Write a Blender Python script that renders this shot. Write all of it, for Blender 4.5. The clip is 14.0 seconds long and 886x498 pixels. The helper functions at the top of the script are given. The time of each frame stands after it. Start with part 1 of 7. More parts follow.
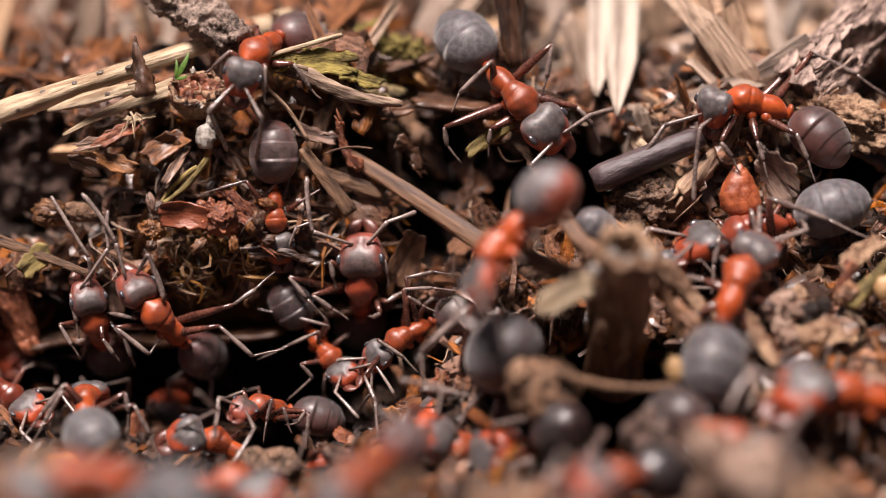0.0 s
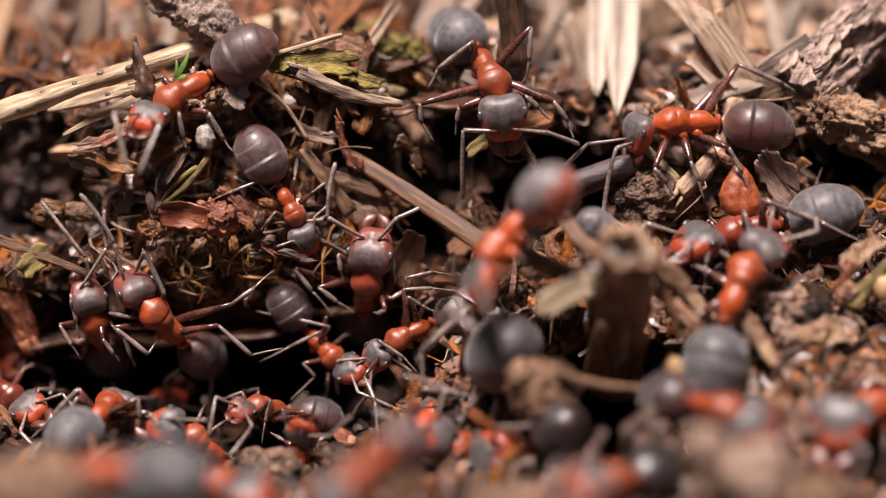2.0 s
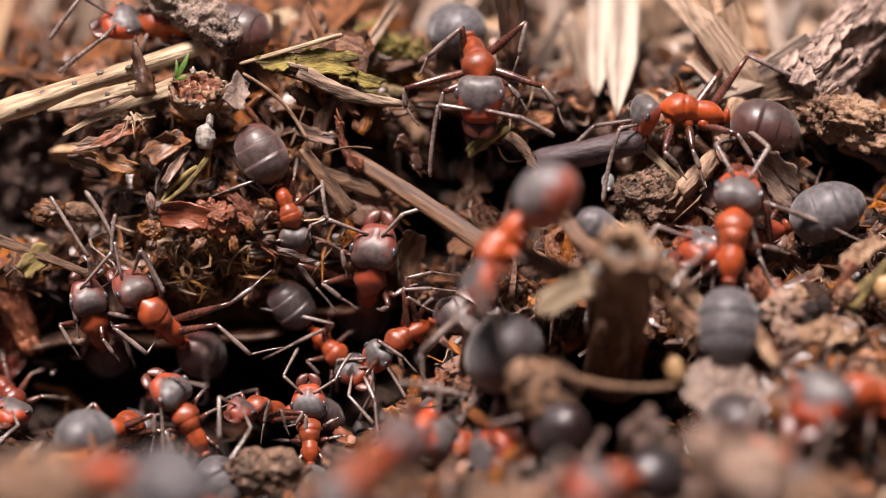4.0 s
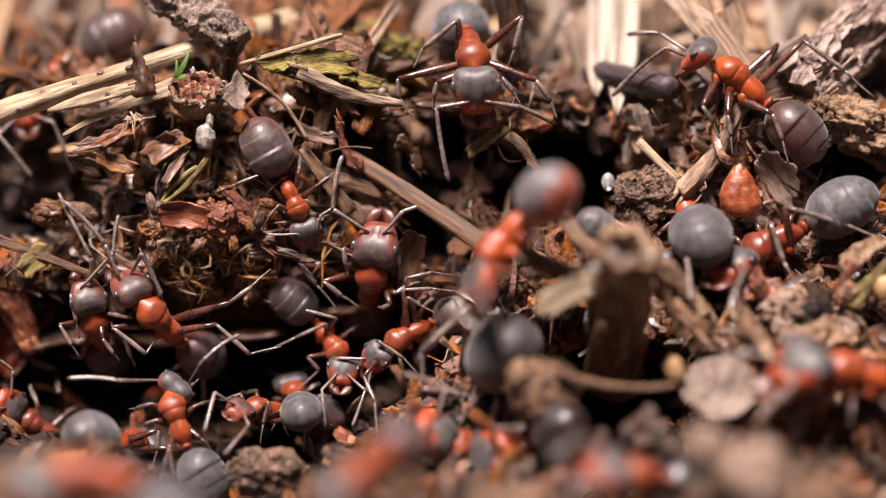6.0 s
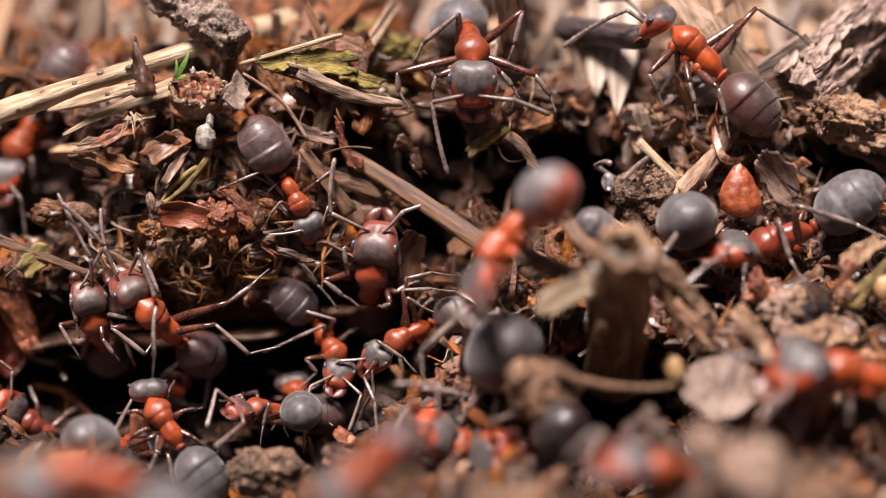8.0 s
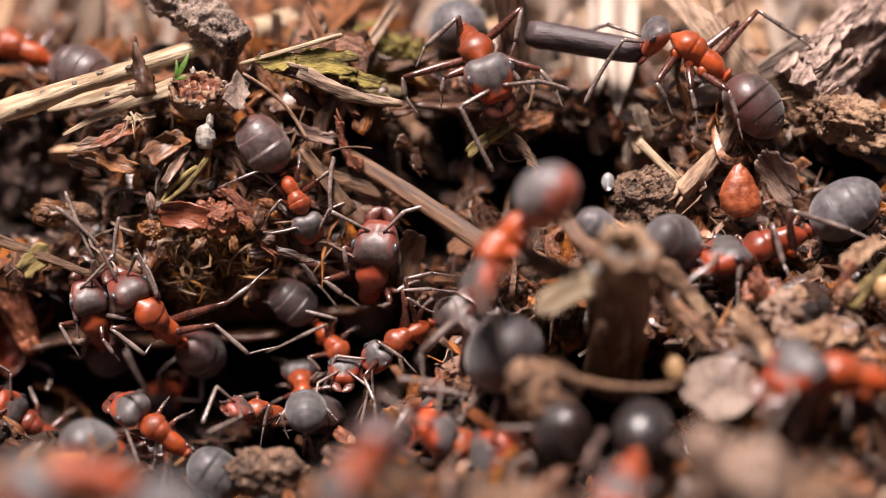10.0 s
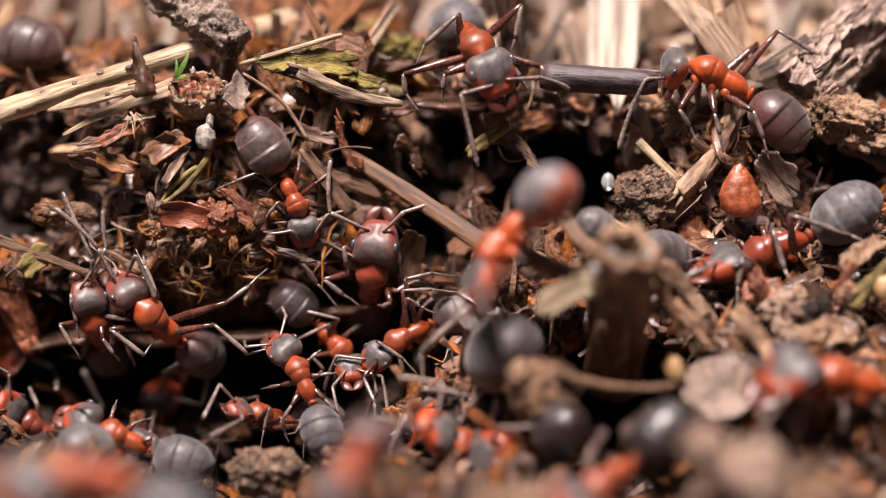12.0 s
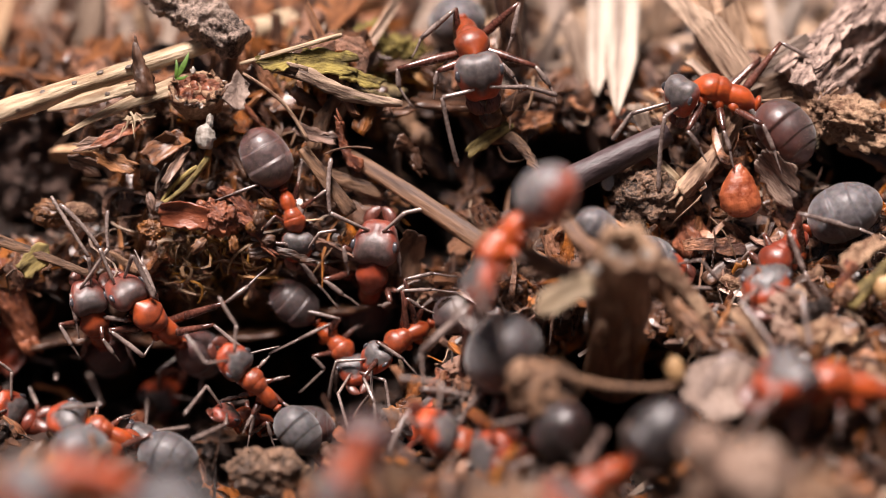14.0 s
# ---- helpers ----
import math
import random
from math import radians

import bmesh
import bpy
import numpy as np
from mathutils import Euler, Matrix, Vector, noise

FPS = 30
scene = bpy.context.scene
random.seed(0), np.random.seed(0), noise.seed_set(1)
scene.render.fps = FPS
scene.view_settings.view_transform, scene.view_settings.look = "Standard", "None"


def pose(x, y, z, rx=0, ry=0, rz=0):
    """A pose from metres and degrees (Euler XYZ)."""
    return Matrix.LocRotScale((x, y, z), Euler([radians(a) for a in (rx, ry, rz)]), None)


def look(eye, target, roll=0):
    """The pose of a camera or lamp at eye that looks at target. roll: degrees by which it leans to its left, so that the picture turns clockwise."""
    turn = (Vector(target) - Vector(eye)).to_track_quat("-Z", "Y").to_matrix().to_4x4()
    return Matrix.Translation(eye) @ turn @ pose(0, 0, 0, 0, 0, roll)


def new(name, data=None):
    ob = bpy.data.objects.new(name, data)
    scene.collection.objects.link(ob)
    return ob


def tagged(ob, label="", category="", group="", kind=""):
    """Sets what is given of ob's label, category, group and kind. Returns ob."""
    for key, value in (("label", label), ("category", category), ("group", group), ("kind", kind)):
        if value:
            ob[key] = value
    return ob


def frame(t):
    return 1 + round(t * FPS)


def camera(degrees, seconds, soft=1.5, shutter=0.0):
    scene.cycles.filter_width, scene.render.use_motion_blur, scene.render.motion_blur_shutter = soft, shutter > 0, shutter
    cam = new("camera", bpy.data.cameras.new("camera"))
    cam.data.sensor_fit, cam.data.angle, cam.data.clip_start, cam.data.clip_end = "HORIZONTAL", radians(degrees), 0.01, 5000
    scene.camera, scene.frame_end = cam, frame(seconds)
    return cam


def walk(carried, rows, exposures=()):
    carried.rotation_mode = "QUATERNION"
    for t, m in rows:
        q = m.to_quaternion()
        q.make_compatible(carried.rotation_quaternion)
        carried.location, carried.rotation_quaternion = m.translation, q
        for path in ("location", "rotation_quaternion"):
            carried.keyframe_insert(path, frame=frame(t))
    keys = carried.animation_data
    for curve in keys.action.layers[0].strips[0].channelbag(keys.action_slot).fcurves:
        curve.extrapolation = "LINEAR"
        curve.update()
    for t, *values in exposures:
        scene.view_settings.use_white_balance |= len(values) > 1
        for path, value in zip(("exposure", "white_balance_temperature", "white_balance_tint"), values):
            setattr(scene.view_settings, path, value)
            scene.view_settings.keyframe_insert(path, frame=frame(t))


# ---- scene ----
# The place is the flank of a wood-ant mound, a few centimetres across. Plan coordinates are millimetres on the
# flank: u along it, v up it, w out of it, with the camera standing out on the w axis.
cam = camera(17.07, 14.0, soft=0.5)
SIN, COS = 0.5, 0.8660254
FLANK = Matrix(((1, 0, 0, 0), (0, SIN, -COS, 0), (0, COS, SIN, 0), (0, 0, 0, 1)))


def at(u, v, w):
    """World place of a plan point."""
    return Vector((u, SIN * v - COS * w, COS * v + SIN * w)) * 0.001


cam.data.dof.use_dof = True
cam.data.dof.focus_distance = 0.1095
cam.data.dof.aperture_fstop = 14.0
walk(cam, [(0, look(at(0, 0, 110), at(0, 0, 0))), (14.0, look(at(0, 0, 110), at(0, 0, 0)))],
     exposures=((0, 0.57, 6640, 20), (3.0, 0.59, 6640, 20), (5.5, 0.69, 6640, 20), (14.0, 0.72, 6640, 20)))

# ---- light: a bright, thinly clouded sky ----
world = bpy.data.worlds.new("sky")
scene.world = world
world.use_nodes = True
wn = world.node_tree.nodes
sky = wn.new("ShaderNodeTexSky")
sky.sky_type = "NISHITA"
sky.sun_disc = False
sky.sun_elevation, sky.sun_rotation = radians(80), radians(-80)
sky.dust_density = 8.0
sky.ozone_density = 0.0
wn["Background"].inputs["Strength"].default_value = 0.013
world.node_tree.links.new(sky.outputs[0], wn["Background"].inputs["Color"])
sun = new("sun", bpy.data.lights.new("sun", "SUN"))
sun.data.energy, sun.data.angle, sun.data.color = 5.4, radians(19), (1.0, 0.93, 0.86)
sun.matrix_world = look((-0.17, -0.04, 0.98), (0, 0, 0))


# ---- materials ----
def material(name, dark, light, rough=0.7, grain=1.5, stretch=(1, 1, 1), bump=0.4, depth=0.08, island=0.0,
             per_object=0.0, coat=0.0, sheen=0.0, attribute="", spots=None, spec=0.5, glow=0.0):
    """A surface of two mixed tones with grain in millimetres, fine relief and wear."""
    m = bpy.data.materials.new(name)
    m.use_nodes = True
    n, link = m.node_tree.nodes, m.node_tree.links.new
    b = n["Principled BSDF"]
    if attribute:
        src = n.new("ShaderNodeAttribute")
        src.attribute_name = attribute
        where = src.outputs["Vector"]
    else:
        src = n.new("ShaderNodeTexCoord")
        where = src.outputs["Object"]
    mp = n.new("ShaderNodeMapping")
    mp.inputs["Scale"].default_value = [1000 * s for s in stretch]
    link(where, mp.inputs["Vector"])
    big = n.new("ShaderNodeTexNoise")
    big.inputs["Scale"].default_value, big.inputs["Detail"].default_value = grain * 0.35, 3
    fine = n.new("ShaderNodeTexNoise")
    fine.inputs["Scale"].default_value, fine.inputs["Detail"].default_value = grain * 2.2, 5
    fine.inputs["Roughness"].default_value = 0.65
    for tex in (big, fine):
        link(mp.outputs[0], tex.inputs["Vector"])
    add = n.new("ShaderNodeMath")
    add.operation = "ADD"
    link(big.outputs[0], add.inputs[0])
    link(fine.outputs[0], add.inputs[1])
    ramp = n.new("ShaderNodeMapRange")
    ramp.inputs["From Min"].default_value, ramp.inputs["From Max"].default_value = 0.8, 1.2
    link(add.outputs[0], ramp.inputs["Value"])
    mix = n.new("ShaderNodeMix")
    mix.data_type = "RGBA"
    mix.inputs["A"].default_value, mix.inputs["B"].default_value = (*dark, 1), (*light, 1)
    link(ramp.outputs[0], mix.inputs["Factor"])
    out = mix.outputs["Result"]
    if island or per_object:
        rnd = n.new("ShaderNodeNewGeometry" if island else "ShaderNodeObjectInfo")
        hs = n.new("ShaderNodeHueSaturation")
        amount = island or per_object
        val = n.new("ShaderNodeMapRange")
        val.inputs["To Min"].default_value, val.inputs["To Max"].default_value = 1 - amount, 1 + amount
        link(rnd.outputs["Random Per Island" if island else "Random"], val.inputs["Value"])
        link(val.outputs[0], hs.inputs["Value"])
        sat = n.new("ShaderNodeMath")
        sat.operation = "PINGPONG"
        sat.inputs[1].default_value = 0.13
        link(rnd.outputs["Random Per Island" if island else "Random"], sat.inputs[0])
        sat2 = n.new("ShaderNodeMapRange")
        sat2.inputs["From Max"].default_value = 0.13
        sat2.inputs["To Min"].default_value, sat2.inputs["To Max"].default_value = 0.7, 1.25
        link(sat.outputs[0], sat2.inputs["Value"])
        link(sat2.outputs[0], hs.inputs["Saturation"])
        link(out, hs.inputs["Color"])
        out = hs.outputs[0]
    if spots:
        v = n.new("ShaderNodeTexVoronoi")
        v.inputs["Scale"].default_value = spots[0]
        src2 = n.new("ShaderNodeMapping")
        src2.inputs["Scale"].default_value = (1000, 1000, 1000)
        link(where, src2.inputs["Vector"])
        link(src2.outputs[0], v.inputs["Vector"])
        lim = n.new("ShaderNodeMapRange")
        lim.inputs["From Min"].default_value, lim.inputs["From Max"].default_value = spots[1], spots[1] + 0.06
        link(v.outputs["Distance"], lim.inputs["Value"])
        sp = n.new("ShaderNodeMix")
        sp.data_type = "RGBA"
        sp.inputs["A"].default_value = (*spots[2], 1)
        link(lim.outputs[0], sp.inputs["Factor"])
        link(out, sp.inputs["B"])
        out = sp.outputs["Result"]
    link(out, b.inputs["Base Color"])
    rr = n.new("ShaderNodeMapRange")
    rr.inputs["To Min"].default_value, rr.inputs["To Max"].default_value = max(0.05, rough - 0.15), min(1, rough + 0.15)
    link(fine.outputs[0], rr.inputs["Value"])
    link(rr.outputs[0], b.inputs["Roughness"])
    bp = n.new("ShaderNodeBump")
    bp.inputs["Strength"].default_value, bp.inputs["Distance"].default_value = bump, depth * 0.001
    link(fine.outputs[0], bp.inputs["Height"])
    link(bp.outputs[0], b.inputs["Normal"])
    b.inputs["Specular IOR Level"].default_value = spec
    b.inputs["Coat Weight"].default_value, b.inputs["Coat Roughness"].default_value = coat, 0.27
    b.inputs["Sheen Weight"].default_value = sheen
    if glow:
        b.inputs["Subsurface Weight"].default_value = glow
        b.inputs["Subsurface Radius"].default_value = (1.0, 0.25, 0.1)
        b.inputs["Subsurface Scale"].default_value = 0.0003
    return m


def two_tone(name, red, dark, low, high, rough=0.36, axis="Z", face=0.0, sheen=0.05, coat=0.2, bump=0.5, grain=13.0, vary=0.0):
    """Ant shell: red below and dark above, the border between low and high of the part's own height."""
    m = material(name, tuple(0.5 * c for c in dark), tuple(1.5 * c for c in dark), rough, grain, bump=bump, depth=0.03, sheen=sheen, coat=coat, glow=0.2, per_object=vary)
    n, link = m.node_tree.nodes, m.node_tree.links.new
    b = n["Principled BSDF"]
    tc = n.new("ShaderNodeTexCoord")
    sep = n.new("ShaderNodeSeparateXYZ")
    link(tc.outputs["Generated"], sep.inputs[0])
    nz = n.new("ShaderNodeTexNoise")
    nz.inputs["Scale"].default_value = 4.0
    link(tc.outputs["Generated"], nz.inputs["Vector"])
    half = n.new("ShaderNodeMath")
    half.operation = "MULTIPLY_ADD"
    half.inputs[1].default_value = 0.35
    link(nz.outputs[0], half.inputs[0])
    height = sep.outputs[axis]
    if face:
        side = n.new("ShaderNodeMath")
        side.operation = "SUBTRACT"
        side.inputs[1].default_value = 0.5
        link(sep.outputs["Y"], side.inputs[0])
        away = n.new("ShaderNodeMath")
        away.operation = "ABSOLUTE"
        link(side.outputs[0], away.inputs[0])
        both = n.new("ShaderNodeMath")
        both.operation = "ADD"
        link(away.outputs[0], both.inputs[0])
        link(sep.outputs["X"], both.inputs[1])
        less = n.new("ShaderNodeMath")
        less.operation = "MULTIPLY_ADD"
        less.inputs[1].default_value = -face
        link(both.outputs[0], less.inputs[0])
        link(height, less.inputs[2])
        height = less.outputs[0]
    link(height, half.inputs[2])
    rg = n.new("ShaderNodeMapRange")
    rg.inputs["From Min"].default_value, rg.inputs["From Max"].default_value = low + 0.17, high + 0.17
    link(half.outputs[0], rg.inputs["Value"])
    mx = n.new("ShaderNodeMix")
    mx.data_type = "RGBA"
    blot = n.new("ShaderNodeTexNoise")
    blot.inputs["Scale"].default_value, blot.inputs["Detail"].default_value = 4.5, 6
    link(tc.outputs["Generated"], blot.inputs["Vector"])
    much = n.new("ShaderNodeMapRange")
    much.inputs["From Min"].default_value, much.inputs["From Max"].default_value = 0.42, 0.75
    much.inputs["To Max"].default_value = 0.8
    link(blot.outputs[0], much.inputs["Value"])
    tint = n.new("ShaderNodeMix")
    tint.data_type = "RGBA"
    tint.inputs["A"].default_value, tint.inputs["B"].default_value = (*red, 1), (red[0] * 0.3, red[1] * 0.35, red[2] * 0.6, 1)
    link(much.outputs[0], tint.inputs["Factor"])
    own = n.new("ShaderNodeObjectInfo")
    range_own = n.new("ShaderNodeMapRange")
    range_own.inputs["To Min"].default_value, range_own.inputs["To Max"].default_value = 0.6, 1.12
    link(own.outputs["Random"], range_own.inputs["Value"])
    tone = n.new("ShaderNodeHueSaturation")
    link(range_own.outputs[0], tone.inputs["Value"])
    link(tint.outputs["Result"], tone.inputs["Color"])
    link(tone.outputs[0], mx.inputs["A"])
    link(rg.outputs[0], mx.inputs["Factor"])
    old = b.inputs["Base Color"].links[0].from_socket
    link(old, mx.inputs["B"])
    link(mx.outputs["Result"], b.inputs["Base Color"])
    return m


SOIL = material("soil", (0.008, 0.0045, 0.0035), (0.055, 0.028, 0.018), 0.5, 1.6, bump=1.0, depth=0.4)
EARTH = material("crumbly_earth", (0.02, 0.01, 0.006), (0.42, 0.25, 0.16), 0.55, 3.0, bump=1.0, depth=0.3, coat=0.1)
WETBARK = material("wet_bark", (0.025, 0.011, 0.006), (0.13, 0.058, 0.03), 0.4, 1.8, (0.25, 1, 1), 1.0, 0.12, coat=0.3)
STRAW = material("dry_straw", (0.26, 0.17, 0.09), (0.76, 0.60, 0.41), 0.6, 2.4, (0.1, 1, 1), 0.9, 0.12)
GREYSTRAW = material("weathered_straw", (0.08, 0.042, 0.025), (0.64, 0.46, 0.32), 0.6, 2.2, (0.14, 1, 1), 1.0, 0.2)
STALK = material("spotted_stalk", (0.27, 0.165, 0.085), (0.9, 0.72, 0.49), 0.5, 2.4, (0.12, 1, 1), 1.0, 0.16, spots=(0.9, 0.1, (0.1, 0.06, 0.04)))
KNOT = material("stalk_knot", (0.06, 0.045, 0.038), (0.26, 0.2, 0.16), 0.6, 4.0)
PALE = material("bleached_wood", (0.2, 0.14, 0.1), (0.62, 0.52, 0.42), 0.55, 2.4, (0.06, 1, 1), 0.9, 0.12)
TANTWIG = material("tan_twig", (0.14, 0.07, 0.04), (0.6, 0.4, 0.26), 0.6, 2.0, (0.25, 1, 1), 1.0, 0.2)
TWIG = material("brown_twig", (0.048, 0.022, 0.012), (0.272, 0.148, 0.080), 0.65, 2.0, (0.3, 1, 1), 1.0, 0.2)
DARKTWIG = material("dark_twig", (0.018, 0.011, 0.012), (0.1, 0.068, 0.07), 0.45, 2.4, (0.3, 1, 1), 0.7, 0.08)
BARK = material("grey_bark", (0.07, 0.038, 0.028), (0.62, 0.45, 0.37), 0.7, 1.8, (0.5, 1, 1), 1.0, 0.2)
BROWNBARK = material("brown_bark", (0.05, 0.028, 0.022), (0.3, 0.19, 0.15), 0.6, 1.2, bump=1.0, depth=0.3)
TWIGBARK = material("crusted_twig", (0.045, 0.027, 0.02), (0.62, 0.46, 0.37), 0.65, 2.6, bump=1.0, depth=0.4)
FLAKE = material("bark_flake", (0.048, 0.018, 0.009), (0.264, 0.116, 0.054), 0.4, 2.2, (0.3, 1, 1), 1.0, 0.18, per_object=0.45, coat=0.3)
TANBARK = material("tan_bark", (0.055, 0.021, 0.009), (0.38, 0.18, 0.085), 0.45, 2.4, (0.22, 1, 1), 1.0, 0.2, per_object=0.35, coat=0.3)
NEEDLE = material("dull_needle", (0.06, 0.026, 0.013), (0.25, 0.13, 0.07), 0.6, 2.2, (0.1, 1, 1), 0.8, 0.1)
# Dark tone takes in the shade on the lower stem.
STEMBARK = material("stem_bark", (0.055, 0.022, 0.011), (0.3, 0.15, 0.078), 0.55, 1.8, (0.15, 1, 1), 1.0, 0.2, coat=0.15)
HUSK = material("husk_skin", (0.02, 0.009, 0.005), (0.36, 0.19, 0.1), 0.6, 0.9, bump=1.0, depth=0.3)
GREYBARK = material("greyish_bark", (0.05, 0.028, 0.021), (0.42, 0.29, 0.22), 0.5, 2.4, (0.2, 1, 1), 1.0, 0.2, coat=0.2)
REDPLATE = material("red_bark_plate", (0.10, 0.022, 0.01), (0.32, 0.095, 0.042), 0.32, 1.6, (0.3, 1, 1), 0.6, 0.1, coat=0.4)
REDFLAKE = material("red_flake", (0.10, 0.024, 0.012), (0.46, 0.15, 0.065), 0.4, 2.6, (0.5, 1, 1), 1.0, 0.25, coat=0.3)
MOSS = material("mossy_fibre", (0.08, 0.055, 0.016), (0.4, 0.3, 0.1), 0.8, 2.2, (0.3, 1, 1), 0.8, 0.1)
MOSSY = material("moss_fibres", (0.08, 0.038, 0.013), (0.38, 0.2, 0.075), 0.5, 1.8, (0.2, 1, 1), 0.8, 0.1, island=0.5, attribute="fibre")
MOSSBARK = material("mossy_bark", (0.06, 0.038, 0.018), (0.34, 0.25, 0.11), 0.8, 2.6, (0.35, 1, 1), 1.0, 0.3)
MOSSGREEN = material("moss_crust", (0.09, 0.062, 0.012), (0.44, 0.34, 0.085), 0.75, 2.6, (0.4, 1, 1), 1.0, 0.3)
GREEN = material("green_leaf", (0.05, 0.12, 0.012), (0.15, 0.28, 0.04), 0.5, 2.0, (0.3, 1, 1))
CRUMB = material("white_crumb", (0.2, 0.16, 0.13), (0.7, 0.65, 0.58), 0.7, 1.6, bump=1.0, depth=0.2)
CLOD = material("tan_clod", (0.0935, 0.0425, 0.0221), (0.34, 0.204, 0.123), 0.8, 1.4, bump=1.0, depth=0.3)
BUD = material("resin_bud", (0.2, 0.042, 0.016), (0.48, 0.13, 0.05), 0.3, 1.6, bump=0.7, depth=0.1, coat=0.4)
SCRAP = material("leaf_scrap", (0.17, 0.111, 0.085), (0.442, 0.332, 0.272), 0.65, 2.0, bump=1.0, depth=0.2)
PALECLOD = material("pale_clod", (0.21, 0.112, 0.074), (0.56, 0.4, 0.31), 0.75, 1.4, bump=1.0, depth=0.3)
DUNCLOD = material("dun_clod", (0.131, 0.0656, 0.0369), (0.459, 0.287, 0.189), 0.75, 1.4, bump=1.0, depth=0.3)
WETSTEM = material("damp_stem", (0.045, 0.023, 0.012), (0.22, 0.12, 0.065), 0.5, 1.8, (0.15, 1, 1), 1.0, 0.16, coat=0.2)
CUP = material("rotten_bark", (0.16, 0.07, 0.035), (0.62, 0.40, 0.25), 0.7, 2.2, bump=1.0, depth=0.3)
RIMCHIP = material("rim_chips", (0.0225, 0.0112, 0.00675), (0.203, 0.128, 0.0863), 0.6, 2.2, (0.12, 1, 1), 1.0, 0.15, island=0.4,
                   attribute="fibre")
SEED = material("yellow_seed", (0.34, 0.19, 0.08), (0.62, 0.4, 0.2), 0.5, 1.0)
NEEDLES = material("litter_needles", (0.052, 0.018, 0.008), (0.36, 0.17, 0.08), 0.42, 2.4, (0.12, 1, 1), 1.0, 0.14, island=0.8, coat=0.25,
                   attribute="fibre")
CHIPS = material("litter_chips", (0.040, 0.013, 0.006), (0.368, 0.156, 0.072), 0.3, 2.2, (0.55, 1, 1), 1.0, 0.25, island=0.8, coat=0.7,
                 attribute="fibre")
BACKCHIPS = material("back_chips", (0.040, 0.013, 0.006), (0.368, 0.156, 0.072), 0.65, 2.2, (0.55, 1, 1), 1.0, 0.25, island=0.8, coat=0.0,
                 attribute="fibre")
PALECHIPS = material("pale_chips", (0.113, 0.0609, 0.0365), (0.522, 0.365, 0.252), 0.6, 2.2, (0.12, 1, 1), 1.0, 0.15, island=0.5,
                     attribute="fibre")
CRUMBS = material("litter_crumbs", (0.016, 0.007, 0.005), (0.160, 0.072, 0.036), 0.42, 2.4, bump=1.0, depth=0.25, island=0.8, coat=0.7,
                  attribute="fibre")
RED = (0.5, 0.08, 0.012)
BRICK = (0.44, 0.06, 0.011)
DUSK = (0.085, 0.071, 0.069)
HEAD = two_tone("head_shell", BRICK, DUSK, -0.2, 0.1, face=1.0, rough=0.42, coat=0.15, sheen=0.12, vary=0.2)
REDHEAD = two_tone("red_head_shell", (0.27, 0.055, 0.03), (0.08, 0.05, 0.045), -0.15, 0.45, face=0.9, rough=0.38, coat=0.2, sheen=0.1, vary=0.2)
# Red abdomen with the pale sheen of its upper side put into the colour.
REDBELLY = two_tone("red_belly_shell", (0.5, 0.07, 0.011), (0.15, 0.13, 0.13), 0.38, 0.62, sheen=0.2, coat=0.4)
THORAX = two_tone("thorax_shell", RED, (0.2, 0.05, 0.025), 0.7, 1.25, rough=0.38, coat=0.28, bump=0.6, grain=9.0)
# Darker copy of the thorax shell, its colour standing in for shade.
SHADEDTHORAX = two_tone("shaded_thorax_shell", (0.3, 0.045, 0.014), (0.14, 0.03, 0.018), 0.7, 1.25, rough=0.34, coat=0.4, bump=0.4, grain=9.0)
GASTER = two_tone("gaster_shell", (0.11, 0.022, 0.014), (0.055, 0.034, 0.032), 0.4, 0.95, rough=0.46, sheen=0.2, coat=0.3, vary=0.35)
# Sky sheen painted as a grey top over the dark maroon underside.
SHEENGASTER = two_tone("sheen_gaster_shell", (0.035, 0.013, 0.011), (0.085, 0.077, 0.08), 0.25, 0.65, rough=0.5, sheen=0.3, coat=0.15, vary=0.2)
BROWNGASTER = two_tone("brown_gaster_shell", (0.16, 0.03, 0.016), (0.072, 0.038, 0.034), 0.3, 0.9, rough=0.4, sheen=0.2, coat=0.45, vary=0.3)
BLACKGASTER = two_tone("black_gaster_shell", (0.03, 0.01, 0.008), (0.024, 0.019, 0.019), 0.3, 0.8, rough=0.38, sheen=0.02, coat=0.8)
RIM = material("tergite_rim", (0.1, 0.072, 0.062), (0.24, 0.18, 0.155), 0.4, 4.0)
LEG = material("leg_shell", (0.04, 0.014, 0.01), (0.15, 0.05, 0.032), 0.26, 4.0, bump=0.2, depth=0.01, coat=0.9)
JAW = material("jaw_shell", (0.05, 0.014, 0.01), (0.16, 0.045, 0.028), 0.3, 3.0, (1, 4, 1), 0.5, 0.03, coat=0.3)
SHIN = material("shin_shell", (0.09, 0.061, 0.053), (0.3, 0.23, 0.2), 0.24, 4.0, bump=0.2, depth=0.01, coat=0.9)
EYE = material("eye", (0.03, 0.028, 0.032), (0.075, 0.07, 0.08), 0.25, 12.0, bump=0.3, depth=0.01, coat=0.6)
HAIR = material("bristle", (0.25, 0.18, 0.11), (0.4, 0.3, 0.2), 0.4, 4.0)
WATER = bpy.data.materials.new("water")
WATER.use_nodes = True
WATER.node_tree.nodes["Principled BSDF"].inputs["Transmission Weight"].default_value = 0.7
WATER.node_tree.nodes["Principled BSDF"].inputs["Roughness"].default_value = 0.12
WATER.node_tree.nodes["Principled BSDF"].inputs["IOR"].default_value = 1.33


# ---- the mound's surface ----
def soft(x, width):
    return width * np.logaddexp(0, x / width)


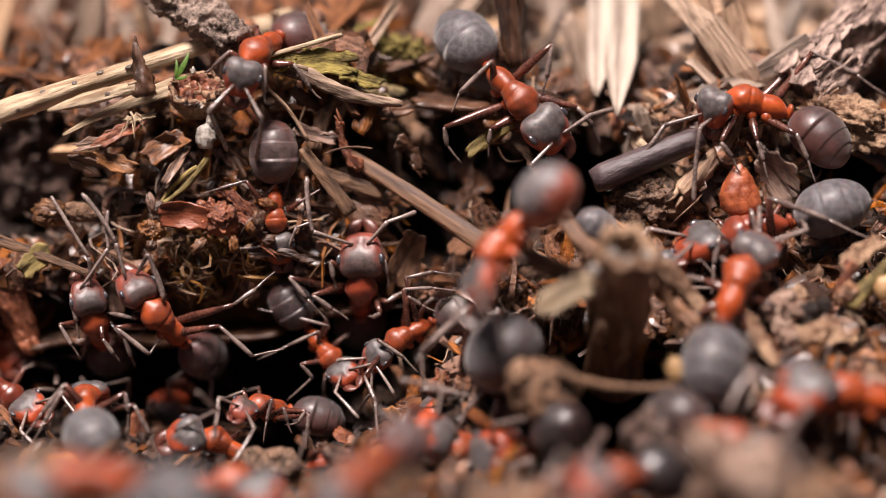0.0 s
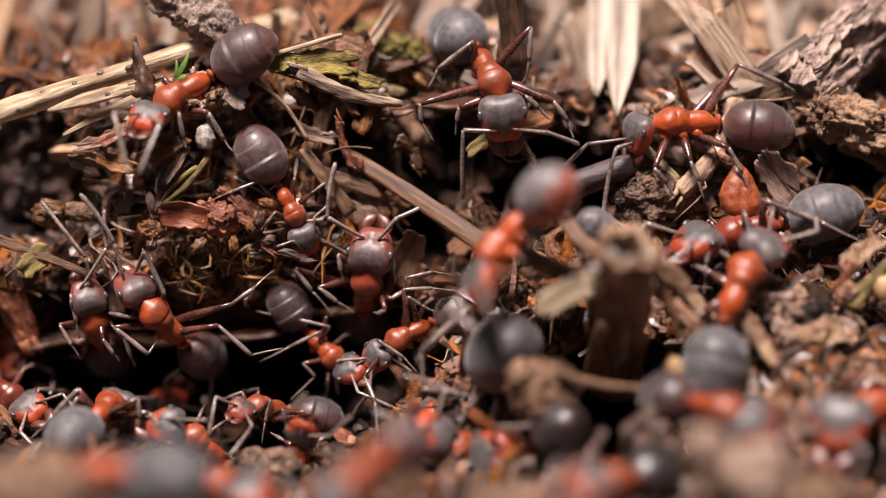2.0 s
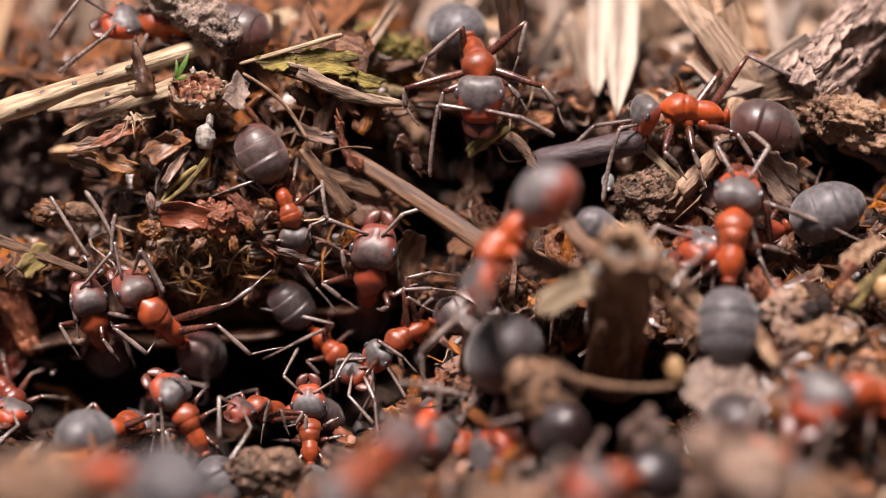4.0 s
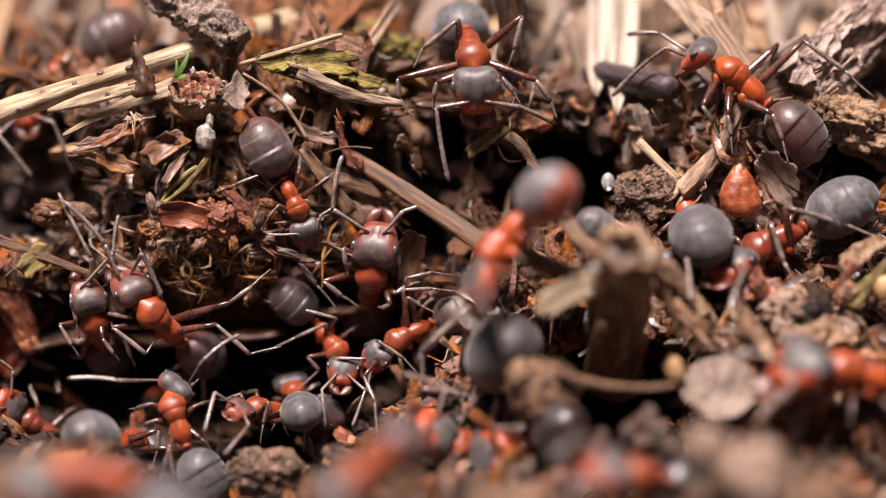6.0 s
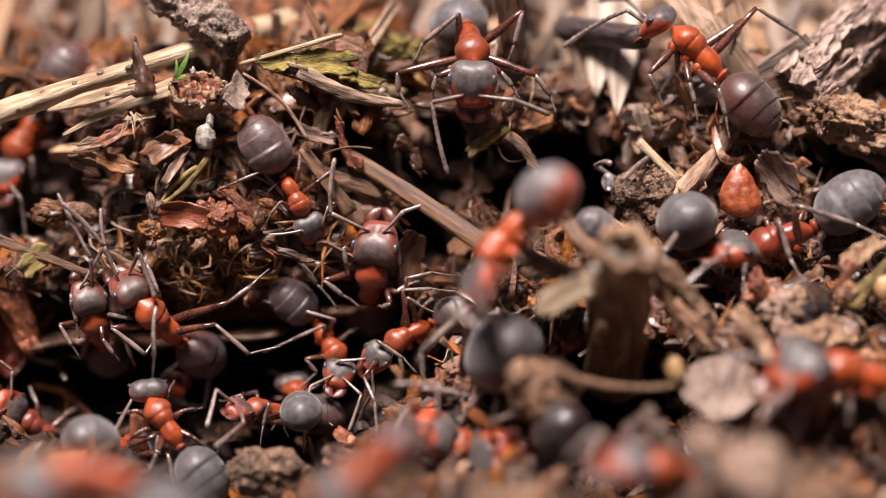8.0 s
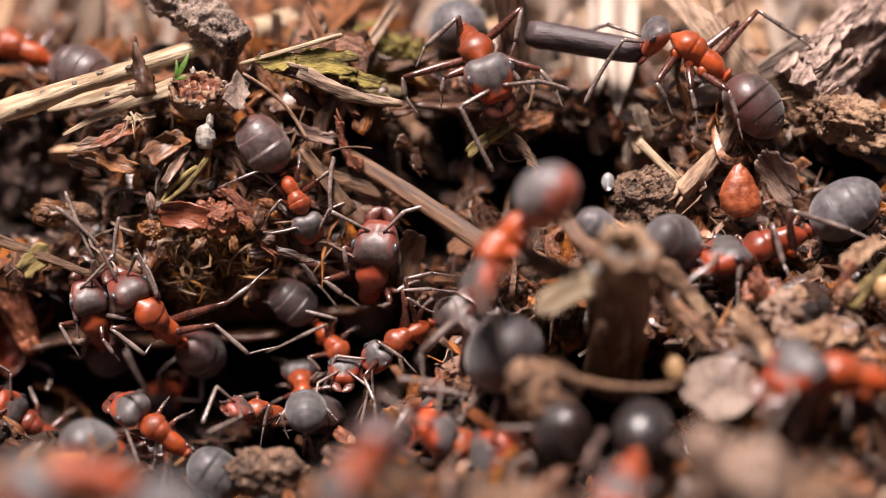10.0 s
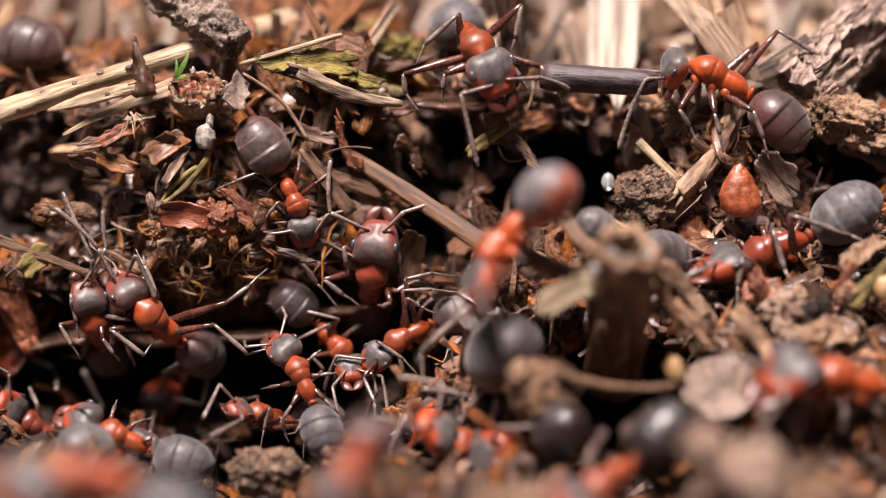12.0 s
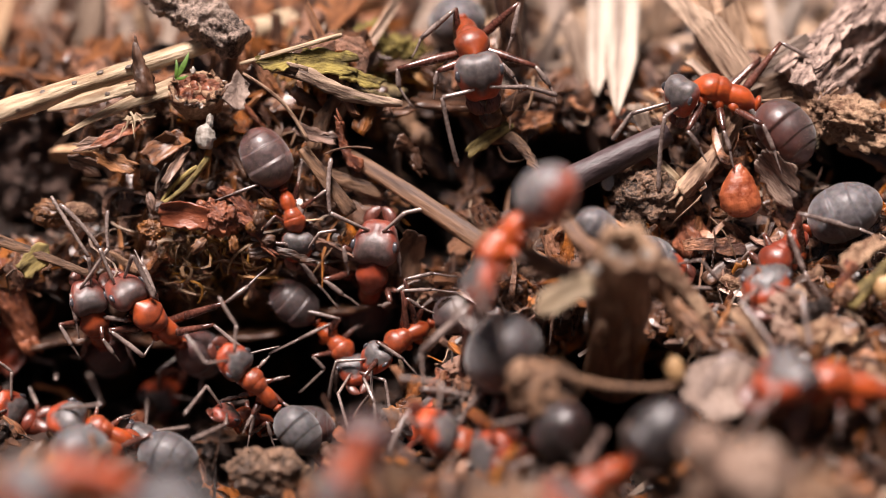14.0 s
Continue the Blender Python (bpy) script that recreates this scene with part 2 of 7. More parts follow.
def dip(u, v, cu, cv, ru, rv, d):
    return d * np.exp(-(((u - cu) / ru) ** 2 + ((v - cv) / rv) ** 2) ** 1.5)


def ground(u, v):
    """How far the mound's surface stands out at a plan point, in millimetres."""
    crest = 5.4 + 1.9 * np.exp(-((u + 3.8) / 2.3) ** 2) + 1.0 * np.exp(-((u + 9) / 5) ** 2) + 1.2 * np.exp(-((u - 1.5) / 2.2) ** 2) + 1.3 * np.exp(-((u - 10.5) / 2.4) ** 2) + 0.3 * np.sin(u * 0.7)
    w = -1.5 - 2.3 * soft(v - crest, 0.6)
    gap = np.exp(-((u + 7.9) / 3.0) ** 4) + np.exp(-((u - 6.2) / 1.7) ** 4)
    w = w + 13.0 / (1 + np.exp((v + 8.15 + 0.03 * u + 1.9 * gap) / 0.4)) * (1 / (1 + np.exp((-v - 15) / 1.5)))  # low rim in front
    w = w + 4.6 / (1 + np.exp(-(u - 4.5) / 1.2)) / (1 + np.exp((v + 1.2 + 0.12 * (u - 8)) / 1.3)) / (1 + np.exp((-v - 9) / 1.0))
    w = w + dip(u, v, -9.8, -4.5, 7.8, 2.4, -9.0) + dip(u, v, 5.0, 2.6, 2.7, 1.7, -7.5) + dip(u, v, -6.0, 1.2, 2.0, 1.6, 0.2) + dip(u, v, 15.4, 3.3, 2.0, 1.1, -5.5)
    w = w + dip(u, v, -0.6, 0.6, 1.3, 1.5, -4.5) + dip(u, v, -3.4, -2.6, 2.2, 1.6, -5.0) + dip(u, v, 7.6, -5.8, 3.0, 1.6, -4.5)
    w = w + dip(u, v, -1.9, 4.4, 3.2, 1.5, -6.0) + dip(u, v, -15.8, 2.9, 2.5, 2.3, -6.5) + dip(u, v, -6.2, -8.3, 1.7, 2.0, -6.0) + dip(u, v, 6.4, -7.3, 2.6, 1.3, -5.5) + dip(u, v, 6.3, -5.0, 2.9, 1.9, -9.0) + dip(u, v, -0.2, 2.6, 2.8, 1.0, -1.2) + dip(u, v, -10.5, 4.1, 1.6, 0.7, -3.0) + dip(u, v, 9.4, -1.6, 1.2, 1.0, -4.0) + dip(u, v, 6.2, -6.8, 2.5, 1.3, -6.0)
    w = w + 2.0 * np.exp(-((v + 6.6) / 0.9) ** 2) / (1 + np.exp((u - 1) / 0.5))  # low ridge below the hollow
    w = w + dip(u, v, 1.6, -5.6, 3.2, 2.0, 3.6) + 2.0 / (1 + np.exp((v + 4.2) / 0.8)) / (1 + np.exp((6.5 - u) / 0.6)) / (1 + np.exp((-v - 9) / 0.6))
    w = w + 1.73 * soft(-v - 28, 4)
    w = w + 0.35 * np.sin(u * 1.3 + 1.7 * np.sin(v * 0.9)) * np.cos(v * 1.6 + 0.8 * np.sin(u * 0.8))
    w = w + 0.45 * np.sin(u * 2.1 + 2.3 * np.sin(v * 1.1 + u * 0.4)) * np.sin(v * 2.4 + 1.9 * np.sin(u * 0.9 - v * 0.3))
    return w - 1.8 * np.exp(-((np.sin(u * 1.05 + 0.9 * np.sin(v * 0.8)) * np.sin(v * 1.25 + 1.1 * np.sin(u * 0.55))) ** 2) / 0.025)


def g(u, v):
    return float(ground(np.float64(u), np.float64(v)))


def spaced(inner, step, outer):
    """Even steps in the middle, growing outwards."""
    a = [i * step for i in range(int(inner / step) + 1)]
    while a[-1] < outer:
        a.append(a[-1] * 1.22 + step)
    return np.array([-x for x in a[:0:-1]] + a)


def build_ground():
    us, vs = spaced(24, 0.16, 6000), spaced(18, 0.16, 4000)
    uu, vv = np.meshgrid(us, vs)
    ww = ground(uu, vv)
    verts = []
    for u, v, w in zip(uu.ravel(), vv.ravel(), ww.ravel()):
        near = max(0.0, 1 - max(abs(u) / 60, abs(v) / 60))
        if near:
            q = Vector((u, v, 0))
            w += near * (0.5 * noise.noise(q * 0.9) + 0.28 * noise.noise(q * 2.3) + 0.12 * noise.noise(q * 5.0))
        verts.append(at(u, v, w))
    k = len(us)
    faces = [(j * k + i, j * k + i + 1, (j + 1) * k + i + 1, (j + 1) * k + i) for j in range(len(vs) - 1) for i in range(k - 1)]
    me = bpy.data.meshes.new("ground")
    me.from_pydata(verts, [], faces)
    me.shade_smooth()
    me.materials.append(SOIL)
    tagged(new("ground", me), "dark crumbly soil of an ant mound under litter", "ground", kind="structure")


build_ground()


# ---- building helpers ----
def link_mesh(name, bm, mats, parent=None, label="", smooth=True):
    me = bpy.data.meshes.new(name)
    bm.normal_update()
    bm.to_mesh(me)
    bm.free()
    for m in mats if isinstance(mats, (list, tuple)) else [mats]:
        me.materials.append(m)
    if smooth:
        me.shade_smooth()
    ob = new(name, me)
    ob.parent = parent
    if label:
        tagged(ob, label)
    return ob


def part(name, bm, mats, parent, label="", m=None):
    ob = link_mesh(name, bm, mats, parent, label)
    if m is not None:
        ob.matrix_basis = m
    return ob


def rings(bm, sections, sides=12, mat=0, wobble=0.0, seed=0, caps=True):
    """A closed body through sections of (centre, half-width vector, half-height vector), in metres."""
    rows = []
    for i, (c, a, b) in enumerate(sections):
        row = []
        for k in range(sides):
            t = 2 * math.pi * k / sides
            p = Vector(c) + Vector(a) * math.cos(t) + Vector(b) * math.sin(t)
            if wobble:
                p += (p - Vector(c)) * wobble * noise.noise(Vector((i * 9.0 / len(sections) + seed * 7.1, 2.2 * math.cos(t), 2.2 * math.sin(t))))
            row.append(bm.verts.new(p))
        rows.append(row)
    for r0, r1 in zip(rows, rows[1:]):
        for k in range(sides):
            f = bm.faces.new((r0[k], r0[(k + 1) % sides], r1[(k + 1) % sides], r1[k]))
            f.material_index = mat
    if caps:
        bm.faces.new(rows[0][::-1]).material_index = mat
        bm.faces.new(rows[-1]).material_index = mat
    return rows


def tube(bm, path, radii, sides=8, flat=1.0, mat=0, wobble=0.0, seed=0, side=None):
    """A tube along path points (metres) with a radius at each; flat squeezes it across its side direction."""
    path = [Vector(p) for p in path]
    sections = []
    for i, p in enumerate(path):
        d = (path[min(i + 1, len(path) - 1)] - path[max(i - 1, 0)]).normalized()
        hint = Vector(side) if side else (Vector((0, 0, 1)) if abs(d.z) < 0.9 else Vector((0, 1, 0)))
        a = d.cross(hint).normalized()
        b = a.cross(d).normalized()
        sections.append((p, a * radii[i], b * radii[i] * flat))
    return rings(bm, sections, sides, mat, wobble, seed)


def axes(x, up):
    """Turn with x along x and z as near to up as can be."""
    x = Vector(x).normalized()
    y = Vector(up).cross(x).normalized()
    z = x.cross(y)
    return Matrix((x, y, z)).transposed()


def between(a, b, up=(0, 0, 1)):
    """World pose at plan point a with x towards plan point b and z out of the flank."""
    r = (FLANK.to_3x3() @ axes(Vector(b) - Vector(a), up)).to_4x4()
    return Matrix.Translation(at(*a)) @ r


def stick(name, label, category, a, b, r0, r1, mat, flat=1.0, bend=0.0, wobble=0.12, seed=0, sides=20, n=14, torn=0.0, lift=0.0,
          up=(0, 0, 1), group="", knots=0.0, crust=0.0, ridge=0.16, tip=0.0, lumps=1.0):
    """A twig, stalk or needle from plan point a to b, radii in millimetres; torn frays the far end."""
    length = (Vector(b) - Vector(a)).length
    bm = bmesh.new()
    path, radii = [], []
    for i in range(n + 1):
        t = i / n
        k = 1 + knots * noise.noise(Vector((t * length * 0.8, seed * 3.3, 0.5)))
        path.append((t * length * 0.001, bend * math.sin(math.pi * t) * 0.001, 0.25 * bend * math.sin(2.2 * math.pi * t + seed) * 0.001))
        r = r0 + (r1 - r0) * (min(1, t / tip) if tip else t)
        radii.append(r * k * 0.001 * (0.8 if i in (0, n) else 1))
    rows = tube(bm, path, radii, sides, flat, 0, wobble, seed)
    if ridge:
        for i, row in enumerate(rows):
            c = Vector(path[i])
            for k, v in enumerate(row):
                t = 2 * math.pi * k / sides
                q = Vector((i * 0.12, 3.1 * math.cos(t) + seed, 3.1 * math.sin(t)))
                v.co = c + (v.co - c) * (1 + ridge * (noise.noise(q) + 0.7 * noise.noise(q * 2.3)))
    if crust:
        for v in bm.verts:
            q = v.co * 1000 + Vector((seed * 5.0, 0, 0))
            q.x *= 0.35 if lumps == 1 else 0.8
            q *= lumps
            c = noise.noise(q * 1.1) + 0.6 * noise.noise(q * 2.3) + 0.25 * noise.noise(q * 5.5) + 0.08 * noise.noise(q * 13)
            step = math.floor(c * 3.2) / 3.2
            v.co += Vector((0, v.co.y, v.co.z)).normalized() * crust * 0.001 * (0.55 * step + 0.45 * c)
    if torn:
        rnd = random.Random(seed)
        for k in range(5):
            y, z = rnd.uniform(-0.6, 0.6) * r1, rnd.uniform(-0.6, 0.6) * r1 * flat
            e = rnd.uniform(0.5, 1.2) * torn
            tube(bm, [((length - 0.3) * 0.001, y * 0.001, z * 0.001), ((length + e * 0.6) * 0.001, y * 0.0012, z * 0.0012),
                      ((length + e) * 0.001, y * 0.0015, z * 0.0014)], [r1 * 0.0004, r1 * 0.0003, r1 * 0.00005], 5)
    ob = link_mesh(name, bm, mat)
    ob.matrix_world = between(a, b, up)
    return tagged(ob, label, category, group)


def plate(bm, length, width, thick, seed, curl=0.15, ragged=0.25, n=9):
    """A torn flake of bark along x, in metres from millimetres: ends splintered, sides smoother, grain ridges, curled."""
    rnd = random.Random(seed)
    outline = []
    n = 2 * n
    skew = rnd.uniform(-0.5, 0.5)
    for k in range(n):
        t = 2 * math.pi * k / n
        c, d = math.cos(t), math.sin(t)
        q = Vector((1.3 * c, 1.3 * d, seed * 1.37))
        corner = 1 / max(abs(c), abs(d)) ** 0.7
        end = max(0.0, abs(c) - 0.35) / 0.65
        x = c * corner * (1 + ragged * (0.8 * noise.noise(q) - end * max(0.25, 1 - width / length) * (0.55 * rnd.random() + 0.6 * noise.noise(q * 4)))) + skew * d * 0.35
        y = d * corner * (1 + ragged * (1.2 * noise.noise(q * 1.7 + Vector((5, 0, 0))) + 0.3 * rnd.uniform(-1, 1))) * (1 - 0.25 * abs(c) * rnd.random())
        outline.append((x * 0.92 * length / 2, y * 0.92 * width / 2))
    levels = []
    for f, dz in ((0.25, 0.5), (0.6, 0.5), (0.86, 0.42), (1.0, 0.1), (0.97, -0.35), (0.5, -0.5)):
        row = []
        for x, y in outline:
            x, y = x * f, y * f
            ridge = noise.noise(Vector((x * 0.7, y * 5.0 / max(width, 0.3), seed * 2.1))) + 0.6 * noise.noise(Vector((x * 1.5, y * 12.0 / max(width, 0.3), seed * 0.7)))
            z = dz * thick + 0.55 * thick * ridge * (dz > 0) + curl * ((x / length) ** 2 * 2.4 + (y / width) ** 2 * 1.5) * width
            z += 0.12 * length * curl * noise.noise(Vector((x * 1.1, y * 1.1, seed * 3.3)))
            row.append(bm.verts.new((x * 0.001, y * 0.001, z * 0.001)))
        levels.append(row)
    for r0, r1 in zip(levels, levels[1:]):
        for k in range(n):
            bm.faces.new((r0[k], r1[k], r1[(k + 1) % n], r0[(k + 1) % n]))
    bm.faces.new(levels[0])
    bm.faces.new(levels[-1][::-1])


def flake(name, label, category, p, length, width, turn, mat, seed, tilt=(0, 0), thick=0.15, curl=0.15, ragged=0.3, n=11, group=""):
    """A bark flake or chip lying at plan point p, turned on the flank and tilted by two angles."""
    bm = bmesh.new()
    plate(bm, length, width, thick, seed, curl, ragged, n)
    ob = link_mesh(name, bm, mat)
    ob.matrix_world = Matrix.Translation(at(*p)) @ FLANK @ pose(0, 0, 0, tilt[0], tilt[1], turn)
    return tagged(ob, label, category, group)


def lump(name, label, category, p, size, mat, seed, rough=0.25, turn=0, detail=3, group=""):
    """An uneven clod or crumb of the given three diameters at plan point p."""
    bm = bmesh.new()
    bmesh.ops.create_icosphere(bm, subdivisions=detail, radius=1)
    for v in bm.verts:
        q = v.co.normalized()
        k = 1 + rough * (0.6 * noise.noise(q * 1.7 + Vector((seed, 0, 0))) + 0.5 * noise.noise(q * 4 + Vector((0, seed, 0))) +
                         0.32 * noise.noise(q * 8) + 0.14 * noise.noise(q * 17) + 0.07 * noise.noise(q * 34))
        v.co = Vector((q.x * size[0], q.y * size[1], q.z * size[2])) * 0.0005 * k
    ob = link_mesh(name, bm, mat)
    ob.matrix_world = Matrix.Translation(at(*p)) @ FLANK @ pose(0, 0, 0, 0, 0, turn)
    return tagged(ob, label, category, group)


def mm(*p):
    return Vector(p) * 0.001


def crumbs_on(ob, size, mat, seed, count=16, grain=1.0):
    """Loose crumbs stuck to a clod, as its parts."""
    rnd = random.Random(seed)
    for k in range(count):
        bm = bmesh.new()
        bmesh.ops.create_icosphere(bm, subdivisions=2, radius=rnd.uniform(0.00018, 0.0005) * grain)
        for v in bm.verts:
            q = v.co.normalized()
            v.co *= 0.8 + 0.9 * noise.noise(q * 1.9 + Vector((k * 3.1, seed, 0))) + 0.5 * noise.cell(q * 2.3 + Vector((k, seed, 0)))
            v.co.x *= 1 + 0.6 * math.sin(k * 1.7)
            v.co.y *= 1 + 0.4 * math.cos(k * 2.9)
        d = Vector((rnd.gauss(0, 1), rnd.gauss(0, 1) + 0.5, abs(rnd.gauss(0, 1)))).normalized()
        part("crumb", bm, mat, ob, m=pose(d.x * size[0] * 0.00045, d.y * size[1] * 0.00045, d.z * size[2] * 0.00045, rnd.uniform(0, 180), rnd.uniform(0, 180), 0))


# ---- litter that can be told apart: the upper edge of the mound ----
upper_stalk = stick("straw_stalk", "thick pale dry straw stalk with dark spots lying on litter", "stalk", (-16.90, 4.89, 0.90), (-8.47, 7.81, -0.90), 0.43, 0.28, STALK, seed=1, wobble=0.12, ridge=0.22, knots=0.1)
lower_stalk = stick("straw_stalk", "pale split straw stalk with dark spots on litter", "stalk", (-14.59, 5.11, 1.10), (-11.32, 6.04, 0.90), 0.06, 0.24, STALK, 0.6, tip=0.4, seed=2, wobble=0.2, torn=0.3, ridge=0.3)


def knots_on(stalk, places, r):
    """Dark oval knots along a stalk, each a little proud of it."""
    for x, turn in places:
        bm = bmesh.new()
        bmesh.ops.create_icosphere(bm, subdivisions=2, radius=1)
        for v in bm.verts:
            v.co = mm(v.co.x * 0.16 * (1 + 0.3 * math.sin(5 * x)), v.co.y * 0.08, v.co.z * 0.025) * (1 + 0.35 * noise.noise(v.co * 2 + Vector((x, 0, 0))))
        t = radians(turn)
        part("knot", bm, KNOT, stalk, m=pose(x * 0.001, -r * 0.001 * math.sin(t), r * 0.001 * math.cos(t), turn, 0, 0))


knots_on(upper_stalk, ((2.25, -28), (3.45, -20), (4.5, -34), (5.6, -12)), 0.41)
knots_on(lower_stalk, ((2.3, 0),), 0.13)
stick("wood_splinter", "pale flat pointed wood splinter on litter", "splinter", (-14.05, 4.22, 0.90), (-9.78, 6.18, -0.10), 0.05, 0.36, STRAW, 0.3, 0.1, seed=3, ridge=0.3)
for k, (a, b) in enumerate((((-11.55, 5.08, 0.90), (-11.43, 4.36, 1.00)), ((-11.36, 5.03, 0.90), (-11.10, 4.57, 1.00)), ((-11.65, 4.93, 0.90), (-11.90, 4.28, 0.90)))):
    stick("wood_splinter", "short torn tan splinter under the straw", "splinter", a, b, 0.05, 0.02, (STRAW, TANTWIG)[k % 2], 0.5, 0.1, 0.3, 36 + k, 10, 8, 0.3)
stick("grass_stem", "thin pale dry grass stem on litter", "stem", (-7.54, 6.87, 0.50), (-3.76, 7.97, 0.20), 0.07, 0.1, STRAW, seed=4, wobble=0.05)
stick("straw_stalk", "thick pale dry stalk lying behind bark", "stalk", (-7.90, 8.23, -3.40), (-0.53, 10.68, -6.00), 0.42, 0.45, STRAW, seed=5)
stick("bark_twig", "grey knobbly bark-covered twig with rough crust", "twig", (-11.58, 10.45, -1.20), (-7.50, 7.61, -0.10), 0.72, 0.74, TWIGBARK, wobble=0.3, seed=6, sides=72, n=130, knots=0.3, crust=0.2, lumps=1.9)
stick("bark_splinter", "dark upright splinter of bark", "splinter", (-10.97, 5.65, 1.00), (-11.38, 7.66, 0.90), 0.44, 0.1, WETBARK, 0.6, seed=7, wobble=0.5, ridge=0.5, torn=0.3)
stick("twig", "pale broken twig with torn end on litter", "twig", (-1.51, 5.41, 0.10), (-5.37, 6.61, 0.30), 0.12, 0.34, GREYSTRAW, 0.7, 0.25, seed=8, torn=0.9, wobble=0.35, ridge=0.4, knots=0.3, n=24)
stick("twig_stub", "dark wet upright twig stub", "twig", (2.72, 6.82, -1.00), (2.21, 10.43, -1.00), 0.35, 0.42, WETBARK, seed=9, wobble=0.3)
stick("twig_stub", "dark wet upright twig stub", "twig", (2.26, 7.04, -1.20), (3.01, 10.49, -1.60), 0.3, 0.36, WETBARK, seed=10, wobble=0.3)
stick("wood_splinter", "bleached flat wood splinter with pointed tip", "splinter", (6.55, 5.02, -1.20), (7.10, 10.98, -4.50), 0.06, 0.66, PALE, 0.25, tip=0.35, seed=11, wobble=0.1, up=(0, 0.5, 1))
stick("wood_splinter", "bleached flat wood splinter with pointed tip", "splinter", (5.80, 5.80, -1.80), (6.09, 10.98, -4.50), 0.1, 0.44, PALE, 0.25, tip=0.2, seed=12, wobble=0.1, up=(0, 0.5, 1))
branch = stick("bark_branch", "thick rough bark-covered branch on litter", "branch", (13.43, 5.77, -1.20), (18.68, 10.93, -4.00), 1.05, 1.25, BARK, wobble=0.3, seed=13, sides=90, n=120, knots=0.2, crust=0.55)
branch_rnd = random.Random(31)
for k in range(30):
    bm = bmesh.new()
    plate(bm, branch_rnd.uniform(0.9, 2.0), branch_rnd.uniform(0.4, 0.9), 0.16, 700 + k, 0.25, 0.5, 10)
    turn = radians(branch_rnd.uniform(10, 170))
    x, r = branch_rnd.uniform(0.2, 6.0), 1.16 + branch_rnd.uniform(0, 0.12)
    part("bark_plate", bm, BARK, branch, m=pose(x * 0.001, r * 0.001 * math.cos(turn), r * 0.001 * math.sin(turn), math.degrees(turn) - 90, branch_rnd.gauss(0, 8), branch_rnd.gauss(0, 12)))
crumbs_on(lump("bark_chunk", "crumbly chunk of pale brown bark", "bark", (15.37, 4.72, -0.60), (3.6, 1.7, 1.6), CUP, 4, 0.7, -18, detail=5), (3.6, 1.7, 1.6), CUP, 4, 40, 0.5)
lump("bark_chunk", "crumbly chunk of brown bark", "bark", (14.33, 5.09, -0.40), (1.2, 1.6, 1.2), CLOD, 5, 0.7, detail=5)
stick("twig", "tan broken twig with frayed end on litter", "twig", (11.17, 5.52, -0.50), (8.84, 2.02, 0.30), 0.4, 0.34, TANTWIG, bend=0.28, seed=14, wobble=0.3, torn=0.5, knots=0.35, crust=0.1, sides=28, n=40)
bud = lump("resin_bud", "orange-red resinous bud scale on litter", "bud", (10.97, 2.16, 0.60), (1.55, 2.0, 0.9), BUD, 9, 0.12, 6, 4)
for v in bud.data.vertices:
    t = v.co.y / 0.001
    v.co.x = v.co.x * (0.92 - 0.42 * t) + 0.00012 * t * t
    v.co.z *= 0.9 - 0.3 * t
flake("bark_flake", "grey-brown ragged bark flake", "bark flake", (12.39, 2.70, 0.40), 2.7, 1.4, -50, GREYBARK, 21, (20, 15), 0.1, 0.4, 0.6, 18)
flake("bark_flake", "greyish upright bark flake", "bark flake", (11.11, 6.70, -2.50), 3.0, 0.6, 95, PALE, 22, (20, 15))


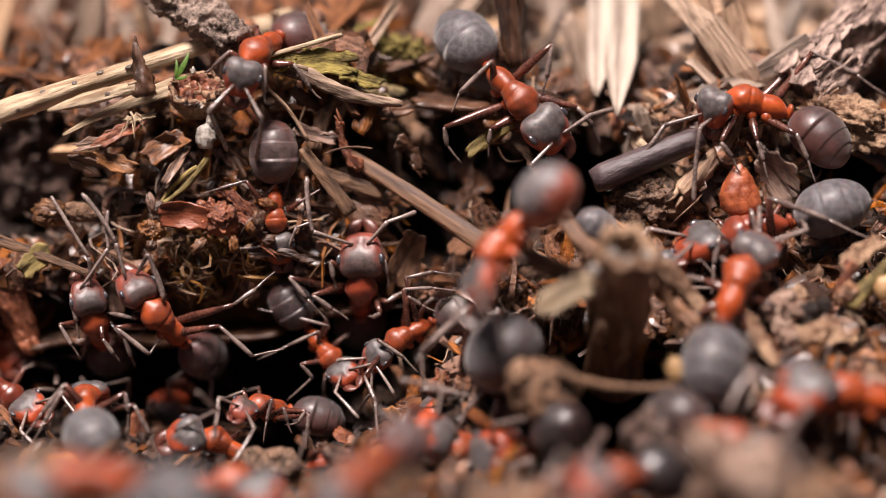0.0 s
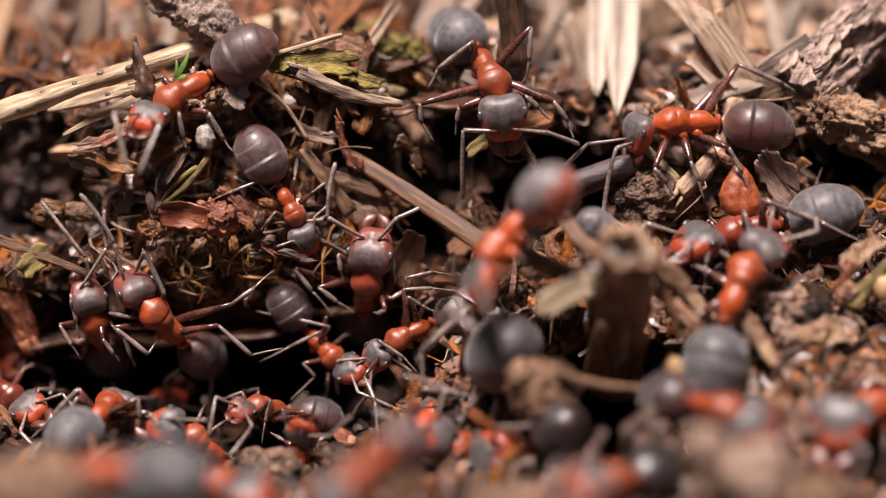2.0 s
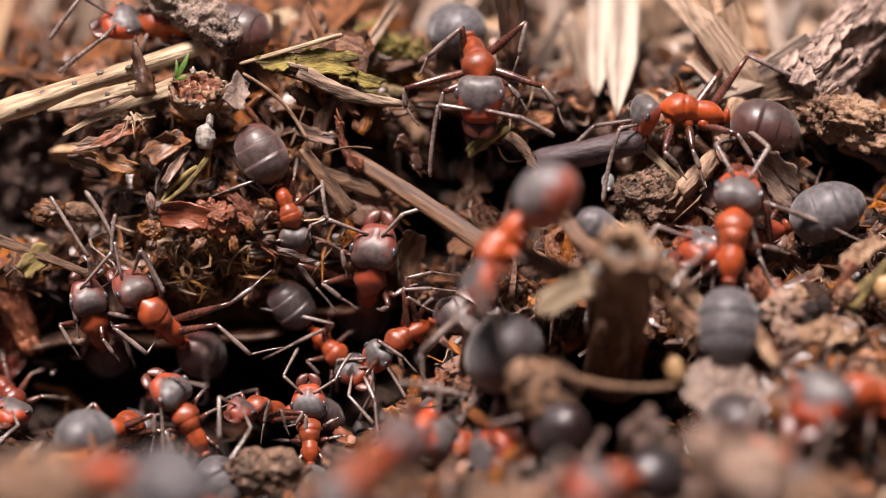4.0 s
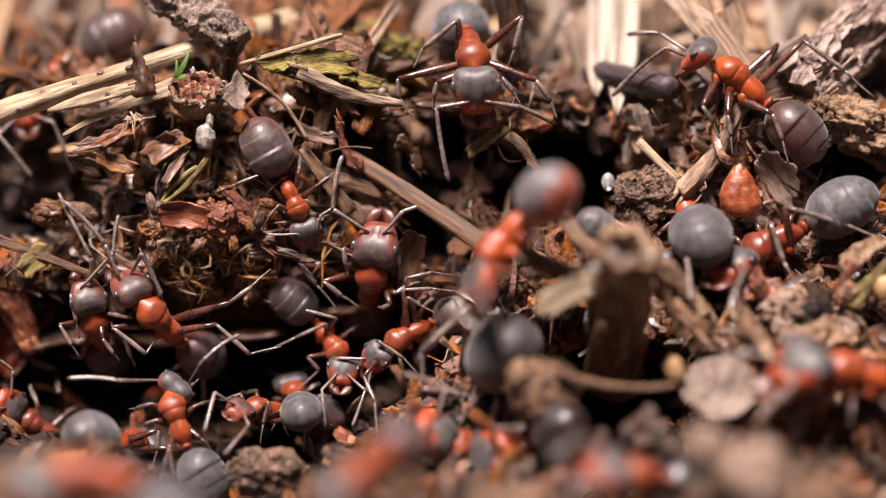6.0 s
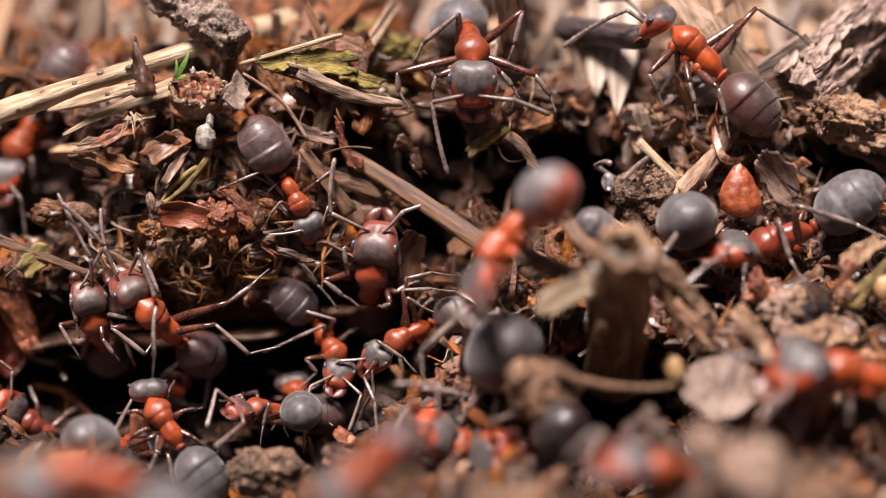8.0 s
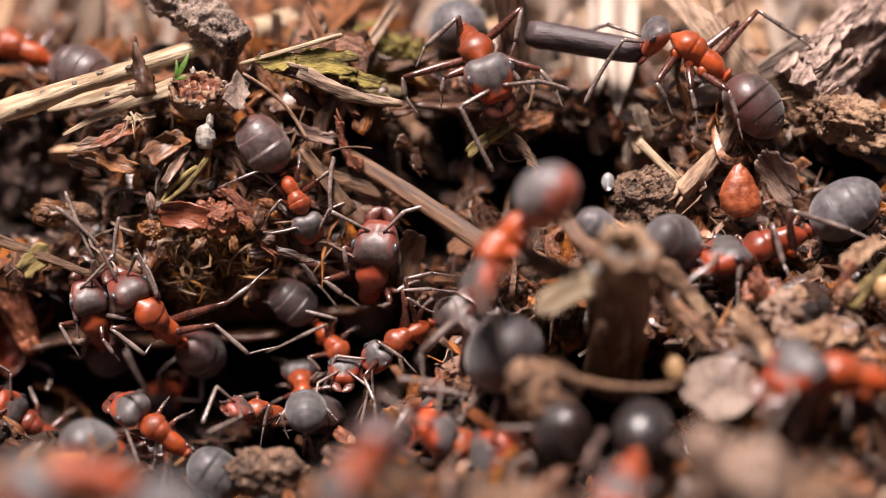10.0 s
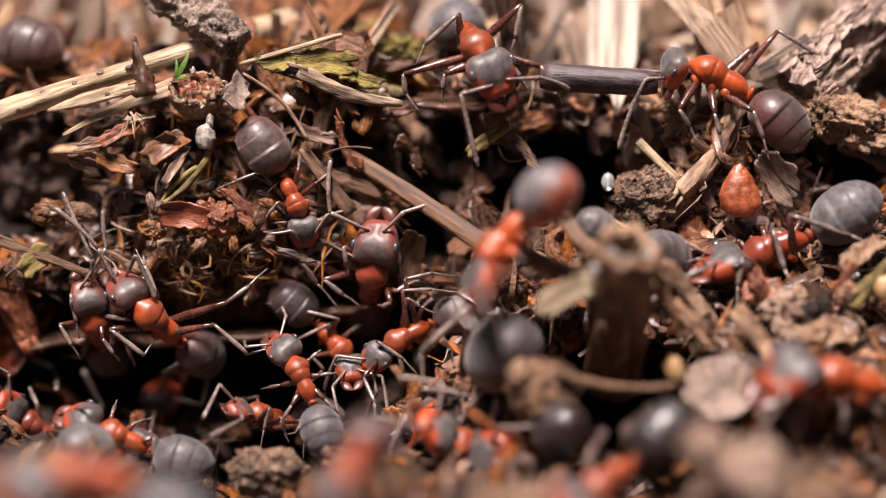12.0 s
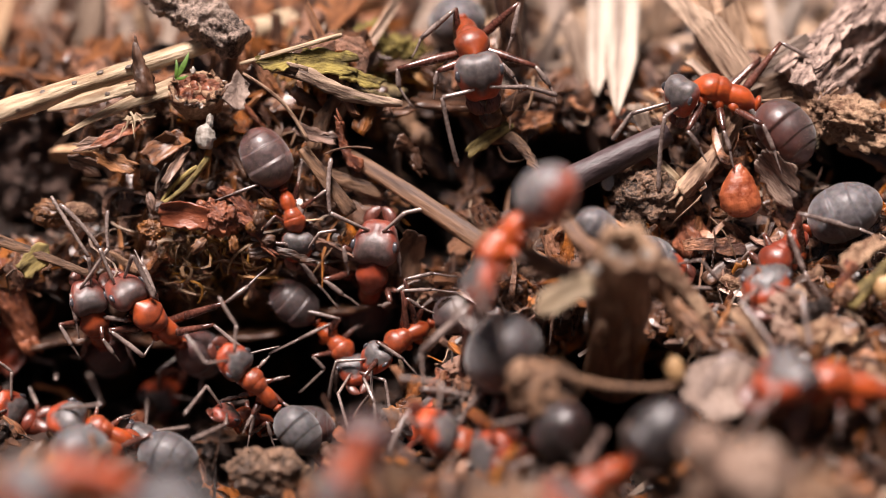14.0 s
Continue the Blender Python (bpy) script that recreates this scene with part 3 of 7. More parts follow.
def bark_cup(p):
    """A broken bark ring, open to the viewer's side, with a rotten core in it."""
    root = new("bark_cup")
    root.matrix_world = Matrix.Translation(at(*p)) @ FLANK @ pose(0, 0, 0, -35, 0, 0)
    bm = bmesh.new()
    rows = []
    prof = ((0.8, -0.9), (1.0, -0.3), (1.05, 0.3), (0.98, 0.42), (0.84, 0.36), (0.74, 0.1), (0.5, -0.1), (0.15, -0.16))
    for r, z in prof:
        row = []
        for k in range(40):
            t = 2 * math.pi * k / 40
            q = Vector((math.cos(t) * 2, math.sin(t) * 2, z * 2))
            f = 1 + 0.22 * noise.noise(q * 0.9) + 0.12 * noise.noise(q * 2.6)
            row.append(bm.verts.new(mm(r * f * math.cos(t) * 1.0, r * f * math.sin(t) * 0.72, z + 0.25 * noise.noise(q * 1.6 + Vector((3, 0, 0))))))
        rows.append(row)
    for i, (r0, r1) in enumerate(zip(rows, rows[1:])):
        for k in range(40):
            bm.faces.new((r0[k], r0[(k + 1) % 40], r1[(k + 1) % 40], r1[k])).material_index = 1 if i >= 4 else 0
    bm.faces.new(rows[-1]).material_index = 1
    part("ring", bm, [CUP, REDFLAKE], root)
    rnd = random.Random(44)
    for k in range(46):
        bm = bmesh.new()
        plate(bm, rnd.uniform(0.2, 0.55), rnd.uniform(0.12, 0.28), 0.06, 820 + k, rnd.uniform(-0.4, 0.5), 0.4, 6)
        t = rnd.uniform(0, 2 * math.pi)
        r = rnd.uniform(0.88, 1.08)
        part("bark_scale", bm, (CUP, WETBARK, CRUMB, TWIG, WETBARK)[k % 5], root, m=pose(0.001 * r * math.cos(t), 0.00074 * r * math.sin(t), rnd.uniform(0.0001, 0.00052), rnd.uniform(-50, 50), rnd.uniform(-50, 50), math.degrees(t) + 90 + rnd.gauss(0, 25)))
    for k in range(11):
        bm = bmesh.new()
        bmesh.ops.create_icosphere(bm, subdivisions=3, radius=0.00034 * rnd.uniform(0.5, 1.1))
        for v in bm.verts:
            v.co *= 1 + 0.55 * noise.noise(v.co * 2600 + Vector((k, 0, 0))) + 0.25 * noise.noise(v.co * 7000)
            v.co.z *= 0.35
        part("core_crumb", bm, (CUP, REDFLAKE, REDFLAKE)[k % 3], root, m=pose(rnd.uniform(-0.00055, 0.00055), rnd.uniform(-0.0003, 0.0003), rnd.uniform(-0.0001, 0.00012), rnd.uniform(-25, 25), rnd.uniform(-25, 25), rnd.uniform(0, 180)))
    tagged(root, "hollow bark cup with orange rotten core", "bark")


bark_cup((-9.11, 5.79, 0.30))
flake("papery_flake", "pale papery bark flake", "bark flake", (-7.68, 5.75, 0.55), 1.55, 1.0, 70, SCRAP, 23, (15, 25), 0.12, 0.4, 0.3, 16)
lump("resin_crumb", "whitish resin crumb on dark litter", "crumb", (-8.81, 4.16, 0.70), (0.7, 0.95, 0.6), CRUMB, 10, 0.45)
lump("resin_crumb", "whitish resin crumb on dark litter", "crumb", (-8.64, 4.73, 0.70), (0.28, 0.6, 0.3), CRUMB, 11, 0.4)


def sprout(p):
    root = new("leaf_sprout")
    root.matrix_world = Matrix.Translation(at(*p)) @ FLANK
    for turn, size, wide in ((22, 1.1, 0.52), (-6, 0.75, 0.3), (62, 0.5, 0.25)):
        bm = bmesh.new()
        steps = (0, 0.12, 0.28, 0.45, 0.62, 0.78, 0.9, 1)
        tube(bm, [(0.00012 * math.sin(2.2 * t), size * 0.001 * t, 0.00035 * t * (1 - t)) for t in steps],
             [0.0002 * wide * math.sin(math.pi * t ** 0.8) ** 0.9 + 0.00001 for t in steps[:-1]] + [0.000004], 8, 0.12)
        part("leaf", bm, GREEN, root, m=pose(0, 0, 0, 0, 0, -turn))
    tagged(root, "tiny bright green leaf sprout among straw", "sprout")


sprout((-9.89, 6.28, 1.00))
for k in range(22):
    u = -6.3 + 0.28 * k + 0.2 * math.sin(k * 2.3)
    v = 6.75 + 0.55 * math.sin(k * 1.9) + 0.03 * k
    lump("moss_clump", "olive-brown mossy clump on the crest", "moss", (u, v, g(u, v) + 0.35), (1.2 + 0.4 * math.sin(k), 0.7, 0.7), (MOSSGREEN, TANBARK, MOSSBARK, WETBARK)[k % 4], 401 + k, 0.9, 15 * math.sin(k * 3.1), 4, "mossy clumps")

# Two slabs, one mossy, added as a roof to darken the cave beneath.
for p, le, wi, tu, mat, seed in (((-3.2, 5.95, -1.15), 3.8, 2.4, -12, MOSSBARK, 461), ((0.3, 5.45, -1.1), 3.4, 2.2, -4, WETBARK, 462)):
    flake("bark_shelf", "dark bark slab added under the crest as a roof shading the cave", "bark", p, le, wi, tu, mat, seed, (-72, 0), 0.3, 0.1, 0.5, 18, "slabs under the crest")
for p, le, wi, tu, seed in (((-4.35, 6.95, 0.0), 2.9, 1.0, -8, 463), ((-3.1, 6.35, -0.1), 2.2, 0.6, -18, 464), ((-6.2, 6.9, 0.3), 1.5, 0.8, 12, 465)):
    flake("mossy_bark", "olive-yellow moss-crusted bark plate on the crest", "bark", p, le, wi, tu, MOSSGREEN, seed, (-18, 6), 0.16, 0.3, 0.6, 18, "mossy bark plates")
for k, (p, size) in enumerate((((-2.7, 8.2, -2.6), (1.1, 0.9, 0.8)), ((-1.9, 7.7, -2.4), (1.4, 0.7, 0.8)), ((-1.1, 7.45, -2.3), (1.0, 0.7, 0.7)), ((-2.5, 7.4, -2.2), (0.9, 0.7, 0.7)))):
    lump("moss_clump", "yellowish moss clump behind the crest", "moss", p, size, MOSSGREEN, 466 + k, 0.9, 30 * k, 4, "mossy clumps")

# ---- litter of the middle ----
stick("pine_needle", "flat brown pine needle leaning over a hollow", "needle", (-3.65, 3.59, -1.00), (1.70, 0.02, 1.80), 0.27, 0.38, NEEDLE, 0.4, 0.06, seed=31, wobble=0.1)
stick("wood_strip", "flat light brown strip of wood", "strip", (-5.23, 3.76, 0.30), (-3.40, 1.32, 0.20), 0.2, 0.3, TWIG, 0.25, seed=32, wobble=0.15)
stick("wood_strip", "flat light brown strip of wood", "strip", (-4.74, 2.98, -0.50), (-2.20, 2.03, -0.60), 0.2, 0.3, TWIG, 0.3, seed=33, wobble=0.15)
stick("moss_strand", "yellow-green fibrous strand of moss", "moss", (-8.72, 3.42, 0.50), (-10.74, 1.45, 0.40), 0.13, 0.1, MOSS, seed=34, bend=0.2, wobble=0.2)
stick("moss_strand", "yellow-green fibrous strand of moss", "moss", (-9.10, 3.06, 0.40), (-10.50, 1.66, 0.30), 0.1, 0.07, MOSS, seed=35, bend=-0.15, wobble=0.2)
flake("red_bark", "curled reddish bark flake with rotten edge", "bark flake", (-9.55, 1.35, 0.50), 2.2, 1.1, -8, REDPLATE, 36, (20, 0), 0.12, 0.7, 0.22, 16)
lump("rotten_wood", "crumbly orange-red rotten wood beside a bark plate", "wood", (-8.29, 1.11, 0.60), (1.3, 1.1, 0.9), REDFLAKE, 37, 0.6, -20, 5)
lump("rotten_wood", "crumbly orange-brown rotten wood on the litter", "wood", (-10.82, 0.69, 0.50), (0.9, 0.8, 0.7), TANBARK, 38, 0.6, 30, 5)
flake("bark_flake", "brown bark flake standing on edge", "bark flake", (-10.38, 3.76, 0.20), 1.8, 1.1, 35, FLAKE, 38, (20, -30))
flake("bark_flake", "light brown ragged bark flake", "bark flake", (-13.32, 3.17, 0.20), 1.6, 0.8, -20, TANBARK, 39, (30, 10), ragged=0.5)
flake("bark_flake", "orange-brown bark flake on litter", "bark flake", (-12.26, 4.22, 0.30), 2.0, 0.6, 35, REDFLAKE, 40, (30, 10), ragged=0.4)
for p, le, wi, tu, mat, seed in (((-11.9, 4.35, 0.6), 2.4, 0.55, 28, REDFLAKE, 441), ((-12.9, 3.9, 0.5), 2.0, 0.5, 12, TANBARK, 442), ((-10.3, 3.75, 0.45), 2.0, 1.0, 38, FLAKE, 444), ((-12.2, 3.2, 0.4), 1.9, 0.7, -24, TANBARK, 445),
                                 ((-9.9, 3.1, 0.5), 2.0, 0.4, 58, TANBARK, 446), ((-11.2, 4.85, 0.6), 1.4, 0.35, 15, STRAW, 443), ((-4.71, 4.22, 0.0), 1.9, 0.6, -15, FLAKE, 447), ((-1.77, 5.08, -0.40), 1.8, 0.5, 10, FLAKE, 448)):
    flake("bark_flake", "ragged tan bark flake with torn edges", "bark flake", p, le, wi, tu, mat, seed, (-15, 12), 0.1, 0.5, 0.5, 16, "torn tan flakes")
crumbs_on(lump("bark_chunk", "grey-brown chunk of bark deep in a gap", "bark", (-16.35, 3.45, -5.60), (4.6, 4.2, 3.0), BROWNBARK, 44, 0.6, 20, 5), (4.6, 4.2, 3.0), BROWNBARK, 45, 30, 1.6)
lump("wood_crumb", "tan rounded crumb of wood", "crumb", (-14.68, 1.33, -0.20), (1.2, 1.0, 0.9), TANBARK, 41, 0.5, -5, 4)
lump("wood_crumb", "tan smooth rounded bit of wood", "crumb", (-13.61, 1.37, -0.40), (1.4, 0.75, 0.7), CLOD, 43, 0.2, -8, 4)
flake("bark_flake", "dark brown bark flake on litter", "bark flake", (-10.19, 2.76, 0.00), 1.6, 0.7, 60, FLAKE, 42, (10, 25))
stick("wood_strip", "long brown fibrous strip of wood", "strip", (-16.88, 0.48, 0.30), (-12.98, -0.99, 0.40), 0.22, 0.12, TWIG, 0.4, seed=43)
stick("bark_strip", "reddish-brown strip of bark beside the hollow", "bark", (-16.95, -0.62, -0.80), (-15.64, -3.65, -1.60), 0.62, 0.45, REDFLAKE, 0.4, 0.2, 0.3, 431, 18, 18, 0.4, ridge=0.4)
stick("root_fibre", "thin pale curved root fibre", "fibre", (-7.41, 6.51, 0.60), (-5.00, 4.00, 0.60), 0.06, 0.08, TANTWIG, seed=44, bend=0.3)
stick("root_fibre", "thin reddish root fibre", "fibre", (-4.38, 3.54, 0.50), (-2.60, 3.71, 0.60), 0.04, 0.05, TWIG, seed=45, bend=0.15)
flake("wood_chip", "yellowish wood chip on dark litter", "chip", (1.71, 4.14, -0.30), 2.4, 0.6, 32, MOSS, 46, (10, 10))
flake("dry_leaf_scrap", "yellow-brown dry leaf scrap", "leaf scrap", (-15.20, -0.44, 0.30), 1.4, 0.9, 40, MOSS, 47, (10, 10), ragged=0.5)
stick("twig", "pale thin broken twig", "twig", (7.31, 4.04, -0.40), (8.76, 2.55, 0.00), 0.17, 0.15, STRAW, seed=48, torn=0.3)
crumbs_on(lump("soil_clod", "dark brown crumbly soil clod", "clod", (7.72, 2.02, -0.20), (2.6, 2.0, 1.5), EARTH, 49, 0.45, detail=5), (2.6, 2.0, 1.5), EARTH, 49, 90, 0.36)
lump("water_drop", "clear drop of water", "drop", (6.16, 2.51, -0.20), (0.5, 0.7, 0.5), WATER, 50, 0.05, detail=4)

# Slabs added only to keep the sun off the hollow below them.
for p, le, wi, tu, seed in (((-7.63, -3.17, -2.60), 3.6, 2.4, 4, 64), ((-11.42, -3.35, -2.80), 3.4, 2.2, -8, 65), ((-3.95, -2.23, -2.20), 3.0, 2.0, 6, 66), ((-14.23, -3.41, -2.00), 3.4, 2.0, 10, 67)):
    flake("bark_shelf", "dark bark slab added over the hollow to shade it", "bark", p, le, wi, tu, WETBARK, seed, (-74, 0), 0.3, 0.1, 0.6, 18, "slabs over the hollow")

for a, b, r, seed in (((-8.10, 1.28, 0.30), (-6.46, -0.02, 0.40), 0.24, 411), ((-7.23, -0.23, 0.20), (-5.02, -0.44, 0.30), 0.16, 412), ((-8.38, 2.23, 0.20), (-7.02, 0.76, 0.20), 0.2, 413),
                      ((-4.72, 1.18, -0.20), (-6.62, 2.02, -0.10), 0.14, 414), ((-3.04, 2.98, -0.40), (-3.87, 4.76, 0.00), 0.2, 415), ((-1.77, 4.03, -0.30), (-0.93, 2.98, -0.60), 0.28, 416)):
    stick("bark_shred", "torn reddish-brown shred of rotten bark", "bark", a, b, r, r * 0.7, REDFLAKE if seed % 2 else WETBARK, 0.35, 0.25, 0.5, seed, 24, 24, 0.4, ridge=0.7, knots=0.5, group="torn bark shreds")

for k in range(16):
    lump("rotten_crumb", "orange-brown crumb of rotten wood on bark", "crumb", (-8.6 + 2.2 * math.sin(k * 2.4), 0.9 + 0.8 * math.cos(k * 1.7), 0.55 + 0.25 * math.sin(k)), (0.35 + 0.03 * k, 0.4, 0.35), (REDFLAKE, TANBARK, WETBARK, FLAKE)[k % 4], 600 + k, 0.55,
         k * 31, 3, "rotten wood crumbs")

def torn_bark():
    """Ragged strips of bark hanging down the flank below the straw."""
    rnd = random.Random(909)
    for k in range(95):
        u, v = (rnd.uniform(-14, -1.5), rnd.uniform(-2.6, 5.2)) if k < 62 else (rnd.uniform(2, 17), rnd.uniform(-1, 5.6))
        w = g(u, v)
        if w < -3.4:
            continue
        ang = radians(rnd.choice((90, 60, 120, 20, 160)) + rnd.gauss(0, 18))
        le = rnd.uniform(1.2, 3.6)
        d = Vector((math.cos(ang), math.sin(ang), rnd.gauss(0, 0.22))) * le * 0.5
        c = Vector((u, v, w + rnd.uniform(0.25, 0.6)))
        r = rnd.uniform(0.1, 0.36)
        stick("bark_strip", "ragged torn strip of brown bark on the litter", "bark", c - d, c + d, r, r * rnd.uniform(0.4, 0.9), rnd.choice((FLAKE, FLAKE, REDFLAKE, TWIG, WETBARK)),
              rnd.uniform(0.2, 0.4), rnd.gauss(0, 0.2), 0.35, 910 + k, 14, 12, rnd.choice((0, 0.5, 0.8)), group="torn bark strips", ridge=0.45, up=(rnd.gauss(0, 0.5), rnd.gauss(0, 0.5), 1))


torn_bark()


def crest_shreds():
    """Dark, wet, ragged shreds of bark hanging under the crest, with thin fibres between them."""
    rnd = random.Random(333)
    for k in range(46):
        u = rnd.uniform(-6.2, 3.6) if k < 32 else rnd.uniform(8, 16)
        v = rnd.uniform(3.2, 5.9)
        w = rnd.uniform(-1.6, -0.2) - (2.2 if -4.2 < u < 1.4 and v < 5.3 else 0)
        ang = radians(rnd.choice((-25, -40, 10, 60, -70)) + rnd.gauss(0, 15))
        d = Vector((math.cos(ang), math.sin(ang), rnd.gauss(0, 0.3))) * rnd.uniform(0.5, 1.3)
        c = Vector((u, v, w))
        thin = k % 3 == 0
        r = rnd.uniform(0.03, 0.06) if thin else rnd.uniform(0.16, 0.4)
        stick("bark_shred", "dark wet shred of bark under the crest" if not thin else "thin wet root fibre under the crest", "bark", c - d, c + d, r, r * rnd.uniform(0.3, 0.8), rnd.choice((WETBARK, WETBARK, FLAKE, TWIG)) if not thin else TANTWIG,
              rnd.uniform(0.25, 0.5), rnd.gauss(0, 0.3), 0.5, 340 + k, 12, 14, 0.0 if thin else rnd.choice((0, 0.4)), group="shreds under the crest", ridge=0.0 if thin else 0.6)


crest_shreds()


def bark_crumbs():
    """Crumbly, rotten bits of bark among the chips."""
    rnd = random.Random(515)
    for k in range(70):
        u, v = (rnd.uniform(-14.5, -1), rnd.uniform(-3.2, 4.6)) if k < 46 else (rnd.uniform(3, 17), rnd.uniform(-4, 4.6))
        w = g(u, v)
        if w < -3.2:
            continue
        d = rnd.uniform(0.5, 1.5)
        lump("bark_crumb", "crumbly rotten bit of brown bark", "crumb", (u, v, w + 0.15 * d), (d * rnd.uniform(0.9, 1.7), d, d * 0.8), rnd.choice((EARTH, FLAKE, WETBARK, REDFLAKE, FLAKE)), 520 + k, 0.6,
             rnd.uniform(0, 180), 3, "rotten bark crumbs")


bark_crumbs()

flake("leaf_scrap", "brown curled piece of dry leaf leaning in a gap", "leaf scrap", (-1.32, -0.19, -0.90), 2.6, 1.3, 62, TANBARK, 471, (10, -25), 0.08, 0.5, 0.35, 16)
# ---- litter of the foreground ----
def stem_stump(foot, top):
    """A hollow broken stem: thick wall with a flared, torn rim, and fibres hanging from it."""
    length = (Vector(top) - Vector(foot)).length
    bm = bmesh.new()
    outer = ((0.0, 1.15), (0.15, 1.08), (0.3, 1.0), (0.45, 0.94), (0.6, 0.9), (0.74, 0.9), (0.85, 0.96), (0.93, 1.05), (0.98, 1.1), (1.0, 1.06))
    inner = ((1.0, 0.88), (0.98, 0.72), (0.95, 0.62), (0.91, 0.54), (0.86, 0.46), (0.84, 0.2))
    rows = []
    for inside, prof in ((0, outer), (1, inner)):
        for f, r in prof:
            row = []
            for k in range(40):
                t = 2 * math.pi * k / 40
                q = Vector((f * 1.5, 1.6 * math.cos(t), 1.6 * math.sin(t)))
                groove = noise.noise(Vector((f * 0.9, 7 * math.cos(t), 7 * math.sin(t))))
                rr = r * (1 + (0.1 + 0.22 * max(0.0, f - 0.8) / 0.2) * noise.noise(q * 1.3) + (0.03 if inside else 0.08) * groove)
                torn = 0.9 * max(0.0, f - 0.9) / 0.1 * noise.noise(Vector((3.0, 2.4 * math.cos(t), 2.4 * math.sin(t))))
                row.append(bm.verts.new(mm(f * length + torn, rr * math.cos(t), rr * math.sin(t))))
            rows.append(row)
    for i, (r0, r1) in enumerate(zip(rows, rows[1:])):
        for k in range(40):
            bm.faces.new((r0[k], r0[(k + 1) % 40], r1[(k + 1) % 40], r1[k])).material_index = 1 if i >= len(outer) + 1 else (2 if i >= len(outer) - 4 else 0)
    bm.faces.new(rows[0][::-1])
    bm.faces.new(rows[-1]).material_index = 1
    # shade on the shaft is put into its dark bark; the rim stays pale
    root = link_mesh("stem_stump", bm, [STEMBARK, WETSTEM, CUP])
    root.matrix_world = between(foot, top)
    rnd = random.Random(58)
    for k in range(26):
        bm = bmesh.new()
        t = rnd.uniform(0, 2 * math.pi)
        x0, le, r = rnd.uniform(0.45, 1.0) * length, rnd.uniform(0.8, 2.6), rnd.uniform(0.07, 0.2)
        out = rnd.uniform(0.05, 0.7)
        path = [mm(x0 - le * f, (0.98 + out * f * (1.2 - f * 0.5)) * math.cos(t + 0.3 * f * rnd.uniform(-1, 1)), (0.98 + out * f * (1.2 - f * 0.5)) * math.sin(t)) for f in (0, 0.25, 0.5, 0.75, 1)]
        tube(bm, path, [r * 0.0006, r * 0.001, r * 0.0011, r * 0.0009, r * 0.0003], 8, 0.5, 0, 0.4, k)
        part("fibre", bm, (STEMBARK, TANBARK, CUP)[k % 3], root)
    return tagged(root, "hollow broken plant stem standing upright, brown", "stem")


stump = stem_stump((6.25, -4.75, 1.5), (6.53, 0.1, 7.0))
flake("wood_chip", "pale tan wood chip leaning on stem", "chip", (4.29, -1.57, 6.30), 2.6, 1.1, 25, STRAW, 53, (10, 10))
stick("twig", "brown twig leaning against the stem stump", "twig", (6.04, -1.68, 5.20), (1.33, 0.52, 5.00), 0.36, 0.3, TWIG, seed=56)
stick("grass_stem", "thin pale dry grass stem", "stem", (3.98, -4.34, 5.90), (8.25, -4.82, 5.60), 0.17, 0.11, TWIG, bend=-0.28, seed=55)
husk = lump("seed_husk", "round brown seed husk with wrinkled skin", "husk", (3.55, -5.05, 5.00), (2.75, 2.25, 2.0), HUSK, 56, 0.26, detail=5)
bm = bmesh.new()
bmesh.ops.create_icosphere(bm, subdivisions=3, radius=0.0005)
for v in bm.verts:
    v.co *= 1 + 0.4 * noise.noise(v.co * 2200)
part("husk_scale", bm, CUP, husk, "pale tan torn scale", m=pose(-0.0008, 0.00062, 0.0007, 0, 0, 20))
for k, (a, b, r) in enumerate((((7.75, -0.55, 4.2), (9.45, -2.5, 3.6), 0.34), ((7.5, -1.1, 4.3), (8.5, -2.9, 3.8), 0.26), ((8.2, -2.0, 3.9), (9.4, -3.3, 4.2), 0.3), ((5.35, -0.6, 4.0), (3.3, -0.85, 3.6), 0.3), ((5.5, -0.2, 4.3), (4.35, 1.25, 3.6), 0.36),
                               ((10.5, -2.15, 3.9), (11.65, -3.9, 4.6), 0.34))):
    stick("wood_strip", "ragged tan strip of wood leaning beside the stem", "strip", a, b, r, r * 0.6, (CUP, NEEDLE, TANBARK, TANBARK, NEEDLE, CUP)[k], 0.4, 0.15, 0.4, 560 + k, 16, 14, 0.5, ridge=0.4)
lump("yellow_seed", "small smooth yellow seed", "seed", (8.24, -4.30, 5.00), (0.7, 1.02, 0.62), SEED, 57, 0.1, 8)


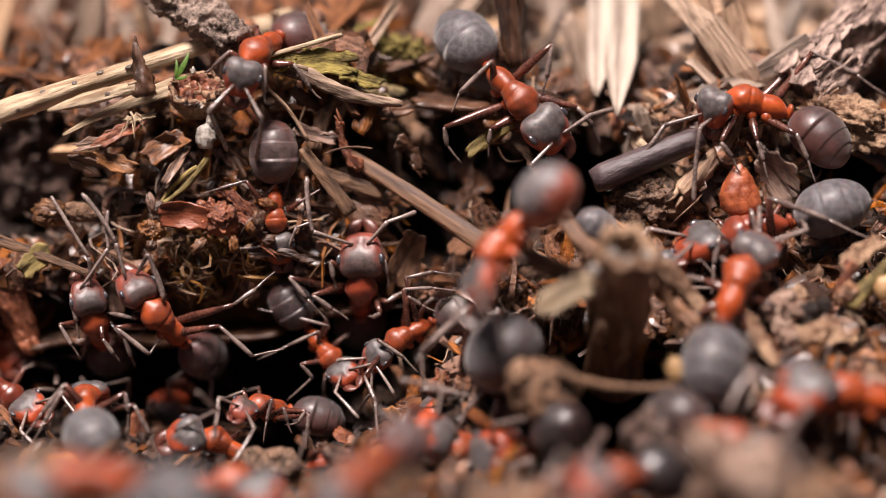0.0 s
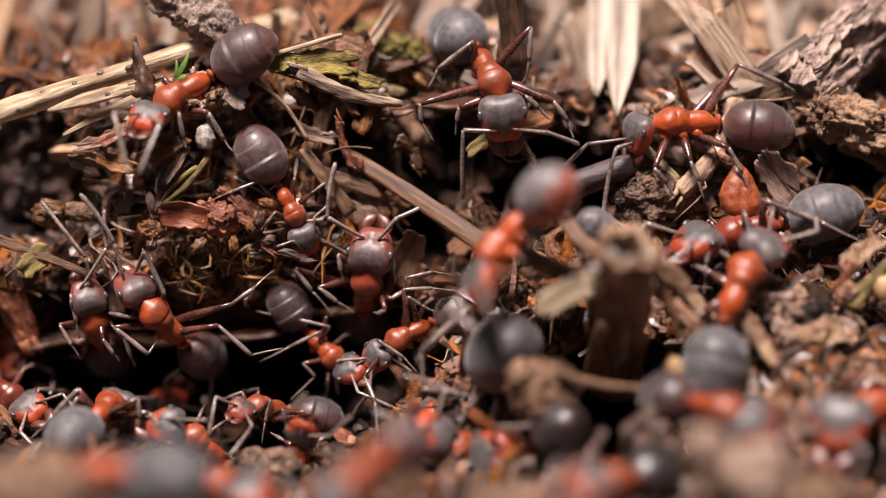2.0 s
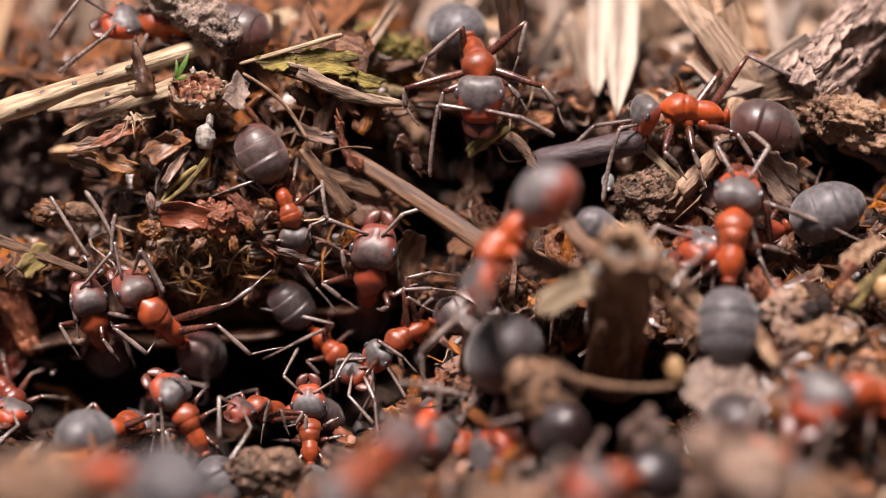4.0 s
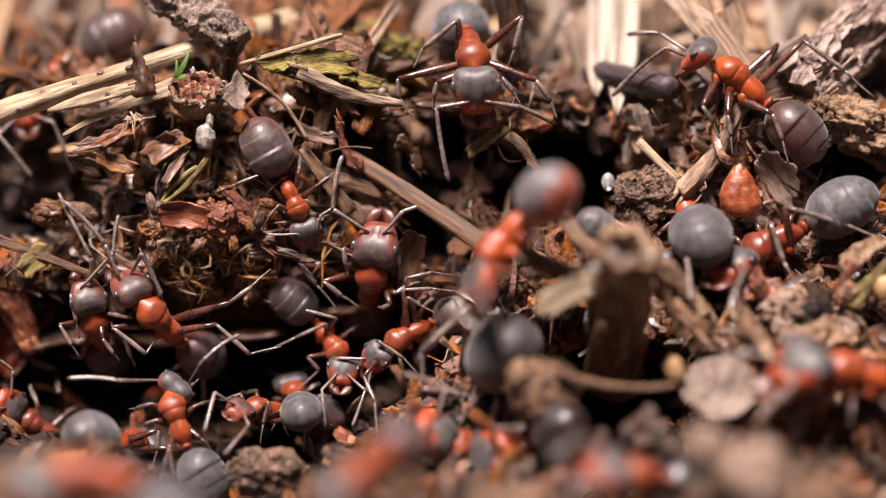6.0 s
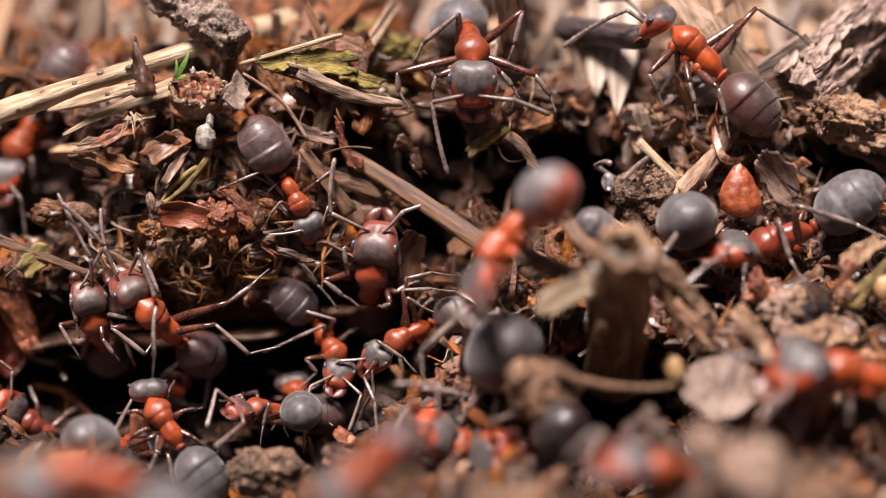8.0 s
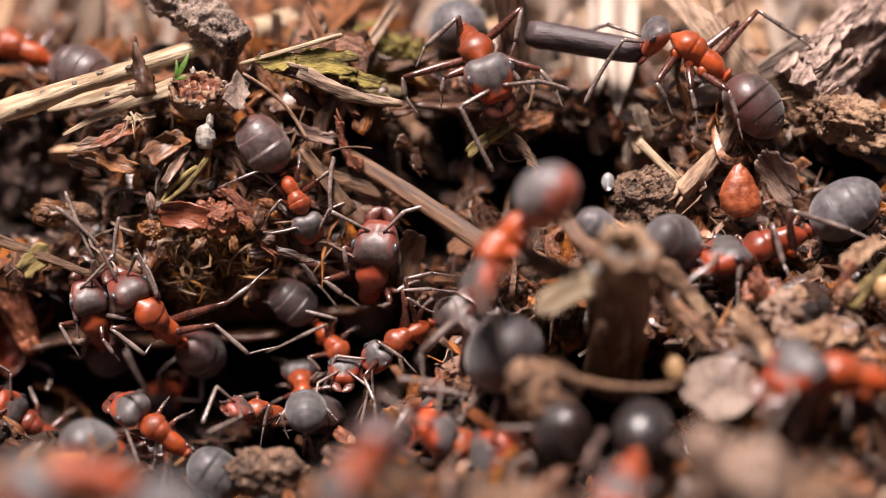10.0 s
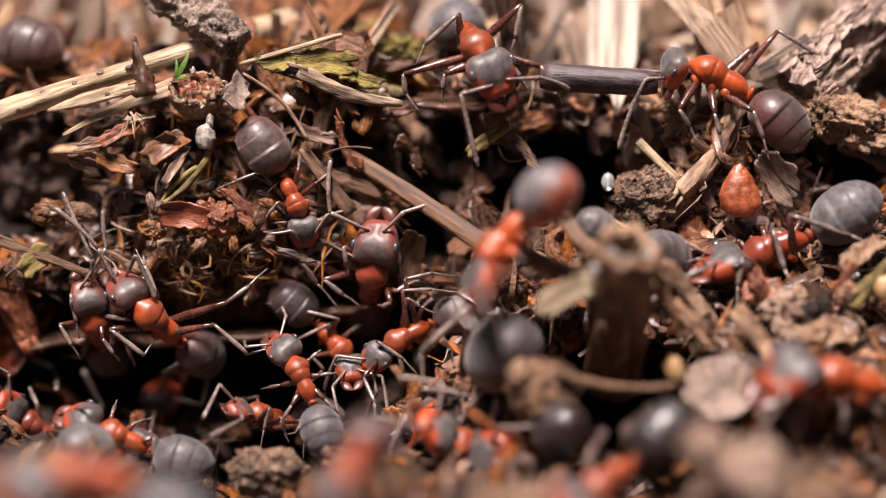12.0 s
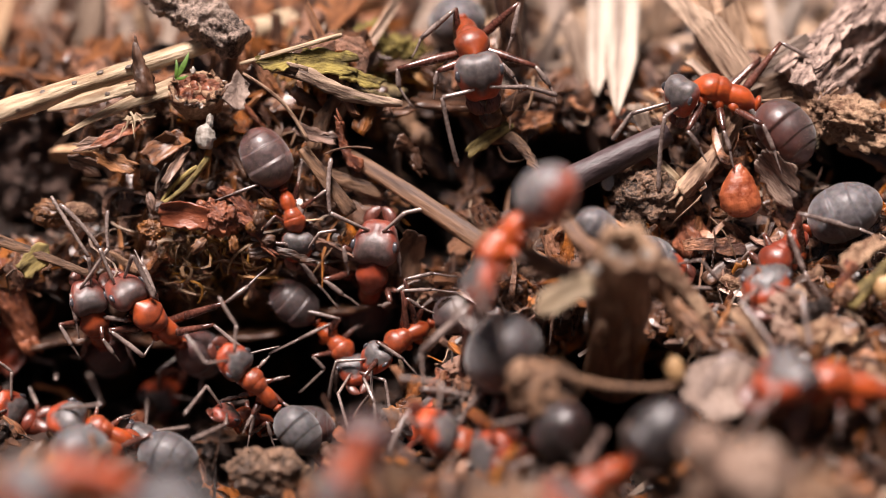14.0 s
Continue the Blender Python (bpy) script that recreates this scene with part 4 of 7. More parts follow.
def leaf_scrap(p, wide, high, tilt, seed):
    """A rounded, shallow dry leaf scrap with fine folds fanning out from its foot and a worn edge."""
    bm = bmesh.new()
    spokes, steps = 64, 14
    sheets = []
    for side in (0, 1):
        rows = []
        for i in range(1, steps + 1):
            f = i / steps
            row = []
            for k in range(spokes):
                t = 2 * math.pi * k / spokes
                edge = 1 + 0.09 * noise.noise(Vector((math.cos(t) * 2.2, math.sin(t) * 2.2, seed))) + 0.05 * noise.noise(Vector((math.cos(t) * 9, math.sin(t) * 9, seed)))
                x, y = 0.5 * wide * f * edge * math.cos(t), 0.5 * high * f * edge * math.sin(t)
                fan = math.atan2(x, y + 0.6 * high)
                fold = 0.05 * math.sin(fan * 30 + 3 * noise.noise(Vector((x, y, seed)))) + 0.16 * noise.noise(Vector((x * 1.3, y * 1.3, seed + 4))) + 0.05 * noise.noise(Vector((x * 4, y * 4, seed)))
                row.append(bm.verts.new(mm(x, y, 0.32 * f * f * (0.6 + 0.4 * math.sin(t)) + fold - side * (0.11 - 0.06 * f))))
            rows.append(row)
        mid = bm.verts.new(mm(0, 0, -0.11 * side))
        for k in range(spokes):
            tri = (mid, rows[0][k], rows[0][(k + 1) % spokes])
            bm.faces.new(tri if side == 0 else tri[::-1])
        for r0, r1 in zip(rows, rows[1:]):
            for k in range(spokes):
                quad = (r0[k], r1[k], r1[(k + 1) % spokes], r0[(k + 1) % spokes])
                bm.faces.new(quad if side == 0 else quad[::-1])
        sheets.append(rows[-1])
    for k in range(spokes):
        bm.faces.new((sheets[0][k], sheets[1][k], sheets[1][(k + 1) % spokes], sheets[0][(k + 1) % spokes]))
    ob = link_mesh("leaf_scrap", bm, SCRAP)
    ob.matrix_world = Matrix.Translation(at(*p)) @ FLANK @ pose(0, 0, 0, *tilt)
    return tagged(ob, "rounded pinkish-grey dry leaf scrap with fine folds", "leaf scrap")


leaf_scrap((9.87, -5.02, 4.70), 2.75, 2.35, (-30, 6, 4), 58)
for p, size, mat, seed, bits in (((8.58, -6.45, 13.50), (1.5, 1.3, 1.4), PALECLOD, 59, 4), ((9.95, -7.55, 13.60), (2.7, 2.0, 2.0), PALECLOD, 65, 12), ((11.90, -8.45, 13.40), (2.8, 1.9, 2.0), CLOD, 66, 12),
                                 ((2.30, -8.75, 14.00), (2.6, 1.7, 2.0), DUNCLOD, 60, 14), ((-13.33, -7.88, 14.50), (3.8, 2.3, 2.2), DUNCLOD, 61, 18)):
    crumbs_on(lump("tan_clod", "pale pinkish tan crumbly clod on the mound rim" if mat is PALECLOD else "dull tan crumbly clod on the mound rim", "clod", p, size, mat, seed, 0.6, detail=4), size, mat, seed, bits)


for k, (p, size, mat) in enumerate((((7.27, -7.37, 6.20), (1.9, 1.2, 1.3), WETBARK),
                                   ((6.99, -6.06, 6.80), (0.8, 0.5, 0.6), BROWNBARK),
                                   ((7.52, -6.39, 6.90), (0.7, 0.6, 0.6), GREYBARK),
                                   ((6.48, -6.46, 6.80), (0.7, 0.4, 0.5), BROWNBARK),
                                   ((7.81, -6.88, 7.00), (0.7, 0.5, 0.6), BROWNBARK),
                                   ((7.24, -5.68, 6.60), (0.45, 0.3, 0.4), GREYBARK),
                                   ((7.13, -6.66, 6.80), (0.9, 0.6, 0.6), BROWNBARK),
                                   ((5.25, -7.09, 6.80), (1.4, 0.35, 0.4), BROWNBARK))):
    lump("bark_crumb", "greyish crumbled bark heaped before the hollow", "crumb", p, size, mat, 640 + k, 0.9, 35 * k, 4, "bark crumbs before the hollow")


def slope_crumbs():
    """Pale and brown crumbs of wood scattered over the near slope beside the stem."""
    rnd = random.Random(717)
    for k in range(64):
        u, v = rnd.uniform(8.6, 17.2), rnd.uniform(-6.0, 0.2)
        d = rnd.uniform(0.35, 1.1)
        lump("wood_crumb", "small tan crumb of wood on the near slope", "crumb", (u, v, g(u, v) + 0.2 * d + 0.15), (d * rnd.uniform(1.0, 2.2), d, d * 0.8), rnd.choice((CUP, CLOD, TANBARK, CLOD, FLAKE, WETBARK)), 720 + k, 0.75,
             rnd.uniform(0, 180), 3, "wood crumbs on the slope")


slope_crumbs()
lump("wood_crumb", "pale crumbled wood among chips", "crumb", (12.81, -2.15, 2.20), (1.5, 1.1, 1.0), CUP, 62, 0.9, detail=4)
crumbs_on(lump("soil_clod", "dark crumbly clod between ants", "clod", (-6.45, -8.15, 2.30), (2.7, 1.7, 1.6), EARTH, 63, 0.5, detail=5), (2.7, 1.7, 1.6), EARTH, 63, 90, 0.34)


# White crumbs that stand for the glints of droplets on the stem rim.
for k, p in enumerate(((6.44, -0.45, 7.40), (5.90, -0.18, 7.20), (5.25, -0.73, 6.90), (7.13, -0.22, 7.10))):
    lump("resin_crumb", "tiny whitish crumb standing for a water glint on the stem rim", "crumb", p, (0.42, 0.42, 0.3), CRUMB, 81 + k, 0.3, 20 * k, 2, "crumbs on the stem")


# ---- pale wood, dark crumbs and a mossy stalk on the slope beside the stem ----
for k, (p, size, mat, text) in enumerate((((12.29, -2.13, 3.00), (1.5, 1.15, 1.0), PALECLOD, "cream-coloured crumbled wood"), ((12.35, -3.08, 3.40), (0.8, 1.3, 0.8), PALECLOD, "cream-coloured crumbled wood"),
                                         ((13.18, -2.35, 3.10), (0.95, 0.8, 0.7), SOIL, "black crumb of charred wood"), ((13.80, -2.09, 2.90), (0.7, 0.5, 0.6), SOIL, "black crumb of charred wood"),
                                         ((11.47, -1.27, 2.60), (1.0, 0.6, 0.6), REDFLAKE, "red-brown crumb of bark"), ((14.68, -1.62, 2.90), (0.7, 0.9, 0.6), TANBARK, "orange-tan crumb of bark"))):
    lump("wood_crumb", text + " on the near slope", "crumb", p, size, mat, 840 + k, 0.7, 25 * k, 4)
flake("wood_chip", "orange-tan torn wood chip on the near slope", "chip", (13.63, -3.04, 3.40), 2.4, 1.1, 8, CUP, 851, (-25, 8), ragged=0.5, n=16)
flake("wood_chip", "orange-tan torn wood chip on the near slope", "chip", (14.23, -2.74, 3.20), 1.8, 0.8, -12, TANBARK, 852, (-20, -10), ragged=0.5, n=16)
flake("wood_chip", "broad tan wood chip leaning on litter", "chip", (15.26, -0.12, 2.40), 2.3, 0.8, 32, CUP, 853, (-20, 15), ragged=0.35, n=16)
flake("wood_chip", "red-brown wood chip on the near slope", "chip", (11.56, -1.52, 2.40), 1.7, 0.9, 10, REDFLAKE, 854, (-30, 5), ragged=0.5, n=16)
stick("twig", "reddish twig standing on the near slope", "twig", (14.35, -1.83, 2.60), (14.89, -0.43, 2.60), 0.2, 0.26, REDFLAKE, seed=855, wobble=0.3, ridge=0.3)
stick("moss_stalk", "yellow-green mossy stalk on the near slope", "stalk", (14.77, -2.13, 3.00), (16.23, -0.49, 2.80), 0.2, 0.3, MOSS, seed=856, wobble=0.4, ridge=0.5)
lump("moss_bud", "pale yellow moss bud on the near slope", "bud", (15.98, -1.41, 3.00), (0.75, 1.0, 0.7), SEED, 857, 0.25)

# ---- loose litter ----
def litter(name, label, mat, count, seed, length, width, region, flat, tilt, dense=None, sink=0.0, kind=0, curl=0.1):
    """Many needles or chips strewn over a stretch of the mound, as one mesh."""
    rnd = random.Random(seed)
    verts, faces, fibre = [], [], []
    done = 0
    while done < count:
        u, v = rnd.uniform(region[0], region[1]), rnd.uniform(region[2], region[3])
        w = g(u, v)
        if dense and rnd.random() > dense(u, v, w):
            continue
        done += 1
        le, wi = rnd.uniform(*length), rnd.uniform(*width)
        e = 0.3
        nx, ny = (g(u - e, v) - g(u + e, v)) / (2 * e), (g(u, v - e) - g(u, v + e)) / (2 * e)
        n = Vector((nx, ny, 1)).normalized()
        n = (n * 0.8 + Vector((0, 0, 0.35)) + Vector((rnd.gauss(0, tilt), rnd.gauss(0, tilt), 0))).normalized()
        ang = rnd.uniform(0, math.pi * 2)
        m = axes(Vector((math.cos(ang), math.sin(ang), rnd.gauss(0, tilt * 0.5))), n)
        c = Vector((u, v, w + wi * flat * 0.5 + rnd.uniform(0, 0.45) - sink))
        bend = rnd.gauss(0, curl) * le
        twist = rnd.uniform(0.6, 2.2) if curl > 0.2 else 1.0
        base = len(verts)
        off = (rnd.uniform(0, 40), rnd.uniform(0, 40), rnd.uniform(0, 40))
        steps = 5 if kind else (9 if curl > 0.2 else 4)
        for i in range(steps):
            t = i / (steps - 1)
            if kind == 0:
                k = (0.75 + 0.5 * math.sin(math.pi * t) - 0.35 * t) * rnd.uniform(0.85, 1.1)
            else:
                k = (0.6, 0.9, 1.0, 0.9, 0.55)[i] * rnd.uniform(0.55, 1.2)
            x = (t - 0.5) * le
            for sy, sz in ((-1, -1), (1, -1), (1, 1), (-1, 1)):
                q = Vector((x + rnd.uniform(-0.06, 0.06) * (le if steps < 9 else wi), sy * wi * 0.5 * k * rnd.uniform(0.8, 1.1) + bend * math.sin(math.pi * t * twist),
                            sz * wi * 0.5 * flat * (0.6 + 0.4 * k) + abs(bend) * 0.6 * math.sin(math.pi * t)))
                verts.append(at(*(c + m @ q)))
                fibre.append(((q.x + off[0]) * 0.001, (q.y + off[1]) * 0.001, (q.z + off[2]) * 0.001))
        for i in range(steps - 1):
            a = base + i * 4
            for k in range(4):
                faces.append((a + k, a + (k + 1) % 4, a + 4 + (k + 1) % 4, a + 4 + k))
        faces.append((base + 3, base + 2, base + 1, base))
        a = base + (steps - 1) * 4
        faces.append((a, a + 1, a + 2, a + 3))
    me = bpy.data.meshes.new(name)
    me.from_pydata(verts, [], faces)
    me.attributes.new("fibre", "FLOAT_VECTOR", "POINT").data.foreach_set("vector", np.array(fibre, dtype=np.float32).ravel())
    me.materials.append(mat)
    tagged(new(name, me), label, "litter", kind="stuff")


def not_pit(u, v, w):
    if u < 1 and -7.6 < v < -4.8:
        return 0.15
    return 1.0 if w > -2.6 or v > 5 else (0.25 if w > -3.6 else 0.03)


def upper(u, v, w):
    edge = 6.0 + 0.5 * math.sin(u) + 3.4 * math.exp(-((u + 3.5) / 4.6) ** 2)
    return (0.5 if u < -4 else 1.0) if v > edge else 0.05


litter("chip_litter", "brown bark chips and wood crumbs strewn over soil", CHIPS, 2600, 101, (0.5, 2.2), (0.25, 0.95), (-20, 20, -12, 7.5), 0.28, 0.45, not_pit, kind=1)
litter("needle_litter", "brown conifer needle bits strewn over soil", NEEDLES, 430, 102, (0.8, 3.4), (0.08, 0.34), (-20, 20, -12, 8), 0.7, 0.30, not_pit)
litter("pale_litter", "pale straw and wood chips on the mound top", PALECHIPS, 520, 103, (2.0, 7.0), (0.35, 1.3), (-22, 24, 3, 17), 0.35, 0.3, upper)
litter("back_litter", "brown and reddish bits of bark behind the crest", BACKCHIPS, 560, 114, (0.9, 3.4), (0.4, 1.4), (-22, -1, 6.5, 15), 0.3, 0.45, None, -0.5, kind=1)
litter("back_needles", "dark needles and stalks behind the crest", NEEDLES, 130, 115, (2.0, 6.0), (0.15, 0.5), (-22, 22, 7, 16), 0.6, 0.35, None, -0.6)
litter("rim_litter", "pale tan chips on the low rim", RIMCHIP, 230, 107, (0.8, 2.6), (0.4, 1.1), (-20, 20, -13, -7.5), 0.35, 0.4, lambda u, v, w: w > 5, kind=1)
litter("moss_litter", "yellow-green moss fibres among bark", MOSSY, 300, 108, (0.7, 2.0), (0.05, 0.13), (-10.4, -6.4, -2.8, 0.6), 0.8, 0.6, None, -0.5, 0, 0.3)
litter("moss_litter", "yellow-green moss fibres beside chips", MOSSY, 90, 109, (0.5, 1.8), (0.06, 0.2), (14.2, 18, -3.0, 0.3), 0.6, 0.6)
litter("moss_litter", "yellow-green moss fibres on the crest", MOSSY, 130, 113, (0.4, 1.5), (0.08, 0.25), (-6.5, -0.5, 6.1, 8.3), 0.6, 0.6, None, -0.5)
litter("wood_chip_litter", "tan wood chips around the broken twig", PALECHIPS, 70, 110, (0.8, 2.6), (0.2, 0.7), (6.8, 13.5, 0.6, 5.2), 0.3, 0.5, not_pit, kind=1)
litter("crumb_litter", "dark soil crumbs among the litter", CRUMBS, 3800, 104, (0.15, 0.7), (0.12, 0.5), (-20, 20, -12, 12), 0.9, 0.5, lambda u, v, w: w > -3.2 or v > 5, 0.1, kind=1)
litter("fibre_litter", "thin dark root fibres and leaf stalks", CRUMBS, 900, 106, (0.8, 3.0), (0.04, 0.09), (-20, 20, -12, 9), 1.0, 0.5, lambda u, v, w: w > -3.2 or v > 5)
litter("shred_litter", "thin curled shreds of bark and leaf among chips", CHIPS, 800, 111, (0.7, 2.2), (0.12, 0.4), (-17, 18, -5, 6), 0.25, 0.7, not_pit, -0.15, 0, 0.28)
litter("curl_litter", "thin pale curled fibres among chips", PALECHIPS, 240, 112, (0.8, 2.4), (0.04, 0.1), (-17, 18, -5, 6), 0.8, 0.7, not_pit, -0.2, 0, 0.3)
litter("red_chip_litter", "glossy red-brown chips on the near slope", CHIPS, 110, 125, (0.5, 1.9), (0.3, 0.9), (6, 20, -9, 0.5), 0.3, 0.45, not_pit, kind=1)
litter("pale_chip_litter", "pale tan wood chips on the near slope", PALECHIPS, 60, 105, (0.5, 1.7), (0.3, 0.9), (6, 20, -9, 0.5), 0.3, 0.45, not_pit, kind=1)


# ---- loose flakes lying on the litter ----
def loose_flakes():
    rnd = random.Random(77)
    shapes = []
    for k in range(14):
        bm = bmesh.new()
        plate(bm, rnd.uniform(1.0, 2.4), rnd.uniform(0.5, 1.1), rnd.uniform(0.08, 0.2), 300 + k, rnd.uniform(-0.3, 0.45), rnd.uniform(0.25, 0.6), 12)
        me = bpy.data.meshes.new("bark_flake")
        bm.normal_update()
        bm.to_mesh(me)
        bm.free()
        me.materials.append((FLAKE, TANBARK, FLAKE, REDFLAKE, FLAKE, TANBARK, WETBARK)[k % 7])
        me.shade_smooth()
        shapes.append(me)
    done = 0
    while done < 190:
        u, v = rnd.uniform(-18, 18), rnd.uniform(-8.5, 6.5)
        w = g(u, v)
        if w < -2.8:
            continue
        done += 1
        ob = new("bark_flake", rnd.choice(shapes))
        ob.matrix_world = Matrix.Translation(at(u, v, w + rnd.uniform(0.15, 0.4))) @ FLANK @ pose(
            0, 0, 0, rnd.gauss(0, 28), rnd.gauss(0, 28), rnd.uniform(0, 360))
        tagged(ob, "ragged brown bark flake lying on the litter", "bark flake", "loose bark flakes")


loose_flakes()


# ---- ants ----
def ellipse_body(bm, profile, s, sides=16, mat=0, squash=1.0):
    """Body along x from rows of (x, half-width, half-height, lift)."""
    return rings(bm, [(mm(x * s, 0, z * s), mm(0, a * s, 0), mm(0, 0, b * s * squash)) for x, a, b, z in profile], sides, mat)


def head_mesh(s):
    """Rounded box of a head, broad behind and narrowing to the mouth, with a mid line, sockets and a raised lip plate."""
    bm = bmesh.new()
    profile = ((-0.05, 0.3, 0.1, 0), (-0.02, 0.5, 0.22, 0.01), (0.05, 0.68, 0.35, 0.03), (0.15, 0.8, 0.45, 0.05), (0.3, 0.88, 0.53, 0.06), (0.5, 0.92, 0.57, 0.06), (0.72, 0.92, 0.57, 0.05),
               (0.92, 0.885, 0.545, 0.03), (1.1, 0.83, 0.505, 0.01), (1.26, 0.765, 0.455, -0.02), (1.4, 0.7, 0.405, -0.05), (1.52, 0.635, 0.35, -0.07), (1.63, 0.57, 0.29, -0.09), (1.71, 0.48, 0.22, -0.11),
               (1.76, 0.34, 0.13, -0.12))
    sides = 32
    rows = ellipse_body(bm, profile, s, sides)
    for (x, a, b, z), row in zip(profile, rows):
        for k, v in enumerate(row):
            t = 2 * math.pi * k / sides
            boxy = (abs(math.cos(t)) ** 2.6 + abs(math.sin(t)) ** 2.6) ** (-1 / 2.6)
            v.co.y, v.co.z = a * math.cos(t) * boxy * 0.001 * s, (z + b * math.sin(t) * boxy * 0.97) * 0.001 * s
    for v in bm.verts:
        x, y, z = v.co * (1000 / s)
        if x < 0.3:
            x -= 0.05 * min(1, abs(y) / 0.6) * (1 - x / 0.3) - 0.05 * (1 - min(1, abs(y) / 0.5))
        if z > 0.02:
            z -= 0.05 * math.exp(-(y / 0.05) ** 2) * (0.2 < x < 1.2)
            z -= 0.13 * math.exp(-((x - 1.22) / 0.13) ** 2 - ((abs(y) - 0.3) / 0.13) ** 2)
            z += 0.06 * math.exp(-((x - 1.2) / 0.3) ** 2 - (y / 0.16) ** 2) + 0.06 * math.exp(-((x - 1.58) / 0.12) ** 2 - (y / 0.3) ** 2)
            z -= 0.05 * math.exp(-((x - 1.4) / 0.05) ** 2 - (y / 0.4) ** 2)
        q = Vector((x, y, z))
        v.co = q * (1 + 0.02 * noise.noise(q * 1.8 + Vector((s * 40, 0, 0)))) * 0.001 * s
    return bm


def mandible_mesh(s, k):
    """Broad curved jaw with a few teeth on its inner edge."""
    bm = bmesh.new()
    tube(bm, [mm(1.5 * s, k * 0.44 * s, -0.14 * s), mm(1.74 * s, k * 0.45 * s, -0.15 * s), mm(1.96 * s, k * 0.36 * s, -0.17 * s), mm(2.12 * s, k * 0.23 * s, -0.19 * s), mm(2.24 * s, k * 0.07 * s, -0.2 * s), mm(2.27 * s, k * -0.04 * s, -0.2 * s)],
         [0.00017 * s, 0.00025 * s, 0.00028 * s, 0.00024 * s, 0.00012 * s, 0.00002 * s], 12, 0.45)
    for x, y in ((1.84, 0.13), (1.95, 0.08), (2.06, 0.04)):
        tube(bm, [mm(x * s, k * (y + 0.12) * s, -0.18 * s), mm((x + 0.03) * s, k * (y - 0.03) * s, -0.18 * s)], [0.00006 * s, 0.00001 * s], 5)
    return bm


def eye_mesh(s):
    bm = bmesh.new()
    bmesh.ops.create_uvsphere(bm, u_segments=16, v_segments=10, radius=1)
    for v in bm.verts:
        v.co = mm(v.co.x * 0.24 * s, v.co.y * 0.12 * s, v.co.z * 0.18 * s)
    return bm


HIPS = ((0.78, 0.36, -0.5), (0.12, 0.38, -0.52), (-0.5, 0.36, -0.5))


def thorax_mesh(s):
    """Three humps behind one another with sutures between them: collar, middle and the low rear."""
    bm = bmesh.new()
    xs = (-1.3, -1.2, -1.05, -0.85, -0.6, -0.35, -0.2, -0.1, 0.1, 0.3, 0.45, 0.65, 0.85, 1.05, 1.2, 1.36)
    wides = (0.14, 0.22, 0.33, 0.41, 0.44, 0.43, 0.41, 0.42, 0.47, 0.55, 0.63, 0.67, 0.63, 0.49, 0.3, 0.1)
    tops = (-0.08, 0.05, 0.22, 0.36, 0.43, 0.42, 0.43, 0.5, 0.61, 0.63, 0.65, 0.65, 0.58, 0.44, 0.26, 0.1)
    lows = (0.33, 0.4, 0.46, 0.52, 0.54, 0.52, 0.5, 0.5, 0.5, 0.49, 0.48, 0.45, 0.4, 0.32, 0.22, 0.1)
    n, sides = 46, 28
    sections = []
    for i in range(n + 1):
        x = 1.36 - 2.66 * i / n
        wide, top, low = (sum(float(np.interp(x + d, xs, ys)) for d in (-0.05, 0, 0.05)) / 3 for ys in (wides, tops, lows))
        for seam, depth in ((0.36, 0.07), (-0.16, 0.1), (1.1, 0.05)):
            k = 1 - depth * math.exp(-((x - seam) / 0.045) ** 2)
            wide, top = wide * k, top * k
        sections.append((mm(x * s, 0, 0.5 * (top - low) * s), mm(0, wide * s, 0), mm(0, 0, 0.5 * (top + low) * s)))
    rings(bm, sections, sides)
    for v in bm.verts:
        q = v.co * (1000 / s)
        side = math.exp(-((q.z + 0.12 - 0.25 * q.x) / 0.05) ** 2) * (abs(q.y) > 0.2)
        v.co += Vector((0, v.co.y, v.co.z)) * (0.05 * noise.noise(q * 1.9 + Vector((s * 50, 0, 0))) + 0.025 * noise.noise(q * 5.0) - 0.05 * side)
    return bm


def coxa_mesh(s, hip, k):
    """Leg base below the thorax."""
    x, y, z = hip
    bm = bmesh.new()
    tube(bm, [mm(x * s + 0.1 * s, k * y * 0.45 * s, z * 0.35 * s), mm(x * s + 0.06 * s, k * y * 0.8 * s, (z - 0.02) * s * 0.75), mm(x * s, k * y * s, z * s), mm((x - 0.05) * s, k * y * 1.02 * s, (z - 0.16) * s)],
         [0.00016 * s, 0.00025 * s, 0.00021 * s, 0.0001 * s], 10)
    return bm


def petiole_mesh(s):
    bm = bmesh.new()
    rings(bm, [(mm(-1.36 * s, 0, z * s), mm(0.12 * s * k, 0, 0), mm(0, 0.23 * s * k, 0)) for z, k in
               ((-0.42, 0.6), (-0.3, 1.0), (-0.1, 1.1), (0.06, 1.0), (0.16, 0.7), (0.2, 0.3))], 12)
    tube(bm, [mm(-1.1 * s, 0, -0.22 * s), mm(-1.35 * s, 0, -0.25 * s), mm(-1.62 * s, 0, -0.2 * s)], [0.00014 * s, 0.00016 * s, 0.00014 * s], 8)
    return bm


